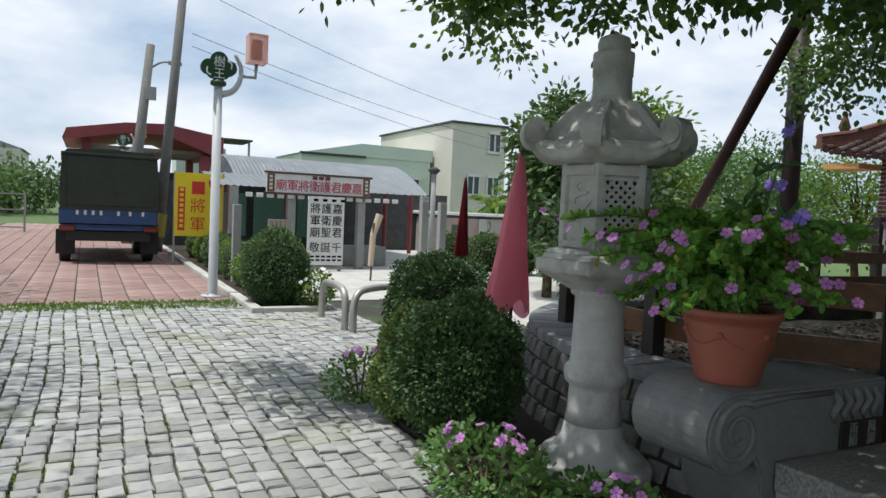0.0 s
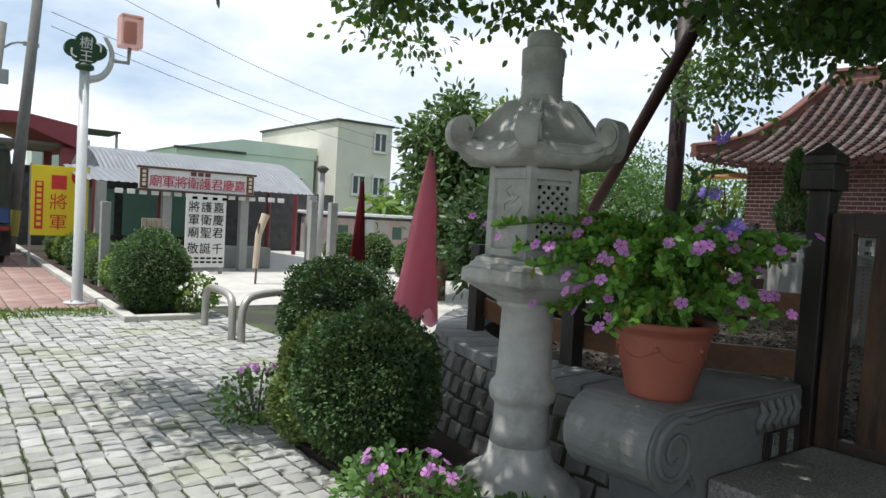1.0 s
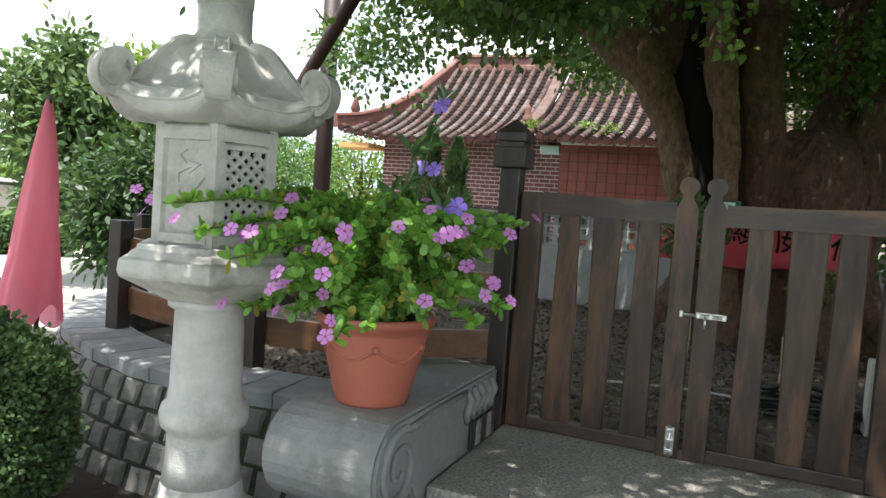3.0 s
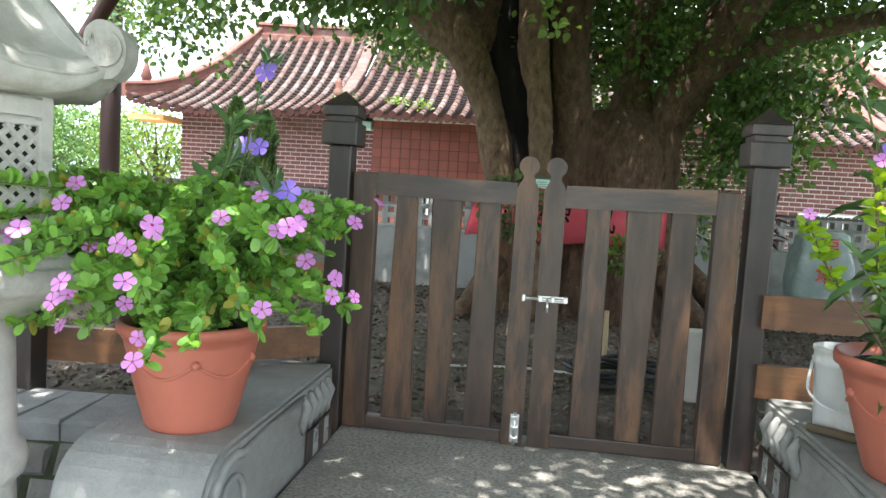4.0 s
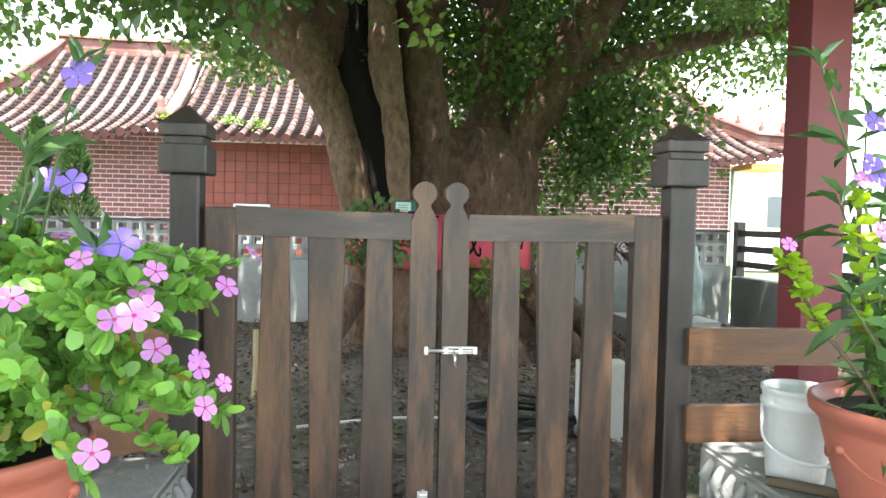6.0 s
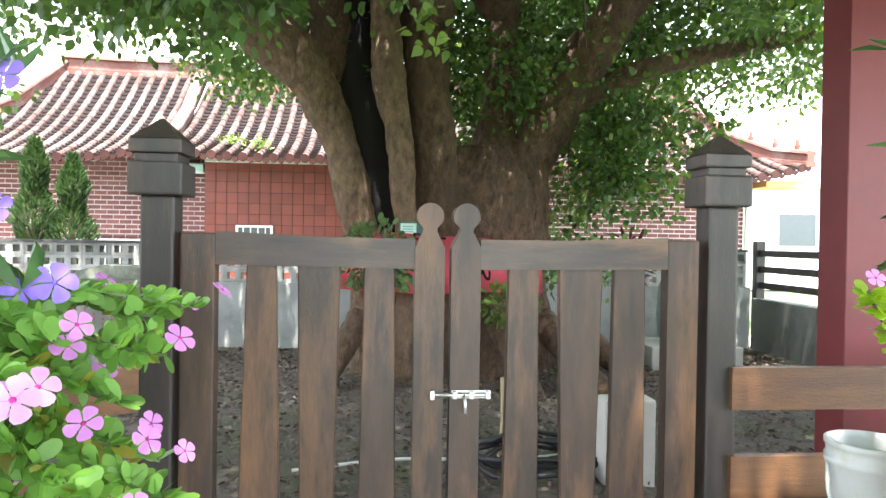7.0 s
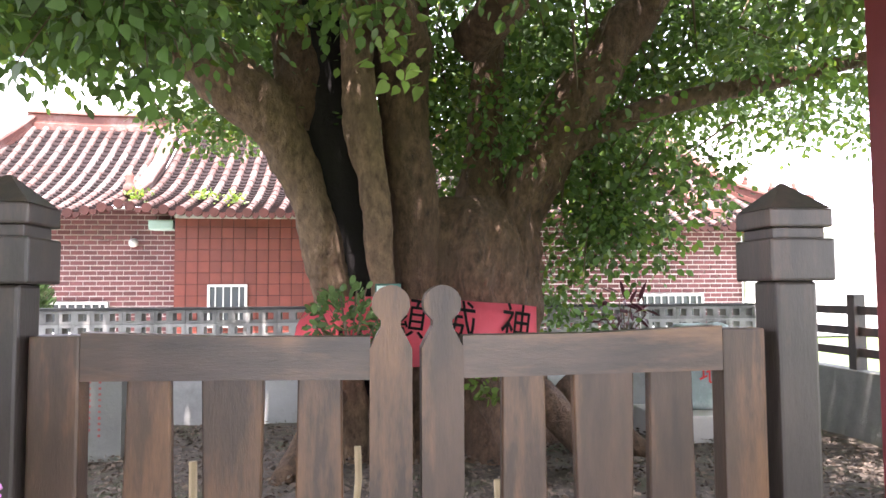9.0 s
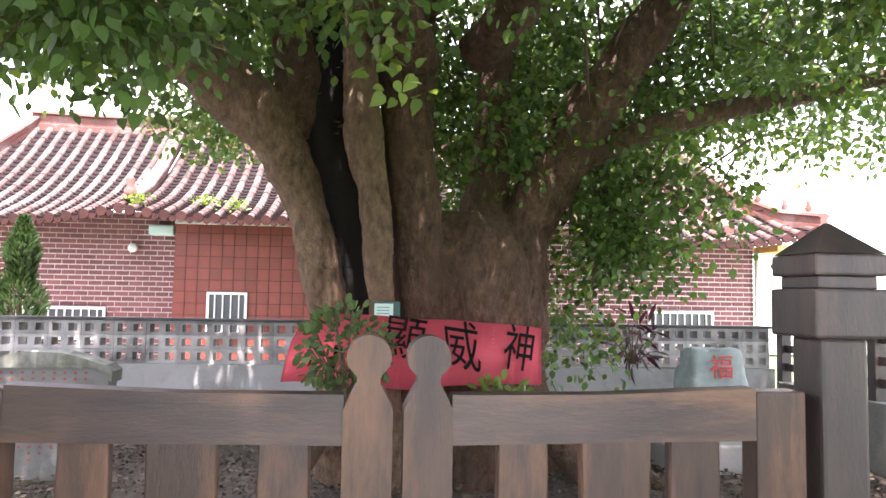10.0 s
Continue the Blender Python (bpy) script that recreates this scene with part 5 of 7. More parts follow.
# ---- stones in the court ----
def boulder(name, loc, size, mat, label, seed):
    b = thing(name, loc, label, "stone")
    bm = bmesh.new()
    bmesh.ops.create_icosphere(bm, subdivisions=4, radius=1)
    for v in bm.verts:
        c = v.co
        m = max(abs(c.x), abs(c.y), abs(c.z))
        q = c.lerp(c / m, 0.62)
        k = 1 + 0.12 * noise.noise(c * 1.6 + Vector((seed, 0, 0))) + 0.04 * noise.noise(c * 5)
        taper = 1.0 - 0.12 * q.z
        v.co = Vector((q.x * size[0] * k * taper, q.y * size[1] * k * taper, min((q.z + 1) * size[2] * k, size[2] * (1.93 + 0.03 * c.x))))
    part("boulder", bm, mat, b, smooth=True)
    return b


fs = boulder("inscribed_stone", (1.385, 7.3, 0.46), (0.28, 0.16, 0.38), GREENSTONE, "upright greenish stone with red characters on a plinth", 2)
for ch, z in (("福", 0.58), ("地", 0.32)):
    me = letters(ch, 0.20, REDINK)
    me.transform(pose(0.0, -0.175, z))
    mesh_part("character", me, fs)
plinth = thing("stone_plinth", (1.30, 7.25, 0.2), "low pale concrete plinth under the inscribed stone", "plinth")
part("block", boxes(((-0.42, -0.32, 0), (0.42, 0.32, 0.28)), bevel=0.015), CONCRETE, plinth)
tb = thing("stone_tablet", (-3.60, 7.0, 0.19), "grey stone tablet with rows of red inscription", "tablet")
pts = [(-0.42, 0), (0.42, 0), (0.42, 0.78), (0.34, 0.85), (0.12, 0.92), (-0.15, 0.93), (-0.34, 0.87), (-0.42, 0.84)]
part("slab", extrude_outline(bmesh.new(), pts, 0.16, Matrix.Translation((0, -0.08, 0))), TABLET, tb)
part("moss_cap", extrude_outline(bmesh.new(), [(-0.44, 0.84), (0.34, 0.84), (0.40, 0.80), (0.445, 0.74), (0.45, 0.82), (0.40, 0.865), (0.30, 0.895), (0.12, 0.945), (-0.15, 0.955), (-0.36, 0.90)], 0.20, Matrix.Translation((0, -0.10, 0))), material("mossy_stone_cap", (0.19, 0.20, 0.15), (0.10, 0.11, 0.08), 0.9, 0, 5, 0.4, 40, spots=(0.26, 0.27, 0.24), spot_scale=2.5), tb, "weathered rounded cap")
bm = bmesh.new()
rnd = random.Random(3)
for c in range(9):
    z = 0.815
    while z > 0.12 + 0.2 * rnd.random():
        h = rnd.uniform(0.012, 0.02)
        box(bm, (-0.30 + c * 0.07, -0.084, z - h), (-0.282 + c * 0.07, -0.0805, z))
        z -= 0.042
tagged(part("inscription", bm, plain("faded_red_paint", (0.30, 0.07, 0.06), 0.8), tb, "small faded red inscription"), "", "", "", "stuff")


# ---- temple behind ----
temple = thing("temple_hall", (-1.4, 13.5, 0.2), "low red-brick temple hall with a weathered tiled hip roof", "temple")
to = Vector((1.4, -13.5, -0.2))
WY = 12.6
part("wall", boxes(((-8.0, WY + 0.02, 0.0), (-4.24, WY + 0.4, 2.75)), ((1.0, WY + 0.02, 0.0), (4.75, WY + 0.4, 2.75)), ((-8.0, WY + 0.4, 0), (4.75, WY + 4.5, 2.7))), MORTAR, temple, "mortar behind the facing bricks")
temple_wall = temple.children[0]
temple_wall.data.transform(Matrix.Translation(to))
bm = boxes(((-4.26, WY - 0.35, 0.0), (-1.2, WY + 0.4, 2.72)))
bmesh.ops.transform(bm, matrix=Matrix.Translation(to), verts=bm.verts[:])
part("tiled_bay", bm, TILEJOINT, temple, "projecting bay faced in glazed red tile")


def brick_field(x0, x1, z0, z1, y):
    """Facing bricks as real pieces joined in one mesh, proud of the mortar."""
    bm_v, bm_f = [], []
    row, z = 0, z0
    while z < z1:
        x = x0 - (0.096 if row % 2 else 0)
        while x < x1:
            a, b = max(x, x0), min(x + 0.178, x1)
            if b - a > 0.02:
                n = len(bm_v)
                d = 0.010 + 0.004 * random.random()
                for yy in (y, y - d):
                    bm_v += [(a, yy, z), (b, yy, z), (b, yy, z + 0.059), (a, yy, z + 0.059)]
                bm_f += [(n + 4, n + 5, n + 6, n + 7), (n, n + 1, n + 5, n + 4), (n + 1, n + 2, n + 6, n + 5), (n + 2, n + 3, n + 7, n + 6), (n + 3, n, n + 4, n + 7)]
            x += 0.194
        row += 1
        z += 0.077
    return bm_v, bm_f


def raw(name, verts, faces, mat, parent, label="", kind=""):
    me = bpy.data.meshes.new(name)
    me.from_pydata([tuple(v) for v in verts], [], faces)
    me.materials.append(mat)
    ob = mesh_part(name, me, parent, label)
    return tagged(ob, "", "", "", kind)


v1, f1 = brick_field(-8.0, -4.27, 0.5, 2.72, WY + 0.02)
raw("facing_bricks", [Vector(v) + to for v in v1], f1, BRICK, temple_wall, "dark red facing bricks", "stuff")
v1, f1 = brick_field(1.0, 4.75, 0.5, 2.72, WY + 0.02)
raw("facing_bricks", [Vector(v) + to for v in v1], f1, BRICK, temple_wall, "dark red facing bricks", "stuff")
vt, ft = [], []
z = 0.4
while z < 2.66:
    x = -4.255
    while x < -1.3:
        n = len(vt)
        y0 = WY - 0.35
        for yy in (y0, y0 - 0.008):
            vt += [(x, yy, z), (x + 0.158, yy, z), (x + 0.158, yy, z + 0.158), (x, yy, z + 0.158)]
        ft += [(n + 4, n + 5, n + 6, n + 7), (n, n + 1, n + 5, n + 4), (n + 1, n + 2, n + 6, n + 5), (n + 2, n + 3, n + 7, n + 6), (n + 3, n, n + 4, n + 7)]
        x += 0.170
    z += 0.170
raw("wall_tiles", [Vector(v) + to for v in vt], ft, REDTILE, temple, "glazed red square tiles", "stuff")


def barred_window(x0, x1, z0, z1, y, label, glass=DARKGLASS):
    w = part("window", boxes(((x0 + to.x, y + to.y - 0.015, z0 + to.z), (x1 + to.x, y + to.y, z1 + to.z))), glass, temple, label)
    bm = boxes(((x0, y - 0.05, z0), (x0 + 0.035, y - 0.0, z1)), ((x1 - 0.035, y - 0.05, z0), (x1, y, z1)), ((x0 + 0.035, y - 0.05, z1 - 0.035), (x1 - 0.035, y, z1)), ((x0 + 0.035, y - 0.05, z0), (x1 - 0.035, y, z0 + 0.035)))
    bmesh.ops.transform(bm, matrix=Matrix.Translation(to), verts=bm.verts[:])
    part("frame", bm, WHITE, w)
    k = int((x1 - x0) / 0.11)
    for i in range(1, k):
        x = x0 + (x1 - x0) * i / k
        bm = boxes(((x - 0.008, y - 0.045, z0 + 0.035), (x + 0.008, y - 0.03, z1 - 0.035)))
        bmesh.ops.transform(bm, matrix=Matrix.Translation(to), verts=bm.verts[:])
        part("bar", bm, WHITE, w)


barred_window(-3.77, -3.20, 0.95, 1.58, WY - 0.36, "small barred window with a pale frame")
barred_window(-6.56, -5.3, 0.85, 1.33, WY + 0.005, "low barred window with a white frame")
barred_window(2.97, 4.05, 0.85, 1.40, WY + 0.005, "low barred window with a white frame")


def tiled_roof(x0, x1, y0, z0, y1, z1, sag, corner_lift, name, label, hip_left=0.0, hip_right=0.0):
    """A roof slope from the eave (y0, z0) up to (y1, z1): pan sheet, rows of half-round cover tiles, drip ends."""
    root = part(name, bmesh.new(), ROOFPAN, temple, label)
    def at(x, u):
        lift = corner_lift * ((max(0, (x0 + 1.6 - x) / 1.6) ** 2) + (max(0, (x - x1 + 1.6) / 1.6) ** 2)) * (1 - u)
        return Vector((x, y0 + (y1 - y0) * u, z0 + (z1 - z0) * u - sag * math.sin(math.pi * u) + lift)) + to
    def span(x):
        # how far up the slope a row runs before it meets a hip
        u = 1.0
        if hip_left and x < x0 + hip_left:
            u = min(u, (x - x0) / hip_left)
        if hip_right and x > x1 - hip_right:
            u = min(u, (x1 - x) / hip_right)
        return u
    bm = bmesh.new()
    nxs, nu = int((x1 - x0) / 0.115), 14
    grid = {}
    for i in range(nxs + 1):
        x = x0 + (x1 - x0) * i / nxs
        for j in range(nu + 1):
            grid[i, j] = bm.verts.new(at(x, span(x) * j / nu) + Vector((0, 0, -0.012 if i % 2 else 0.0)))
    for i in range(nxs):
        for j in range(nu):
            bm.faces.new((grid[i, j], grid[i + 1, j], grid[i + 1, j + 1], grid[i, j + 1]))
    bmesh.ops.solidify(bm, geom=bm.faces[:], thickness=0.06)
    bm.to_mesh(root.data)
    bm.free()
    verts, faces = [], []
    dverts, dfaces = [], []
    pverts, pfaces = [], []
    x = x0 + 0.11
    while x < x1 - 0.05:
        top = span(x)
        L = (at(x, top) - at(x, 0)).length
        k = max(1, int(L / 0.22))
        for t in range(k):
            a, b = at(x, top * t / k), at(x, top * (t + 1) / k)
            r0, r1 = 0.062 + 0.003 * random.random(), 0.054
            jit = Vector((random.uniform(-0.004, 0.004), 0, 0))
            n = len(verts)
            for c, r in ((a, r0), (b + (a - b) * -0.03, r1)):
                for s in range(6):
                    ang = math.pi * s / 5
                    verts.append(c + jit + Vector((r * math.cos(ang), -0.3 * r * math.sin(ang), 0.95 * r * math.sin(ang) + 0.006)))
            for s in range(5):
                faces.append((n + s, n + s + 1, n + 7 + s, n + 6 + s))
            faces.append(tuple(n + s for s in range(5, -1, -1)))
        # stepped pan tiles between the rows
        xm = x + 0.115
        if xm < x1 - 0.03:
            top = span(xm)
            k = max(1, int((at(xm, top) - at(xm, 0)).length / 0.13))
            for t in range(k):
                a, b = at(xm, top * t / k), at(xm, top * (t + 1) / k)
                n = len(pverts)
                for c, lift in ((a, 0.034), (b, 0.008)):
                    pverts.extend([c + Vector((-0.06, 0, lift)), c + Vector((0, 0, lift - 0.012)), c + Vector((0.06, 0, lift))])
                pverts.extend([a + Vector((-0.06, 0, 0.004)), a + Vector((0, 0, -0.006)), a + Vector((0.06, 0, 0.004))])
                pfaces.extend([(n, n + 1, n + 4, n + 3), (n + 1, n + 2, n + 5, n + 4), (n + 6, n + 7, n + 1, n), (n + 7, n + 8, n + 2, n + 1)])
        # round drip end
        n = len(dverts)
        c = at(x, 0) + Vector((0, -0.03, -0.004))
        for yy in (0, 0.05):
            for s in range(12):
                ang = 2 * math.pi * s / 12
                dverts.append(c + Vector((0.07 * math.cos(ang), yy, 0.07 * math.sin(ang))))
        dfaces.append(tuple(n + s for s in range(12)))
        for s in range(12):
            dfaces.append((n + s, n + 12 + s, n + 12 + (s + 1) % 12, n + (s + 1) % 12))
        # hanging drip between the rows
        n = len(dverts)
        c = at(min(x + 0.115, x1), 0) + Vector((0, -0.025, -0.03))
        for yy in (0, 0.03):
            dverts += [c + Vector((dx, yy, dz)) for dx, dz in ((-0.055, 0.02), (0.055, 0.02), (0.04, -0.04), (0, -0.065), (-0.04, -0.04))]
        dfaces += [(n, n + 4, n + 3, n + 2, n + 1)] + [(n + s, n + (s + 1) % 5, n + 5 + (s + 1) % 5, n + 5 + s) for s in range(5)]
        x += 0.23
    raw("cover_tiles", verts, faces, ROOFTILE, root, "rows of sun-bleached half-round tiles", "stuff")
    raw("pan_tiles", pverts, pfaces, PANTILE, root, "stepped near-black pan tiles", "stuff")
    raw("drip_tiles", dverts, dfaces, GREYTILE, root, "dark glazed eave ends", "stuff")
    return at


slope_l = tiled_roof(-8.75, -4.85, 11.95, 2.55, 15.0, 4.55, 0.28, 0.22, "roof_slope", "weathered red tiled slope over the side room", hip_left=1.2)
slope_m = tiled_roof(-4.85, 0.6, 11.75, 2.60, 14.8, 4.30, 0.26, 0.10, "roof_slope", "greyish tiled slope over the bay")
slope_r = tiled_roof(0.9, 5.5, 11.95, 2.45, 15.0, 4.45, 0.28, 0.26, "roof_slope", "weathered red tiled slope over the far room", hip_right=1.0)


def ridge(pts, w, h, label):
    bm = bmesh.new()
    rows = []
    q = [Vector(p) + to for p in pts]
    for i, p in enumerate(q):
        d = (q[min(i + 1, len(q) - 1)] - q[max(i - 1, 0)]).normalized()
        n = d.cross(Vector((0, 0, 1))).normalized()
        rows.append([bm.verts.new(p + n * s * w + Vector((0, 0, z * h))) for s, z in ((-0.5, -0.15), (0.5, -0.15), (0.5, 0.2), (0.38, 0.24), (0.38, 0.7), (0.56, 0.76), (0.5, 0.92), (0.2, 1.0), (-0.2, 1.0), (-0.5, 0.92), (-0.56, 0.76), (-0.38, 0.7), (-0.38, 0.24), (-0.5, 0.2))])
    m = len(rows[0])
    for a, b in zip(rows, rows[1:]):
        for i in range(m):
            j = (i + 1) % m
            bm.faces.new((a[i], a[j], b[j], b[i]))
    bm.faces.new(rows[0][::-1])
    bm.faces.new(rows[-1])
    bmesh.ops.recalc_face_normals(bm, faces=bm.faces[:])
    return part("ridge", bm, RIDGE, temple, label)


def hip_line(at_fn, pts):
    return [at_fn(x, u) - to for x, u in pts]


ridge([(-7.6, 15.0, 4.5), (-6.5, 15.0, 4.46), (-5.4, 15.0, 4.46), (-4.3, 15.0, 4.5)], 0.26, 0.34, "red plastered main ridge")
ridge([(-4.3, 14.8, 4.25), (-1.5, 14.7, 4.15), (0.9, 14.8, 4.25)], 0.26, 0.34, "red plastered middle ridge")
ridge([(0.9, 15.0, 4.4), (2.5, 15.0, 4.36), (4.5, 15.0, 4.4)], 0.26, 0.34, "red plastered ridge")
ridge(hip_line(slope_l, [(-8.8, 0.0), (-8.55, 0.16), (-8.3, 0.37), (-8.0, 0.62), (-7.75, 0.85), (-7.55, 1.0)]), 0.24, 0.24, "red hip ridge that sweeps up at the corner")
ridge(hip_line(slope_l, [(-4.86, 0.08), (-4.90, 0.3), (-4.95, 0.6), (-5.0, 0.98)]), 0.2, 0.15, "pale descending ridge").data.materials[0] = ROOFTILE
ridge(hip_line(slope_r, [(5.55, 0.0), (5.3, 0.2), (5.0, 0.5), (4.7, 0.8), (4.5, 1.0)]), 0.24, 0.24, "red hip ridge with figures")
ridge(hip_line(slope_r, [(4.2, 0.12), (4.0, 0.5), (3.9, 1.0)]), 0.22, 0.18, "red descending ridge")
for x, u in ((5.45, 0.08), (5.28, 0.2), (5.1, 0.36)):
    q = slope_r(x, u)
    bm = lathe(bmesh.new(), [(0.05, 0.18), (0.035, 0.24), (0.06, 0.3), (0.03, 0.36), (0.04, 0.40), (0.005, 0.45)], 8)
    bmesh.ops.transform(bm, matrix=Matrix.Translation(q), verts=bm.verts[:])
    part("ridge_ornament", bm, RIDGE, temple, smooth=True)
bm = lathe(bmesh.new(), [(0.09, 0.05), (0.09, 0.2), (0.05, 0.26), (0.07, 0.34), (0.02, 0.42)], 8)
bmesh.ops.transform(bm, matrix=Matrix.Translation(slope_l(-4.9, 0.08)), verts=bm.verts[:])
part("ridge_ornament", bm, RIDGE, temple, smooth=True)
bm = lathe(bmesh.new(), [(0.10, 0.1), (0.08, 0.25), (0.11, 0.3), (0.03, 0.55), (0.005, 0.6)], 8)
bmesh.ops.transform(bm, matrix=Matrix.Translation(slope_l(-8.6, 0.14)), verts=bm.verts[:])
part("ridge_ornament", bm, RIDGE, temple, smooth=True)


# small fittings on the temple front
lampb = part("eave_lamp", boxes(((-4.66, WY - 0.30, 2.40), (-4.30, WY - 0.02, 2.54)), bevel=0.02), plain("pale_green_fitting", (0.42, 0.60, 0.55), 0.5), temple, "pale green lamp box under the eave")
lampb.data.transform(Matrix.Translation(to))
bm = lathe(bmesh.new(), [(0.02, -0.07), (0.06, -0.05), (0.075, 0.0), (0.05, 0.05), (0.01, 0.065)], 14)
bmesh.ops.transform(bm, matrix=Matrix.Translation(Vector((-4.94, WY - 0.06, 2.22)) + to), verts=bm.verts[:])
part("wall_lamp", bm, WHITE, temple, "white dome lamp on the bricks", smooth=True)
bm = tube(bmesh.new(), [Vector((4.78, WY - 0.04, 0.4)) + to, Vector((4.78, WY - 0.04, 2.4)) + to], 0.035, 8)
part("downpipe", bm, plain("pale_pipe", (0.55, 0.62, 0.50), 0.5), temple, smooth=True)
for x0, x1 in ((-8.7, -8.02), (4.8, 5.45)):
    bm = boxes(((x0, 11.98, 2.36), (x1, 12.7, 2.46)))
    bmesh.ops.transform(bm, matrix=Matrix.Translation(to), verts=bm.verts[:])
    part("eave_soffit", bm, plain("orange_soffit", (0.62, 0.32, 0.12), 0.7), temple, "orange painted eave board")
bm = boxes(((-4.26, WY - 0.40, 2.56), (-1.2, WY - 0.33, 2.64)), bevel=0.01)
bmesh.ops.transform(bm, matrix=Matrix.Translation(to), verts=bm.verts[:])
part("eave_beam", bm, PLASTER, temple, "pale grey eave beam over the bay")
for i, (x, u) in enumerate(((-4.7, 0.10), (-3.9, 0.22), (-3.4, 0.15))):
    q = slope_m(x, u)
    rr = np.random.default_rng(200 + i)
    n = 60
    pp = np.array(q) + rr.normal(size=(n, 3)) * np.array((0.09, 0.06, 0.05)) + np.array((0, 0, 0.1))
    ob = tagged(new("roof_weed", leaf_mesh("roof_weed", pp - np.array(q), rr.normal(size=(n, 3)) + np.array((0, 0, 0.6)), rr.uniform(0.05, 0.11, n), LEAF_LIGHT, LEAF_SHAPE, rr)), "small green weed growing between roof tiles", "weed", "roof weeds", "stuff")
    ob.location = q - to


# ---- clipped bushes and beds by the path ----
def ball_bush(name, loc, radius, leaves, label, seed, size=(0.02, 0.034), mat=None, lump=0.10):
    b = thing(name, loc, label, "bush", "clipped bushes")
    rng = np.random.default_rng(seed)
    d = rng.normal(size=(leaves, 3))
    d /= np.linalg.norm(d, axis=1, keepdims=True)
    k = np.array([1 + lump * noise.noise(Vector(q) * 2.2 + Vector((seed, 0, 0))) + 0.05 * noise.noise(Vector(q) * 7) for q in d])
    p = d * (k * rng.uniform(0.86, 1.02, leaves) * (1 + 0.10 * (rng.random(leaves) < 0.12) * rng.random(leaves)))[:, None]
    p[:, 2] = np.clip(p[:, 2], -0.92, None)
    p = p * np.array(radius) + np.array((0, 0, radius[2] * 0.95))
    mesh_part("foliage", leaf_mesh("foliage", p, d * 0.9 + rng.normal(size=d.shape) * 0.8, rng.uniform(*size, leaves), mat or LEAF_HEDGE, ROUND_SHAPE, rng), b)
    # a solid dark core puts the shade among the leaves into colour
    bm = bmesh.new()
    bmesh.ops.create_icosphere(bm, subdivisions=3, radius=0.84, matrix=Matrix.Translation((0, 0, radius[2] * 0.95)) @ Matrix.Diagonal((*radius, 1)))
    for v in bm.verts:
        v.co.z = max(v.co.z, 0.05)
    part("inner_shade", bm, plain("bush_core_shade", (0.02, 0.03, 0.012), 0.95), b, "dark core painted as the shade inside the bush")
    bm = bmesh.new()
    for i in range(6):
        a = i * 1.05
        tube(bm, [(0.05 * math.cos(a), 0.05 * math.sin(a), -0.02), (0.2 * math.cos(a) * radius[0] / 0.4, 0.2 * math.sin(a) * radius[1] / 0.4, 0.2)], 0.015, 5)
    tagged(part("stem_mass", bm, TWIG, b), "", "", "", "stuff")
    return b


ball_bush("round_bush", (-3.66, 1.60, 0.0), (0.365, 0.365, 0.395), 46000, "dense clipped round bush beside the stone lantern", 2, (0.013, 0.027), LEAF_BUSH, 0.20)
# added lobe in paler leaf colour for the bush's sunlit side
ball_bush("round_bush", (-3.96, 1.50, 0.0), (0.25, 0.26, 0.345), 24000, "lobe of the round bush, coloured pale as its sunlit side", 6, (0.014, 0.030), LEAF_SUNLIT, 0.24)
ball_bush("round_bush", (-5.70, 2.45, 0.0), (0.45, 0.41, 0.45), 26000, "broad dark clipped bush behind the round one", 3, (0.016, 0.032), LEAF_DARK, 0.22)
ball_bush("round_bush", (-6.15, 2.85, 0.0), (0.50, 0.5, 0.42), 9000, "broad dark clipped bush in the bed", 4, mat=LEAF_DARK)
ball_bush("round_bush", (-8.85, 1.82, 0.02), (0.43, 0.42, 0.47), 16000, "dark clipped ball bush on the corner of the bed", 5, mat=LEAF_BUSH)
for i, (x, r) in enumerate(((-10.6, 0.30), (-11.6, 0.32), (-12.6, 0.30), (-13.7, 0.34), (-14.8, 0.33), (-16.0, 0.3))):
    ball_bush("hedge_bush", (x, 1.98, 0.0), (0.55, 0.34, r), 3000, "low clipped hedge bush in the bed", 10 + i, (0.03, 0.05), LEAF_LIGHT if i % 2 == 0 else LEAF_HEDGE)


def flower_patch(loc, radius, leaves, n, seed, label):
    return shrub("periwinkle", loc, label, radius, int(leaves * 2.0), (0.024, 0.046), LEAF_BED, seed, ROUND_SHAPE, (PINK, PINK_EYE), n, "flowers")


flower_patch((-4.40, 1.31, 0.0), (0.20, 0.27, 0.17), 300, 6, 51, "small pink periwinkle at the edge of the setts")
flower_patch((-2.76, 1.27, 0.0), (0.42, 0.26, 0.16), 640, 14, 52, "pink periwinkle in the bed before the lantern")
flower_patch((-2.2, 1.55, 0.0), (0.42, 0.22, 0.12), 560, 7, 53, "pink periwinkle in the bed before the scroll wall")
shrub("white_flower_bush", (-8.55, 2.22, 0.0), "small bush of white blossom and pale leaves", (0.30, 0.26, 0.24), 700, (0.04, 0.07), LEAF_LIGHT, 54, ROUND_SHAPE, (flower_mesh(PETAL_WHITE, 0.035), eye_mesh(YELLOW, 0.03)), 26)
tagged(structure("flower_bed", boxes(((-4.05, 1.38, -0.2), (-2.0, 2.45, 0.012))), SOIL, "dark soil bed under lantern and bushes"), "", "ground")


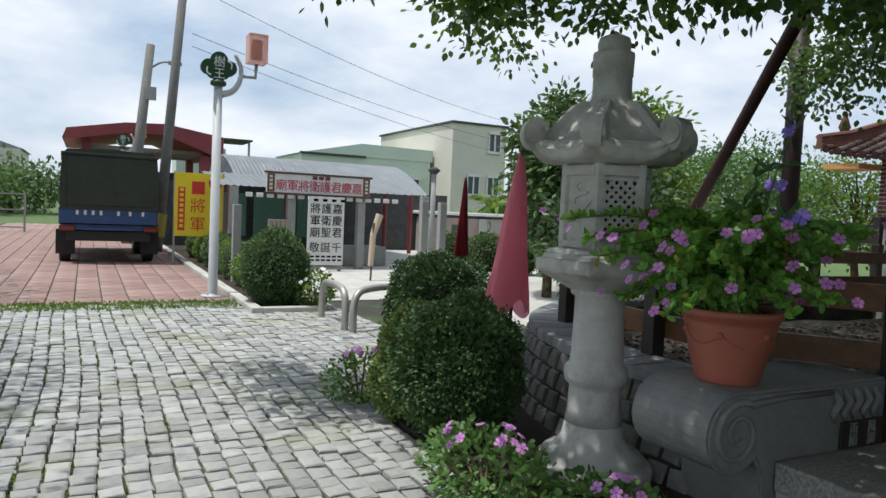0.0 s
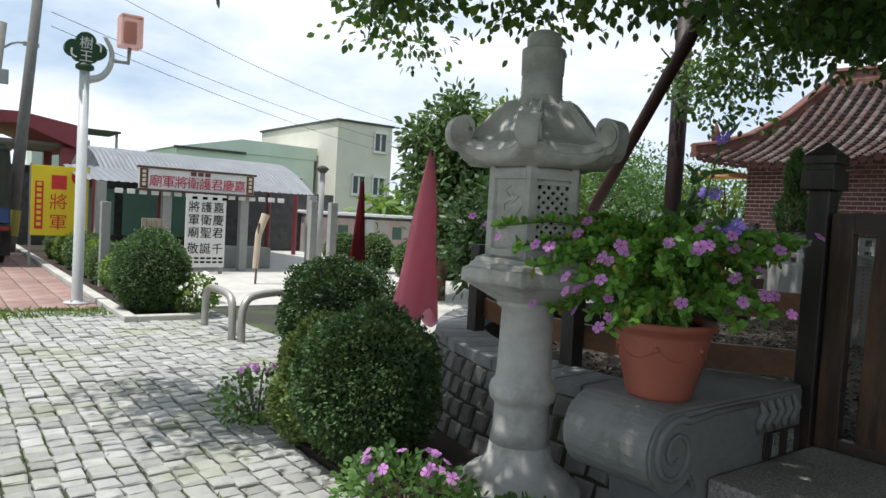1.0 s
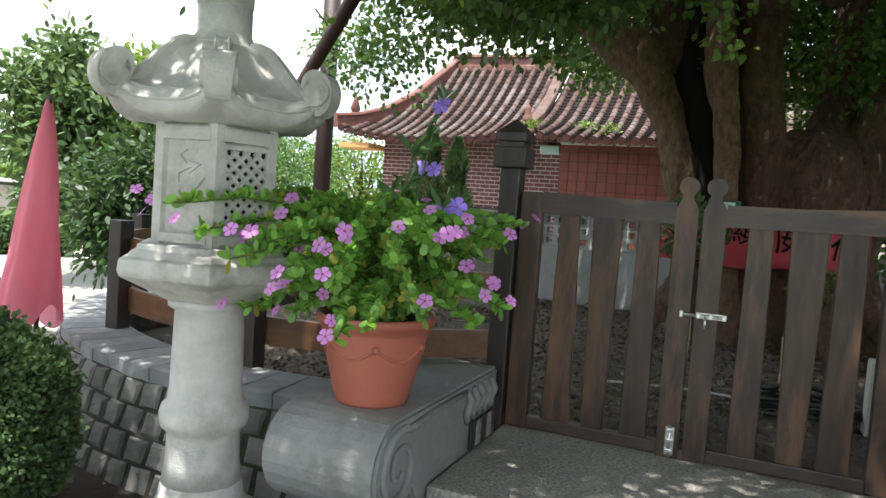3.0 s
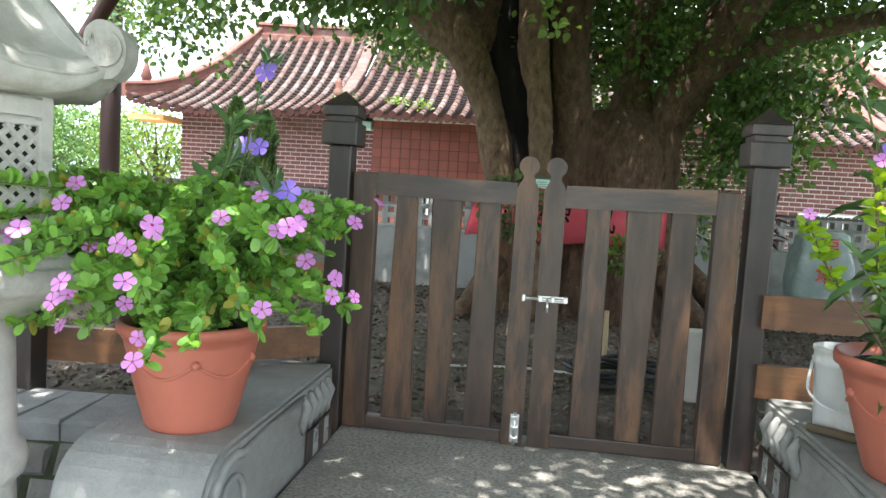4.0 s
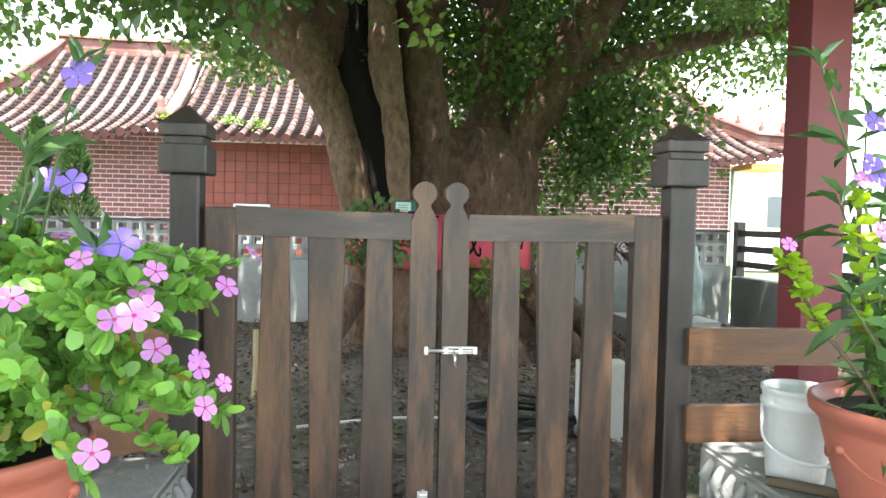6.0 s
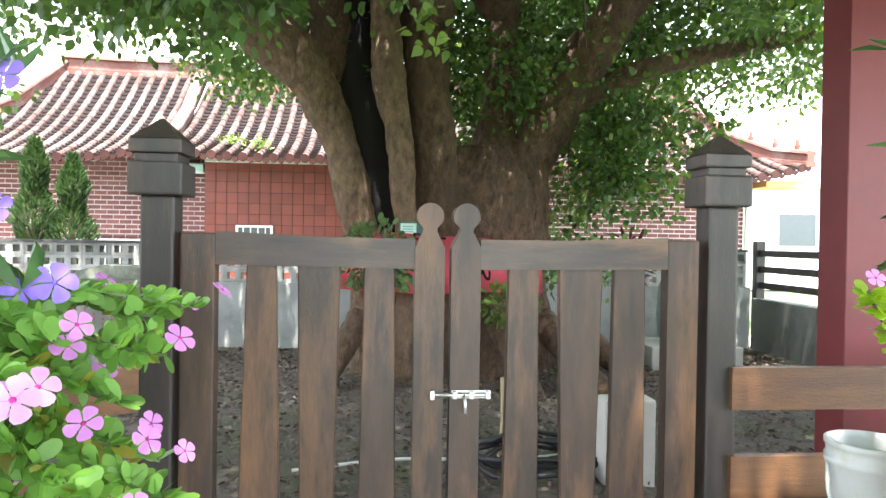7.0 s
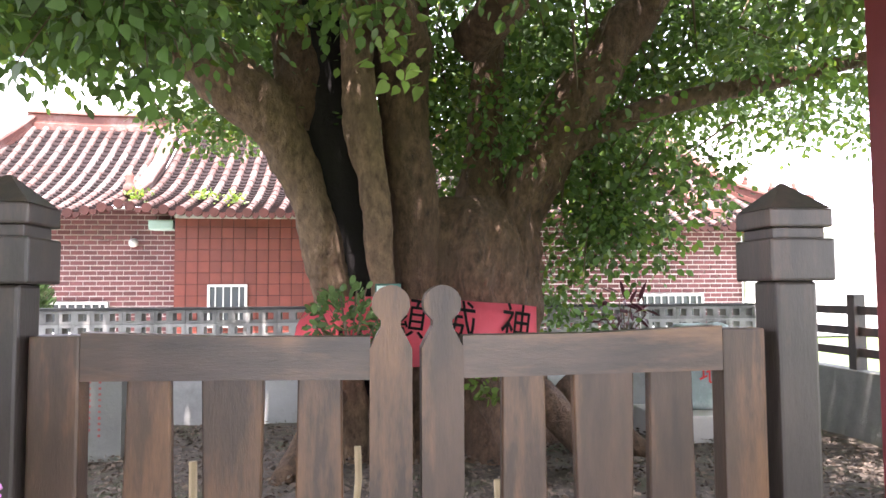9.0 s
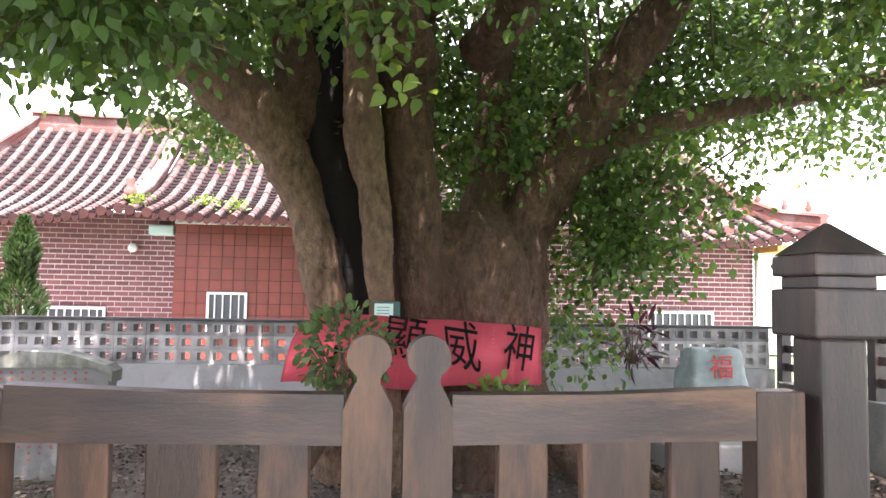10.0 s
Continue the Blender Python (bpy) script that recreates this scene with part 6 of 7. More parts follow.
# ---- hoops ----
def hoop(a, b, label):
    h = thing("hoop_barrier", (*a, 0), label, "barrier", "hoop barriers")
    d = Vector((b[0] - a[0], b[1] - a[1], 0))
    pts = [(0, 0, -0.02), (0, 0, 0.25), tuple(d * 0.08 + Vector((0, 0, 0.38))), tuple(d * 0.28 + Vector((0, 0, 0.42))), tuple(d * 0.72 + Vector((0, 0, 0.42))), tuple(d * 0.92 + Vector((0, 0, 0.38))), tuple(d + Vector((0, 0, 0.25))), tuple(d + Vector((0, 0, -0.02)))]
    part("tube", tube(bmesh.new(), spline(pts, 40), 0.038, 12), plain("weathered_steel", (0.42, 0.40, 0.37), 0.45, 0.5), h, smooth=True)


hoop((-7.0, 2.10), (-7.85, 2.12), "grey steel hoop barrier at the edge of the setts")
hoop((-6.86, 2.14), (-7.25, 2.80), "grey steel hoop barrier at the edge of the setts")


# ---- street lamp with the emblem ----
LAMPGREY = material("grey_white_lamp_paint", (0.56, 0.57, 0.57), (0.46, 0.47, 0.47), 0.5, 0, 4, 0.05, 30)


def emblem_lamp(loc, h, label, rz=0.0):
    s = thing("street_lamp", loc, label, "street lamp", "emblem lamps", rz)
    part("pole", lathe(bmesh.new(), [(0.15, 0), (0.15, 0.02), (0.065, 0.03), (0.062, 0.05), (0.055, h)], 16), LAMPGREY, s, smooth=True)
    bm = bmesh.new()
    for k in range(4):
        a = radians(90 * k + 45)
        tube(bm, [(0.10 * math.cos(a), 0.10 * math.sin(a), 0.02), (0.10 * math.cos(a), 0.10 * math.sin(a), 0.05)], 0.014, 6)
    part("base_bolts", bm, STEEL, s)
    green = plain("dark_green_emblem", (0.016, 0.06, 0.022), 0.5)
    bm = bmesh.new()
    for y, z, r in ((-0.13, 0.22, 0.095), (0.13, 0.22, 0.095), (0, 0.31, 0.11), (0, 0.17, 0.09), (-0.07, 0.15, 0.07), (0.07, 0.15, 0.07)):
        bmesh.ops.create_cone(bm, cap_ends=True, segments=20, radius1=r, radius2=r, depth=0.10 + 0.002 * z * 10, matrix=Matrix.Translation((0, y, h + z)) @ Matrix.Rotation(radians(90), 4, "Y"))
    part("leaf_emblem", bm, green, s, "dark green tree-shaped emblem")
    for ch, z, size in (("樹", 0.28, 0.15), ("王", 0.13, 0.15)):
        me = letters(ch, size, WHITE)
        me.transform(pose(0.066, 0, h + z, 0, 0, 90))
        mesh_part("character", me, s, "white cut-out character")
    for y, z, turn in ((0.13, 0.26, 1), (-0.13, 0.16, -1)):
        part("highlight_stroke", tube(bmesh.new(), spline([(0.064, y - 0.03 * turn, h + z + 0.05 * turn), (0.064, y + 0.02 * turn, h + z + 0.02 * turn), (0.064, y + 0.02 * turn, h + z - 0.05 * turn)], 8), 0.011, 6), WHITE, s, "white curved stroke")
    part("collar", lathe(bmesh.new(), [(0.06, h - 0.02), (0.10, h), (0.10, h + 0.04), (0.05, h + 0.08)], 14), green, s, smooth=True)
    bm = tube(bmesh.new(), spline([(0, 0.04, h - 0.12), (0, 0.18, h - 0.06), (0, 0.27, h + 0.08), (0, 0.28, h + 0.26), (0, 0.20, h + 0.42)], 24), [0.045 - 0.0009 * i for i in range(24)], 8)
    part("curved_arm", bm, LAMPGREY, s, "grey-white crescent arm", smooth=True)
    part("bracket", tube(bmesh.new(), [(0, 0.27, h + 0.15), (0, 0.47, h + 0.15), (0, 0.48, h + 0.33)], 0.025, 8), plain("grey_bracket", (0.35, 0.36, 0.37), 0.5), s, smooth=True)
    core = lathe(bmesh.new(), [(0.07, 0.06), (0.075, 0.08), (0.075, 0.30), (0.06, 0.31)], 14)
    bmesh.ops.transform(core, matrix=Matrix.Translation((0, 0.48, h + 0.33)), verts=core.verts[:])
    part("lamp_core", core, plain("orange_lamp_core", (0.52, 0.20, 0.11), 0.5), s, "orange inner lamp", smooth=True)
    bm = boxes(((-0.125, 0.355, h + 0.33), (0.125, 0.605, h + 0.71)), bevel=0.02)
    shade = material("peach_lamp_shade", (0.82, 0.52, 0.44), (0.76, 0.44, 0.36), 0.25, 0, 3, 0)
    shade.node_tree.nodes["Principled BSDF"].inputs["Transmission Weight"].default_value = 0.65
    shade.node_tree.nodes["Principled BSDF"].inputs["IOR"].default_value = 1.05
    part("lantern_shade", bm, shade, s, "faded peach translucent shade")
    return s


emblem_lamp((-9.74, 1.22, 0), 2.76, "white street lamp with a dark green emblem and orange shade")
emblem_lamp((-22.0, 0.62, 0), 2.62, "distant white street lamp with a green emblem beyond the truck", 0)


# ---- truck ----
def truck(x, y):
    t = thing("truck", (x, y, 0), "small blue truck with a dark green canvas cover, seen from behind", "truck", "", 1.5)
    w = 0.81
    part("bed_frame", boxes(((-3.0, -w + 0.1, 0.42), (-0.05, w - 0.1, 0.60)), bevel=0.01), BLACK, t)
    part("tailgate", boxes(((-0.05, -w, 0.74), (0.0, w, 1.03)), bevel=0.012), TRUCKBLUE, t, "blue steel tailgate")
    for s in (-1, 1):
        part("side_board", boxes(((-2.9, s * w - 0.025, 0.72), (-0.06, s * w + 0.025, 1.03)), bevel=0.01), TRUCKBLUE, t)
    part("bed_floor", boxes(((-2.9, -w + 0.03, 0.62), (-0.06, w - 0.03, 0.72))), TRUCKBLUE, t)
    bm = bmesh.new()
    rows = []
    for xx in np.linspace(-2.95, 0.02, 9):
        sag = 0.02 * math.sin(xx * 4)
        pts = [(-w - 0.01, 1.0), (-w - 0.02, 1.5 + sag), (-w + 0.02, 2.00), (-w + 0.10, 2.08 + sag), (0, 2.11), (w - 0.10, 2.08 + sag), (w - 0.02, 2.00), (w + 0.02, 1.5 + sag), (w + 0.01, 1.0)]
        rows.append([bm.verts.new((xx, a, b)) for a, b in pts])
    for a, b in zip(rows, rows[1:]):
        for i in range(8):
            bm.faces.new((a[i], a[i + 1], b[i + 1], b[i]))
    bm.faces.new(rows[-1])
    bm.faces.new(rows[0][::-1])
    bmesh.ops.recalc_face_normals(bm, faces=bm.faces[:])
    can = part("canvas_cover", bm, CANVAS, t, "dark green canvas hood")
    part("back_flap", boxes(((0.022, -w + 0.1, 1.08), (0.034, w - 0.06, 1.96)), bevel=0.006), CANVAS, can)
    part("roof_hem", boxes(((-2.9, -w - 0.005, 1.98), (0.05, w + 0.005, 2.03)), bevel=0.01), CANVAS, can)
    bars([((0.002, y - 0.022, 0.90), (0.006, y + 0.022, 0.98)) for y in (-0.54, -0.41, -0.28, -0.15, 0.14, 0.34, 0.56)], WHITE, t, "marking_bar")
    for s in (-1, 1):
        l = part("tail_lamp", boxes(((-0.04, s * 0.70 - 0.13, 0.60), (0.02, s * 0.70 + 0.13, 0.70)), bevel=0.008), BLACK, t)
        part("lens", boxes(((0.02, s * 0.70 - 0.11, 0.615), (0.026, s * 0.70 + 0.11, 0.685))), REDLAMP, l)
    part("bumper", boxes(((-0.02, -0.42, 0.62), (0.03, 0.42, 0.67)), bevel=0.008), TRUCKBLUE, t)
    for s in (-1, 1):
        for xx in (-0.75, -2.7):
            wl_ = part("wheel", bmesh.new(), BLACK, t)
            bm = lathe(bmesh.new(), [(0.20, -0.1), (0.31, -0.1), (0.335, -0.08), (0.335, 0.08), (0.31, 0.1), (0.20, 0.1)], 28)
            bmesh.ops.transform(bm, matrix=Matrix.Translation((xx, s * 0.72, 0.335)) @ Matrix.Rotation(radians(90), 4, "X"), verts=bm.verts[:])
            bm.to_mesh(wl_.data)
            bm.free()
            bm = lathe(bmesh.new(), [(0.19, -0.105), (0.19, 0.105)], 20)
            bmesh.ops.transform(bm, matrix=Matrix.Translation((xx, s * 0.72, 0.335)) @ Matrix.Rotation(radians(90), 4, "X"), verts=bm.verts[:])
            part("rim", bm, plain("grey_rim", (0.25, 0.25, 0.26), 0.5, 0.5), wl_)
        part("mud_flap", boxes(((-0.36, s * 0.72 - 0.16, 0.16), (-0.34, s * 0.72 + 0.16, 0.62)), bevel=0.004), BLACK, t)
    part("cab", boxes(((-4.5, -0.82, 0.5), (-3.08, 0.82, 1.95)), bevel=0.10), TRUCKBLUE, t, "blue cab")
    part("mirror_arm", tube(bmesh.new(), [(-4.0, -0.82, 1.4), (-3.95, -1.0, 1.5), (-3.95, -1.02, 1.2)], 0.02, 6), BLACK, t)
    return t


truck(-14.55, 0.12)


# ---- sign shed ----
shed = thing("market_shed", (-14.0, 4.2, 0), "open shed with a grey arched corrugated roof and concrete posts", "shed")
so = Vector((14.0, -4.2, 0))
bm = bmesh.new()
rows = []
for i, x in enumerate(np.linspace(-15.5, -20.5, 24)):
    a = math.pi * i / 23
    rows.append((x, 1.60 + 0.78 * math.sin(a)))
n = 96
grid = [[bm.verts.new(Vector((x, 2.6 + 4.5 * j / n, z + (0.025 if j % 2 else 0.0))) + so) for j in range(n + 1)] for x, z in rows]
for a, b in zip(grid, grid[1:]):
    for j in range(n):
        bm.faces.new((a[j], b[j], b[j + 1], a[j + 1]))
bmesh.ops.solidify(bm, geom=bm.faces[:], thickness=0.03)
part("arched_roof", bm, CORRUGATED, shed, "grey arched corrugated steel roof")
bm = bmesh.new()
n = 60
front = [[bm.verts.new(Vector((x, 1.86 + 4.05 * j / n, z + (0.02 if j % 2 else 0))) + so) for j in range(n + 1)] for x, z in ((-13.75, 1.56), (-15.6, 1.86))]
for j in range(n):
    bm.faces.new((front[0][j], front[0][j + 1], front[1][j + 1], front[1][j]))
bmesh.ops.solidify(bm, geom=bm.faces[:], thickness=0.03)
part("front_awning", bm, CORRUGATED, shed, "pale corrugated awning")
for y in (2.2, 3.3, 4.75, 6.2):
    part("post", boxes(((0.1, y + so.y - 0.08, 0), (0.26, y + so.y + 0.08, 1.555)), bevel=0.01), CONPOST, shed)
for x, y in ((-16.5, 2.6), (-16.5, 3.9), (-16.6, 5.2), (-17.5, 6.8), (-18.5, 8.0)):
    part("red_post", lathe(bmesh.new(), [(0.06, 0), (0.06, 1.8)], 10), REDSTEEL, shed).data.transform(Matrix.Translation(Vector((x, y, 0)) + so))
for y in (2.6, 3.8, 5.0):
    part("rear_panel", boxes(((-5.6, y + so.y, 0.35), (-5.55, y + so.y + 1.0, 1.5)), bevel=0.01), plain("green_net", (0.10, 0.20, 0.15), 0.8), shed)
# dark wall colour carries the shade under the arched roof
part("back_wall", boxes(((-6.3, 1.3 - 4.2, 0), (-6.1, 10.0 - 4.2, 1.75))), CAPGREY, shed, "rear wall coloured dark for the shade inside the shed")
part("bench", boxes(((-1.0, -0.1, 0), (-0.4, 1.4, 0.42)), bevel=0.02), CONPOST, shed)

CRIMSON = plain("crimson_sign_paint", (0.50, 0.015, 0.075), 0.6)
sign = thing("temple_signboard", (-13.69, 3.83, 1.46), "white signboard with red characters along the shed's eave", "sign")
part("board", boxes(((-0.03, -1.05, 0.0), (0.03, 1.05, 0.40)), bevel=0.006), WHITE, sign)
part("frame", boxes(((0.0, -1.09, 0.38), (0.05, 1.09, 0.42)), ((0.0, -1.09, -0.02), (0.05, 1.09, 0.02))), plain("brown_sign_frame", (0.11, 0.06, 0.05), 0.7), sign)
for s in (-1, 1):
    sp = part("side_panel", boxes(((0.031, s * 0.97 - 0.07, 0.03), (0.038, s * 0.97 + 0.07, 0.37))), plain("brown_panel", (0.14, 0.06, 0.03), 0.6), sign)
    bars([((0.039, s * 0.97 - 0.03, 0.07 + 0.075 * k), (0.042, s * 0.97 + 0.03, 0.12 + 0.075 * k)) for k in range(4)], CREAM, sp)
for k, ch in enumerate("廟軍將衛護君慶嘉"):
    me = letters(ch, 0.235, CRIMSON)
    me.transform(pose(0.036, -0.77 + 0.22 * k, 0.15, 0, 0, 90))
    mesh_part("character", me, sign)
for k in range(3):
    part("small_disc", boxes(((0.031, -0.16 + 0.13 * k, 0.30), (0.037, -0.06 + 0.13 * k, 0.37)), bevel=0.003), plain("brown_disc", (0.16, 0.05, 0.04), 0.6), sign)
lanterns = thing("eave_pennants", (-13.70, 3.9, 1.37), "row of small white pennants under the signboard", "pennants")
for k in range(16):
    part("pennant", boxes(((-0.02, -1.5 + 0.2 * k, 0.0), (0.02, -1.37 + 0.2 * k, 0.085)), bevel=0.012), WHITE, lanterns)
board = thing("notice_board", (-13.3, 3.86, 0.09), "tall white board with columns of black brush characters", "sign")
part("board", boxes(((-0.02, -0.36, 0.02), (0.02, 0.36, 1.34)), bevel=0.004), WHITE, board)
for y in (-0.3, 0.3):
    part("leg", boxes(((-0.03, y - 0.03, -0.10), (0.019, y + 0.03, 0.019)), bevel=0.004), CONPOST, board)
for y, text in ((0.22, "嘉慶君千"), (0.0, "護衛聖誕"), (-0.22, "將軍廟敬")):
    for k, ch in enumerate(text):
        me = letters(ch, 0.21, INK)
        me.transform(pose(0.024, y, 1.10 - 0.23 * k - (0.06 if k == 3 else 0), 0, 0, 90))
        mesh_part("character", me, board)
bars([((0.021, -0.30 + 0.11 * k, z), (0.024, -0.22 + 0.11 * k, z + 0.035)) for k in range(6) for z in (0.10, 0.17)] + [((0.021, -0.26 + 0.18 * k, 1.25), (0.024, -0.17 + 0.18 * k, 1.30)) for k in range(4)], INK, board)

yb = thing("yellow_banner", (-14.6, 1.72, 0.0), "bright yellow vinyl banner with red characters on a frame", "banner")
part("sheet", boxes(((-0.01, -0.48, 0.55), (0.01, 0.42, 1.78)), bevel=0.003), YELLOW, yb)
part("frame_post", boxes(((-0.05, -0.50, 0), (-0.011, -0.46, 1.8)), ((-0.05, 0.40, 0), (-0.011, 0.44, 1.8))), CONPOST, yb)
red = part("red_strip", boxes(((0.011, -0.42, 0.66), (0.014, -0.29, 1.50)), bevel=0.001), REDINK, yb)
bars([((0.0145, -0.39, 0.72 + 0.1 * k), (0.017, -0.32, 0.78 + 0.1 * k)) for k in range(8)], YELLOW, red)
for k, ch in enumerate("將軍"):
    me = letters(ch, 0.30, REDINK)
    me.transform(pose(0.013, -0.05, 1.13 - 0.36 * k, 0, 0, 90))
    mesh_part("character", me, yb)
part("text_bar", boxes(((0.011, -0.17, 1.37), (0.014, 0.07, 1.62))), REDINK, yb)
bars([((0.011, 0.24, 0.75 + 0.12 * k), (0.014, 0.33, 0.82 + 0.12 * k)) for k in range(5)], plain("grey_print", (0.3, 0.28, 0.2), 0.7), yb)
bm = lathe(bmesh.new(), [(0.13, 0), (0.13, 0.004)], 20)
bmesh.ops.transform(bm, matrix=Matrix.Translation((0.011, 0.27, 1.60)) @ Matrix.Rotation(radians(90), 4, "Y"), verts=bm.verts[:])
part("red_badge", bm, REDINK, yb)

# concrete posts, stumps and rolled banner on the forecourt
for x, y, h in ((-11.2, 4.95, 1.42), (-10.6, 5.0, 1.40), (-11.2, 1.78, 1.22)):
    cp = thing("concrete_post", (x, y, 0), "slim grey concrete post on the forecourt", "post", "forecourt posts")
    part("post", boxes(((-0.06, -0.06, -0.02), (0.06, 0.06, h)), bevel=0.01), CONPOST, cp)
lp = thing("grey_pole", (-13.0, 6.0, 0), "grey steel pole with a small lamp head", "pole")
part("pole", lathe(bmesh.new(), [(0.06, 0), (0.05, 2.0)], 10), CONPOST, lp, smooth=True)
part("lamp_head", lathe(bmesh.new(), [(0.06, 2.0), (0.13, 2.08), (0.05, 2.14)], 10), CAPGREY, lp, smooth=True)
rb = thing("rolled_banner", (-11.6, 4.15, 0), "leaning pale rolled paper banner on a stake", "banner")
part("roll", tube(bmesh.new(), [(0, 0.0, 0.25), (0, 0.03, 0.8), (0, 0.14, 1.15)], [0.05, 0.055, 0.07], 10), material("faded_paper", (0.62, 0.50, 0.38), (0.5, 0.4, 0.3), 0.8), rb)
part("stake", tube(bmesh.new(), [(0.03, 0.0, -0.02), (0.03, 0.02, 1.0)], 0.02, 6), TWIG, rb)
tp = thing("wooden_trough", (-10.9, 2.35, 0), "weathered upright wooden tub", "tub")
bm = bmesh.new()
for k in range(5):
    box(bm, (-0.02, -0.16 + 0.065 * k, 0.3), (0.02, -0.105 + 0.065 * k, 1.02), 0.004)
part("staves", bm, material("bleached_wood", (0.42, 0.36, 0.28), (0.3, 0.25, 0.2), 0.85, 0, 6), tp)
part("leg", boxes(((-0.05, -0.03, -0.02), (-0.021, 0.03, 0.6))), TWIG, tp)


# ---- furled flags ----
def furled_flag(loc, h, w, mat, label, seed, swing=(0.0, 0.0), low=0.60):
    """A flag wrapped down its pole in long folds; swing: how far its foot hangs aside in plan."""
    f = thing("furled_flag", loc, label, "flag", "flags")
    part("pole", tube(bmesh.new(), [(swing[0] * 0.55, swing[1] * 0.55, -0.02), (0, 0, h)], 0.013, 8), POSTWOOD, f)
    bm = bmesh.new()
    rings = []
    for i in range(33):
        t = i / 32
        z = h - 0.02 - t * (h - low)
        r = 0.016 + w * (t ** 0.85)
        ring = []
        for j in range(64):
            a = 2 * math.pi * j / 64
            fold = 0.16 * math.sin(2 * a + 2.2 * t + seed) + 0.10 * math.sin(5 * a - 2.5 * t + seed) + 0.03 * math.sin(9 * a + 6 * t)
            k = 1 + fold * min(1.0, 1.6 * t)
            hem = 0.055 * math.sin(2 * a + seed) + 0.03 * math.sin(5 * a)
            ring.append(bm.verts.new((swing[0] * t ** 1.2 + r * 0.55 * k * math.cos(a), swing[1] * t ** 1.2 + r * k * math.sin(a), z + hem * t ** 3)))
        rings.append(ring)
    for p, q in zip(rings, rings[1:]):
        for i in range(64):
            j = (i + 1) % 64
            bm.faces.new((p[i], p[j], q[j], q[i]))
    bmesh.ops.solidify(bm, geom=bm.faces[:], thickness=0.004)
    part("cloth", bm, mat, f, smooth=True)
    return f


furled_flag((-4.34, 2.41, 0), 1.71, 0.175, PINKCLOTH, "faded pink flag hanging furled on its leaning pole", 1, (-0.045, -0.04), 0.60)
furled_flag((-7.02, 3.45, 0), 1.64, 0.085, MAROONCLOTH, "dark red flag hanging furled on its leaning pole", 2, (-0.02, -0.02), 0.62)

# ---- far buildings ----
def windowed(parent, face, y, z, w, h, x):
    """A far window on a wall that faces +x."""
    wd = part("window", boxes(((x, y - w / 2, z), (x + 0.05, y + w / 2, z + h))), DARKGLASS, parent)
    part("window_frame", boxes(((x + 0.02, y - w / 2 - 0.08, z - 0.12), (x + 0.12, y + w / 2 + 0.08, z)), ((x + 0.02, y - w / 2 - 0.06, z + h), (x + 0.16, y + w / 2 + 0.06, z + h + 0.12)), ((x + 0.02, y - 0.04, z), (x + 0.08, y + 0.04, z + h)), ((x + 0.02, y - w / 2 - 0.06, z), (x + 0.08, y - w / 2, z + h)), ((x + 0.02, y + w / 2, z), (x + 0.08, y + w / 2 + 0.06, z + h))), WHITE, wd)


house = thing("cream_house", (-33, 18, 0), "cream rendered three-storey house with a flat roof", "house")
part("wall", boxes(((-7.5, -2.2, 0), (2.0, 0.9, 5.65))), CREAM, house)
part("parapet", boxes(((-7.6, -2.3, 5.65), (2.1, 1.0, 5.75))), CAPGREY, house)
for y, z in ((0.2, 4.4), (0.2, 2.2), (-0.95, 2.2)):
    windowed(house, 0, y, z, 0.62, 0.85, 2.0)
green = thing("green_warehouse", (-34, 12.0, 0), "pale green clad warehouse with a shallow roof", "warehouse")
part("wall", boxes(((-4, -3.2, 0), (1.0, 3.6, 3.75))), PALEGREEN, green)
bm = extrude_outline(bmesh.new(), [(-3.3, 3.75), (3.7, 3.75), (3.7, 4.35), (-0.2, 4.4)], 5.2)
bmesh.ops.transform(bm, matrix=Matrix.Translation((1.05, 0, 0)) @ Matrix.Rotation(radians(90), 4, "Z"), verts=bm.verts[:])
part("roof", bm, PALEGREEN, green, "low pitched green roof")
part("eave_trim", boxes(((1.0, -3.3, 3.70), (1.15, 0.0, 3.80))), CAPGREY, green)
windowed(green, 0, 2.6, 2.0, 0.7, 0.8, 1.02)
hall = thing("red_roofed_hall", (-25, 1.6, 0), "open hall with a broad dark red sheet roof", "hall")
bm = extrude_outline(bmesh.new(), [(-2.5, 2.84), (-2.4, 3.12), (-0.9, 3.40), (0.2, 3.46), (1.85, 3.20), (1.85, 2.62), (1.6, 2.60), (0.2, 3.14), (-0.9, 3.10), (-2.2, 2.84)], 5.0)
bmesh.ops.transform(bm, matrix=Matrix.Translation((2.5, 0, 0)) @ Matrix.Rotation(radians(90), 4, "Z"), verts=bm.verts[:])
part("roof", bm, REDROOF, hall)
for y in (-1.9, 1.4):
    for x in (-1.8, 1.9):
        part("column", boxes(((x - 0.12, y - 0.12, 0), (x + 0.12, y + 0.12, 2.85)), bevel=0.01), REDSTEEL, hall)
for k in range(5):
    part("rafter", boxes(((-2.2 + 0.95 * k, -2.1, 2.66), (-2.08 + 0.95 * k, 1.6, 2.76)), bevel=0.01), CONPOST, hall)
part("end_pier", boxes(((1.7, 1.25, 0), (2.3, 1.75, 2.62)), bevel=0.01), REDROOF, hall)
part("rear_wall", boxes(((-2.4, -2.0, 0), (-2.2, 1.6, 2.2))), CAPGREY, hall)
tower = thing("roof_tower", (-30, 4.2, 0), "grey rooftop stair tower with a sheet canopy", "tower")
part("block", boxes(((-1.5, -1.3, 0), (0, 0.6, 3.4))), PALEGREEN, tower)
part("canopy", boxes(((-1.8, -1.0, 3.75), (0.4, 1.6, 3.82))), CAPGREY, tower)
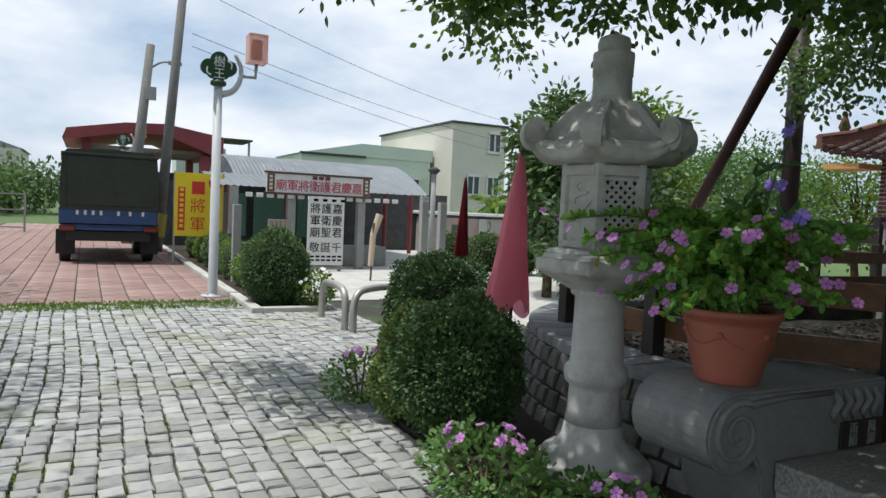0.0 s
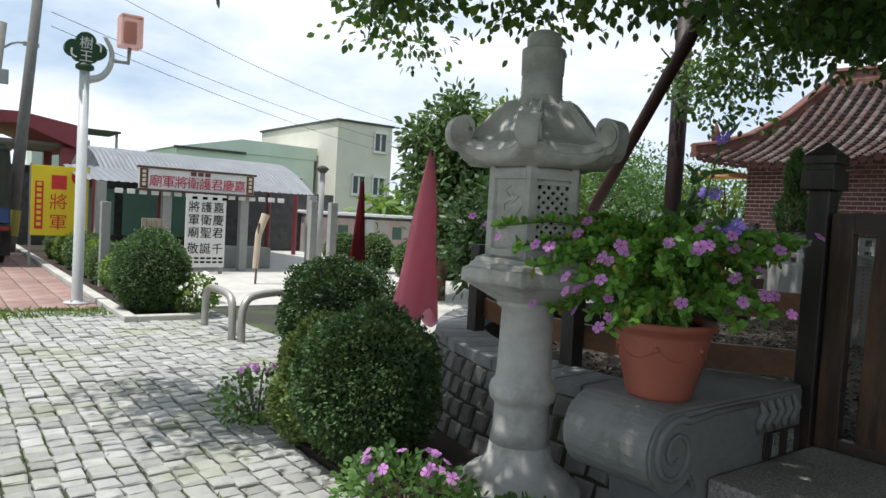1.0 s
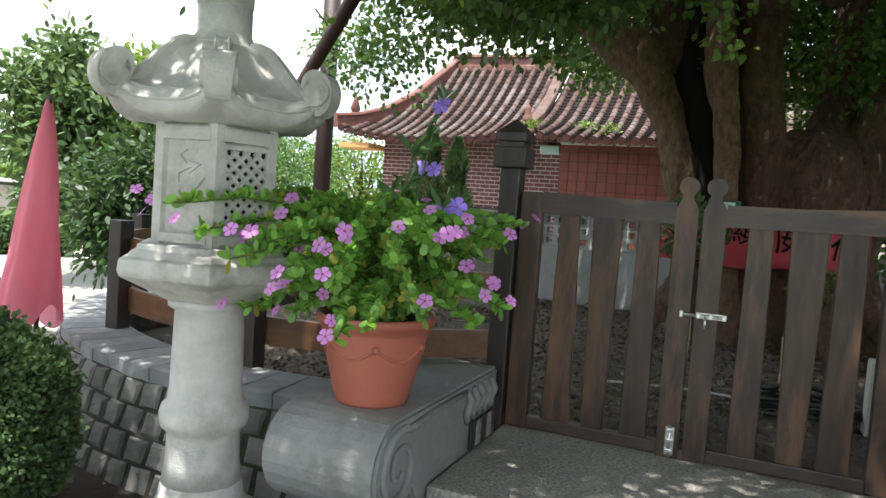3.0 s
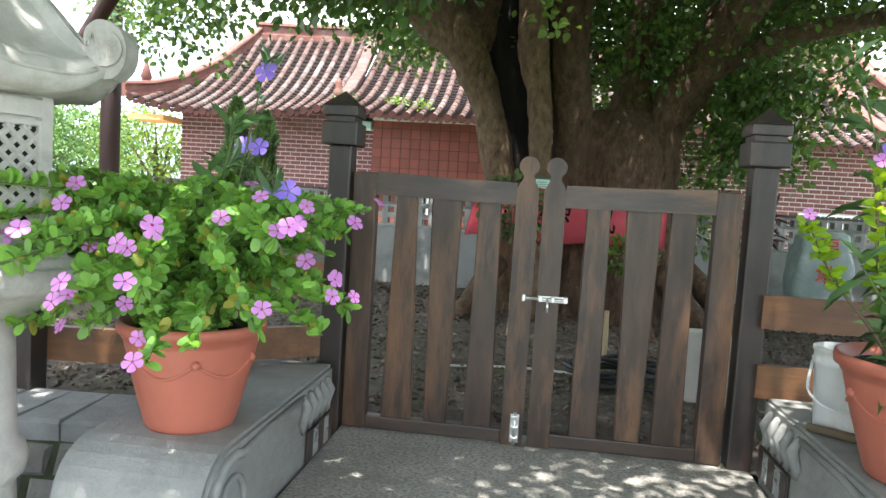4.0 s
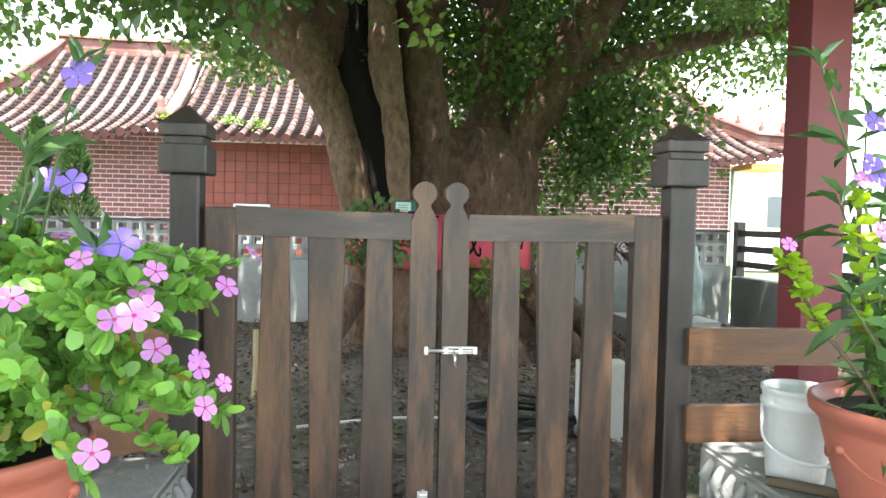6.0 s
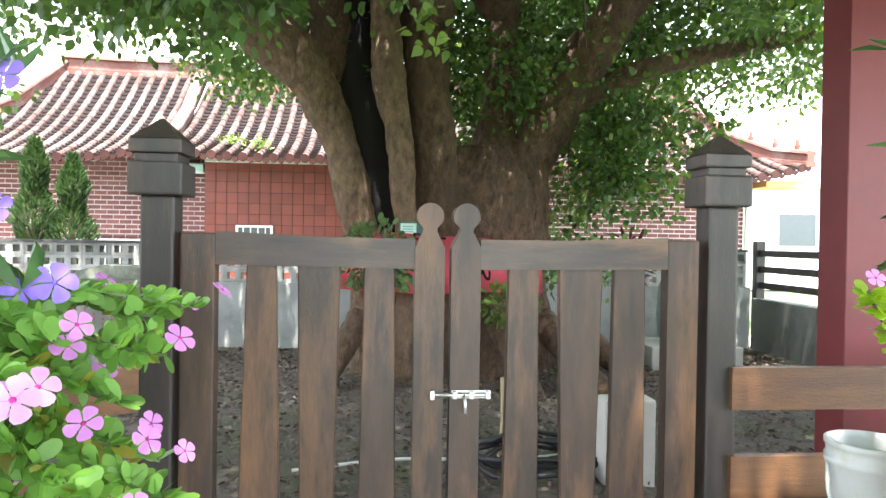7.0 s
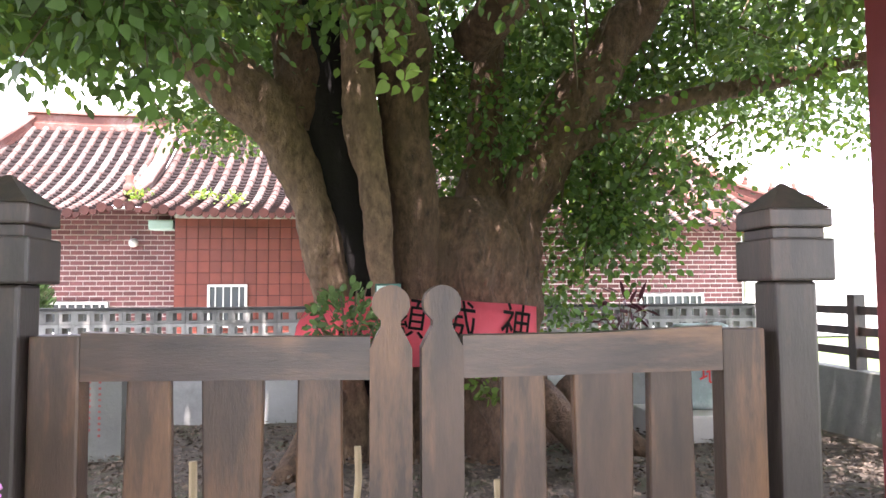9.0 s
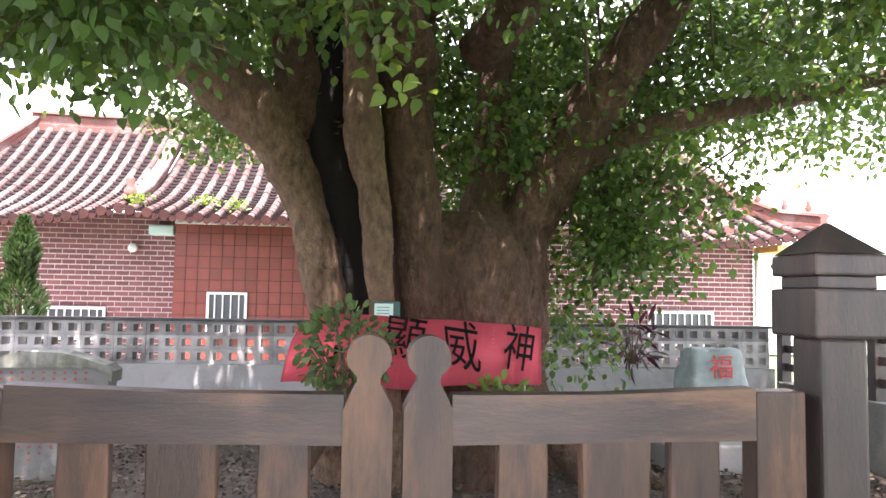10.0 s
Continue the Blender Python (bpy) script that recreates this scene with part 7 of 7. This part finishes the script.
for y in (-0.9, 0.4, 1.5):
    part("post", boxes(((0.1, y - 0.04, 2.5), (0.18, y + 0.04, 3.75))), CONPOST, tower)
shedb = thing("far_shed", (-60, -6.5, 0), "distant beige shed with a low gable", "shed")
part("wall", boxes(((-4, -4, 0), (4, 2.2, 4.2))), CREAM, shedb)
part("roof", extrude_outline(bmesh.new(), [(-4.2, 4.2), (2.4, 4.2), (-0.9, 5.3)], 8, Matrix.Translation((4, 0, 0)) @ Matrix.Rotation(radians(90), 4, "Z")), CONPOST, shedb)
whiteb = thing("white_house", (14, 24, 0), "bright white house behind the temple's end", "house")
part("wall", boxes(((-4, -2, 0), (6, 4, 3.2))), WHITE, whiteb)
part("roof_band", boxes(((-4.2, -2.2, 3.2), (6.2, 4.2, 3.45))), CREAM, whiteb)
part("window", boxes(((-3.0, -2.05, 1.4), (-1.8, -2.0, 2.4))), DARKGLASS, whiteb)


# ---- boundary wall with a tiled cap, far side of the forecourt ----
fw = thing("boundary_wall", (-17, 11.5, 0), "grey boundary wall with a pale tiled cap", "wall")
part("wall", boxes(((-3, -2.6, 0), (-2.8, 6, 1.06))), material("weathered_red_wall", (0.40, 0.31, 0.28), (0.30, 0.23, 0.21), 0.9, 0, 2, 0.2, 30, spots=(0.33, 0.33, 0.30), spot_scale=1.0), fw)
# recessed strip coloured dark for the shade below the coping
part("shadow_course", boxes(((-2.95, -2.62, 1.06), (-2.82, 6.02, 1.15))), CAPGREY, fw, "dark recessed strip painted as the shade under the cap")
for k in range(5):
    part("pier", boxes(((-2.83, -2.5 + 2.0 * k, 0), (-2.72, -2.2 + 2.0 * k, 1.06)), bevel=0.01), PLASTER, fw)
    part("opening", boxes(((-2.805, -1.45 + 2.0 * k, 0.45), (-2.79, -1.1 + 2.0 * k, 0.85)), bevel=0.004), plain("dark_green_grille", (0.05, 0.10, 0.07), 0.7), fw)
part("cap", boxes(((-3.15, -2.7, 1.15), (-2.65, 6.1, 1.25)), bevel=0.03), WHITE, fw, "pale tiled coping")

# ---- poles and wires ----
def utility_pole(base, top, r, label):
    p = thing("utility_pole", base, label, "pole", "utility poles")
    d = Vector(top) - Vector(base)
    part("pole", tube(bmesh.new(), [(0, 0, -0.1), tuple(d)], [r, r * 0.7], 12), GREENPOLE, p, smooth=True)
    return p, d


pA, dA = utility_pole((-21.0, 0.72, 0), (-21.0, 1.22, 5.4), 0.16, "grey concrete utility pole with a lamp arm")
part("arm", tube(bmesh.new(), spline([(0.0, 0.42, 4.7), (0.0, 0.75, 4.95), (0.0, 1.0, 5.0)], 8), 0.03, 6), CONPOST, pA, smooth=True)
part("lamp_head", boxes(((-0.06, 0.95, 4.93), (0.06, 1.3, 5.03)), bevel=0.02), CONPOST, pA)
part("meter_box", boxes(((0.1, 0.4, 3.9), (0.22, 0.65, 4.25)), bevel=0.01), CONPOST, pA)
pB, dB = utility_pole((-18.0, 1.22, 0), (-18.0, 1.78, 7.5), 0.13, "dark leaning utility pole")
part("hazard_band", tube(bmesh.new(), [(0, 0.04, 0.35), (0, 0.09, 0.9)], 0.142, 12), plain("yellow_black_band", (0.35, 0.28, 0.05), 0.7), pB, "yellow and black band")
for k, (a, b, sag) in enumerate((((-18, 1.9, 6.3), (-30, 24, 5.6), 0.8), ((-18, 1.9, 5.2), (-32, 24, 4.8), 0.5), ((-18, 1.9, 4.9), (-34, 24, 4.4), 0.4))):
    wire = thing("overhead_wire", a, "thin dark overhead wire", "wire", "overhead wires")
    pts = []
    for t in np.linspace(0, 1, 24):
        q = Vector(a).lerp(Vector(b), t) - Vector(a)
        pts.append(q - Vector((0, 0, sag * 4 * t * (1 - t))))
    part("wire", tube(bmesh.new(), pts, 0.007, 5), CABLE, wire)


# ---- other trees and greenery ----
def small_tree(loc, h, crown, label, seed, mat, clumps=90, per=46, size=(0.10, 0.17), trunk_r=0.09, spread=0.28, shape=LEAF_SHAPE):
    t = thing("small_tree", loc, label, "tree")
    rnd, rng = random.Random(seed), np.random.default_rng(seed)
    part("trunk", tube(bmesh.new(), spline([(0, 0, -0.05), (rnd.uniform(-0.1, 0.1), rnd.uniform(-0.1, 0.1), h * 0.4), (rnd.uniform(-0.2, 0.2), rnd.uniform(-0.2, 0.2), h * 0.85)], 10), [trunk_r * (1 - 0.06 * i) for i in range(10)], 10, 0.1), BARK, t, smooth=True)
    cs = []
    while len(cs) < clumps:
        q = rng.uniform(-1, 1, 3)
        e = np.linalg.norm(q)
        if e > 1 or noise.noise(Vector(q) * 2.0 + Vector((seed * 3.7, 0, 0))) < -0.15:
            continue
        cs.append(q * np.array(crown) + np.array((0, 0, h - crown[2] * 0.55)))
    bm = bmesh.new()
    for c in cs[::6]:
        tube(bm, [(0, 0, h * 0.45), tuple(np.array((c[0] * 0.5, c[1] * 0.5, (h * 0.45 + c[2]) / 2))), tuple(c)], [0.04, 0.025, 0.008], 5)
    tagged(part("limb_mass", bm, BARK, t), "", "", "", "stuff")
    p, w, s, r2 = leafy(np.array(cs), per, (spread, spread, spread * 0.7), size, seed)
    mesh_part("crown", leaf_mesh("crown", p, w, s, mat, shape, r2), t)
    return t


small_tree((-9.12, 6.13, 0), 2.75, (0.62, 0.62, 1.25), "slender dark broad-leaved tree beyond the flags", 61, LEAF_HEDGE, 64, 110, (0.09, 0.16), 0.08, 0.13)
small_tree((-9.6, 7.75, 0), 2.75, (1.25, 1.25, 1.35), "rounded light green tree in the forecourt", 62, LEAF_LIGHT, 130, 100, (0.09, 0.16), 0.08, 0.16)
small_tree((-7.2, 5.7, 0), 1.45, (0.6, 0.6, 0.7), "low dark leafy shrub tree behind the flag", 63, LEAF_DARK, 70, 100, (0.08, 0.14), 0.09, 0.2)
small_tree((-11.0, 11.5, 0), 2.35, (2.2, 2.0, 1.2), "light green tree behind the court", 64, LEAF, 140, 80, (0.07, 0.12), 0.09, 0.2)
small_tree((-13.0, 15.0, 0), 2.7, (2.6, 2.4, 1.4), "broad light green tree in the distance", 65, LEAF, 140, 80, (0.08, 0.14), 0.09, 0.24)
small_tree((-20.8, 13.2, 0), 1.7, (0.9, 1.9, 0.6), "bright broad-bladed plants behind the boundary wall", 67, LEAF_LIGHT, 40, 12, (0.4, 0.7), 0.05, 0.2, BLADE_SHAPE * np.array([1.8, 1, 1]))
small_tree((-9.5, 14.5, 0), 2.4, (1.4, 1.4, 1.1), "light green shrubbery beside the temple", 66, LEAF_LIGHT, 70, 70, (0.08, 0.14))
for i, (x, y, r) in enumerate(((-13.5, 7.6, 0.42), (-12.6, 7.9, 0.36), (-12.0, 8.4, 0.4), (-14.6, 7.4, 0.4))):
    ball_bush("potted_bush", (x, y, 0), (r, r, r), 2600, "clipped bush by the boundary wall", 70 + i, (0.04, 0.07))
for i, (x, y, s, h) in enumerate(((-46, -9, 5, 2.6), (-52, -4.5, 4.0, 2.2), (-48, -16, 6, 3.0))):
    small_tree((x, y, 0), h, (s, s, h * 0.5), "far row of green hedgerow trees", 80 + i, LEAF_HEDGE, 120, 34, (0.25, 0.45), 0.15, 0.6)

# cypress pair behind the court wall
for i, (x, y, h) in enumerate(((-5.84, 10.2, 2.45), (-5.42, 10.3, 2.28))):
    cy = thing("cypress", (x, y, 0.1), "slim dark green cypress behind the court wall", "tree", "cypresses")
    rng = np.random.default_rng(90 + i)
    nl = 5200
    zz = rng.uniform(0.02, 1, nl) ** 0.8
    rad = 0.30 * (1 - zz ** 2.2) ** 0.7 * (0.9 + 0.25 * np.sin(zz * 23 + i)) * rng.uniform(0.55, 1.05, nl)
    a = rng.uniform(0, 6.283, nl)
    p = np.stack([rad * np.cos(a), rad * np.sin(a), zz * h], 1)
    w = np.stack([np.cos(a) * 0.7, np.sin(a) * 0.7, np.ones(nl)], 1)
    mesh_part("foliage", leaf_mesh("foliage", p, w, rng.uniform(0.06, 0.11, nl), LEAF_DARK, BLADE_SHAPE * np.array([1.8, 1, 1]), rng), cy)
    part("trunk", tube(bmesh.new(), [(0, 0, 0), (0, 0, h * 0.8)], [0.05, 0.02], 8), BARK, cy)

# ---- maroon props and column ----
col = thing("steel_column", (0.637, 4.0, 0.2), "maroon painted square steel column inside the fence", "column")
part("shaft", boxes(((-0.105, -0.10, 0.03), (0.105, 0.10, 5.0)), bevel=0.006), REDSTEEL, col)
part("base_plate", boxes(((-0.17, -0.16, 0), (0.17, 0.16, 0.03))), REDSTEEL, col)
prop = thing("tree_prop", (-6.5, 8.13, 0.0), "maroon steel post with a leaning dark strut propping the crown", "prop")
part("post", tube(bmesh.new(), [(0, 0, -0.05), (0, 0, 4.6)], 0.115, 12), plain("dark_maroon_steel", (0.026, 0.009, 0.009), 0.6), prop, smooth=True)
part("strut", tube(bmesh.new(), [(-0.55, -2.05, 0.0), (1.31, -2.73, 2.0), (3.2, -3.43, 4.0)], 0.065, 10, 0.1), plain("dark_red_strut", (0.06, 0.02, 0.018), 0.6), prop, "leaning dark timber strut", smooth=True)

# ---- bits in the court ----
hose = thing("hose_coil", (-0.75, 4.35, 0.30), "loose coil of black hose on the dirt", "hose")
pts = []
for i in range(150):
    a = i * 0.21
    r = 0.30 + 0.05 * math.sin(i * 0.37)
    pts.append((r * math.cos(a), r * 0.8 * math.sin(a), 0.01 + 0.0012 * i * 0.5 + 0.012 * math.sin(i * 0.9)))
part("hose", tube(bmesh.new(), pts, 0.013, 6), CABLE, hose, smooth=True)
bench = thing("concrete_block_seat", (-0.36, 4.15, 0.25), "pale concrete slab leaning inside the gate", "block")
part("slab", boxes(((-0.12, -0.07, 0), (0.12, 0.07, 0.42)), bevel=0.012), CONCRETE, bench)
for x, y, h in ((-1.475, 5.6, 0.36), (-0.86, 4.6, 0.42), (-2.25, 5.1, 0.42)):
    stake = thing("bamboo_stake", (x, y, 0.25), "short split bamboo stake in the dirt", "stake", "bamboo stakes")
    part("stake", tube(bmesh.new(), [(0, 0, 0), (0.015, 0, h * 0.5), (0.01, 0.01, h)], 0.02, 7), BAMBOO, stake)
wirec = thing("white_cable", (-1.9, 4.3, 0.29), "thin pale cable trailing over the dirt", "cable")
part("cable", tube(bmesh.new(), spline([(0, 0, 0.01), (0.5, 0.15, 0.01), (1.1, 0.1, 0.02), (1.7, 0.35, 0.01)], 24), 0.008, 6), WHITE, wirec)

rng = np.random.default_rng(77)
nl = 24000
p = np.stack([rng.uniform(-4.6, 2.3, nl), rng.uniform(3.3, 8.1, nl), rng.uniform(0.265, 0.31, nl)], 1)
w = rng.normal(size=(nl, 3)) * np.array((1, 1, 0.25))
tagged(new("leaf_litter", leaf_mesh("leaf_litter", p, w, rng.uniform(0.02, 0.05, nl), material("dead_leaf", (0.17, 0.13, 0.10), (0.06, 0.045, 0.033), 0.9, 0, 5, 0, island=0.6), LEAF_SHAPE, rng)), "dry fallen leaves scattered on the dirt", "leaves", "", "stuff")

# shade trees beside the path, out of sight to the south
small_tree((-5.2, -3.35, 0), 5.0, (3.4, 1.1, 1.3), "broad-leaved roadside tree in full leaf", 68, LEAF, 170, 60, (0.08, 0.12), 0.14, 0.3)
small_tree((-11.0, -3.8, 0), 4.6, (3.6, 1.5, 1.5), "broad-leaved roadside tree in full leaf", 69, LEAF, 170, 60, (0.08, 0.12), 0.14, 0.3)


# ---- pieces: coping, wall setts, paving ----
def block_mesh(name, sx, sy, sz, bevel, mat, top_shift=0.0, seed=0):
    """A slightly uneven stone, its top at z = 0."""
    rnd = random.Random(seed)
    j = lambda: rnd.uniform(-1, 1) * top_shift
    v = []
    for z, k in ((-sz, 1.0), (-bevel, 1.0), (0.0, 1.0 - 2.2 * bevel / min(sx, sy))):
        for a, b in ((-1, -1), (1, -1), (1, 1), (-1, 1)):
            v.append((a * sx / 2 * k + j(), b * sy / 2 * k + j(), z + (j() * 0.4 if z == 0 else 0)))
    f = [(8, 9, 10, 11)]
    for l in (0, 4):
        for i in range(4):
            k = (i + 1) % 4
            f.append((l + i, l + k, l + 4 + k, l + 4 + i))
    me = bpy.data.meshes.new(name)
    me.from_pydata(v, [], f)
    me.materials.append(mat)
    return me


cop = [block_mesh("coping_stone", 0.163, 0.34, 0.07, 0.008, COPING, 0.004, k) for k in range(4)]
for i, (p, d, n) in enumerate(along(rim_line, 0.165)):
    ob = new("coping_stone", cop[i % 4])
    ob.parent = planter
    q = p - n * 0.135
    ob.matrix_basis = Matrix.Translation((q.x, q.y, 0.505)) @ Matrix.Rotation(math.atan2(d.y, d.x), 4, "Z")
ws = [block_mesh("wall_sett", 0.115, 0.105, 0.05, 0.012, WALLSETT, 0.006, 20 + k) for k in range(5)]
for i, (p, d, n) in enumerate(along(rim_line[:60], 0.135)):
    for k in range(4):
        t = (k + 0.5) / 4
        q = p + n * (0.20 + (0.035 - 0.20) * (t * 0.44 + 0.1) / 0.54 + 0.012) + d * (0.06 if k % 2 else 0)
        ob = new("wall_sett", ws[(i * 3 + k) % 5])
        ob.parent = planter
        m = Matrix((tuple(d) + (0,), (0, 0, 0, 0), (0, 0, 0, 0), (0, 0, 0, 1)))
        zax = (n + Vector((0, 0, 0.30))).normalized()
        yax = zax.cross(d).normalized()
        m = Matrix((d, yax, zax)).transposed().to_4x4()
        ob.matrix_basis = Matrix.Translation((q.x, q.y, 0.44 * t)) @ m @ Matrix.Rotation(random.uniform(-0.08, 0.08), 4, "Z")

pavement = bpy.data.objects["pavement"]
driveway = bpy.data.objects["driveway"]
setts = [block_mesh("sett", 0.112, 0.102, 0.05, 0.007, SETT, 0.006, 40 + k) for k in range(8)]
far_v, far_f = [], []
tmpl = [([tuple(v.co) for v in me.vertices], [tuple(pp.vertices) for pp in me.polygons]) for me in setts]
count = 0
for r in range(70):
    y = -5.2 + 0.112 * r
    x = -9.15
    while x < 3.4:
        wdt = random.uniform(0.085, 0.13)
        cx, cy = x + wdt / 2, y + random.uniform(-0.006, 0.006) + 0.035 * math.sin(x * 0.9 + 0.3)
        x += wdt + 0.010
        if cy > 1.35 and -4.08 < cx or (cy > 2.35 and cx > -5.6) or (cy > 2.5 and cx > -6.2):
            continue
        k = random.randrange(8)
        sx = wdt / 0.112
        ang = random.uniform(-0.05, 0.05)
        z = random.uniform(-0.006, 0.006)
        m = Matrix.Translation((cx, cy, z)) @ Matrix.Rotation(ang, 4, "Z") @ Matrix.Diagonal((sx, 1, 1, 1))
        if -3.75 < cx < -2.2 and -0.75 < cy < 1.26 and count < 300:
            ob = new("sett", setts[k])
            ob.parent = pavement
            ob.matrix_basis = m
            count += 1
        else:
            n = len(far_v)
            far_v += [tuple(m @ Vector(v)) for v in tmpl[k][0]]
            far_f += [tuple(n + i for i in f) for f in tmpl[k][1]]
raw("far_setts", far_v, far_f, SETT_FAR, pavement, "worn granite setts with moss in the joints", "stuff")
pav = [block_mesh("paver", 0.388, 0.288, 0.05, 0.006, PAVER, 0.002, 60 + k) for k in range(3)]
for i in range(26):
    for j in range(9):
        x, y = -9.42 - 0.4 * i - (0.2 if j % 2 else 0), -1.14 + 0.3 * j
        ob = new("paver", pav[(i * 5 + j) % 3])
        ob.parent = driveway
        ob.matrix_basis = Matrix.Translation((x, y, random.uniform(-0.003, 0.003)))
pv, pf = [], []
pt = ([tuple(v.co) for v in pav[0].vertices], [tuple(pp.vertices) for pp in pav[0].polygons])
for i in range(60):
    for j in range(-6, 9):
        if i < 26 and j >= 0:
            continue
        n = len(pv)
        pv += [(v[0] - 9.42 - 0.4 * i - (0.2 if j % 2 else 0), v[1] - 1.14 + 0.3 * j, v[2]) for v in pt[0]]
        pf += [tuple(n + q for q in f) for f in pt[1]]
raw("far_pavers", pv, pf, PAVER, driveway, "faded red paving", "stuff")

# grass tufts in the joints of the paving
rng = np.random.default_rng(5)
nl = 11000
gx = rng.uniform(-9.0, -3.0, nl)
gy = -5.2 + 0.112 * np.round((rng.normal(-0.3, 0.85, nl) + 5.2) / 0.112 - 0.5) + 0.056
keep = np.array([noise.noise(Vector((a * 0.9, b * 1.3, 4.0))) > -0.05 for a, b in zip(gx, gy)]) & (gy < 1.2) & (gy > -2.0)
p = np.stack([gx, gy + 0.035 * np.sin(gx * 0.9 + 0.3) + rng.uniform(-0.01, 0.01, nl), np.full(nl, -0.025)], 1)[keep]
w = rng.normal(size=p.shape) * np.array((0.6, 0.6, 0.2)) + np.array((0, 0, 0.8))
tagged(new("joint_grass", leaf_mesh("joint_grass", p, w, rng.uniform(0.016, 0.036, len(p)), LEAF_LIGHT, BLADE_SHAPE * np.array([2.2, 1, 1]), rng)), "tufts of grass and moss in the sett joints", "grass", "", "stuff")
nl = 2600
p = np.stack([rng.uniform(-9.35, -8.7, nl), rng.uniform(-1.4, 1.4, nl), np.full(nl, -0.02)], 1)
w = rng.normal(size=p.shape) * np.array((0.6, 0.6, 0.2)) + np.array((0, 0, 0.8))
tagged(new("verge_grass", leaf_mesh("verge_grass", p, w, rng.uniform(0.03, 0.08, nl), LEAF_LIGHT, BLADE_SHAPE * np.array([1.6, 1, 1]), rng)), "sparse grass along the edge of the driveway", "grass", "", "stuff")

# wire-mesh field fence beyond the driveway
ff = thing("field_fence", (-26.0, -6.0, 0), "thin grey steel fence along the green field", "fence")
for k in range(9):
    part("post", boxes(((-0.03, -6.0 + 1.25 * k - 0.03, -0.06), (0.03, -6.0 + 1.25 * k + 0.03, 1.25))), CONPOST, ff)
for z in (0.15, 0.7, 1.2):
    part("rail", boxes(((-0.02, -6.0, z - 0.02), (0.02, 4.0, z + 0.02))), CONPOST, ff)
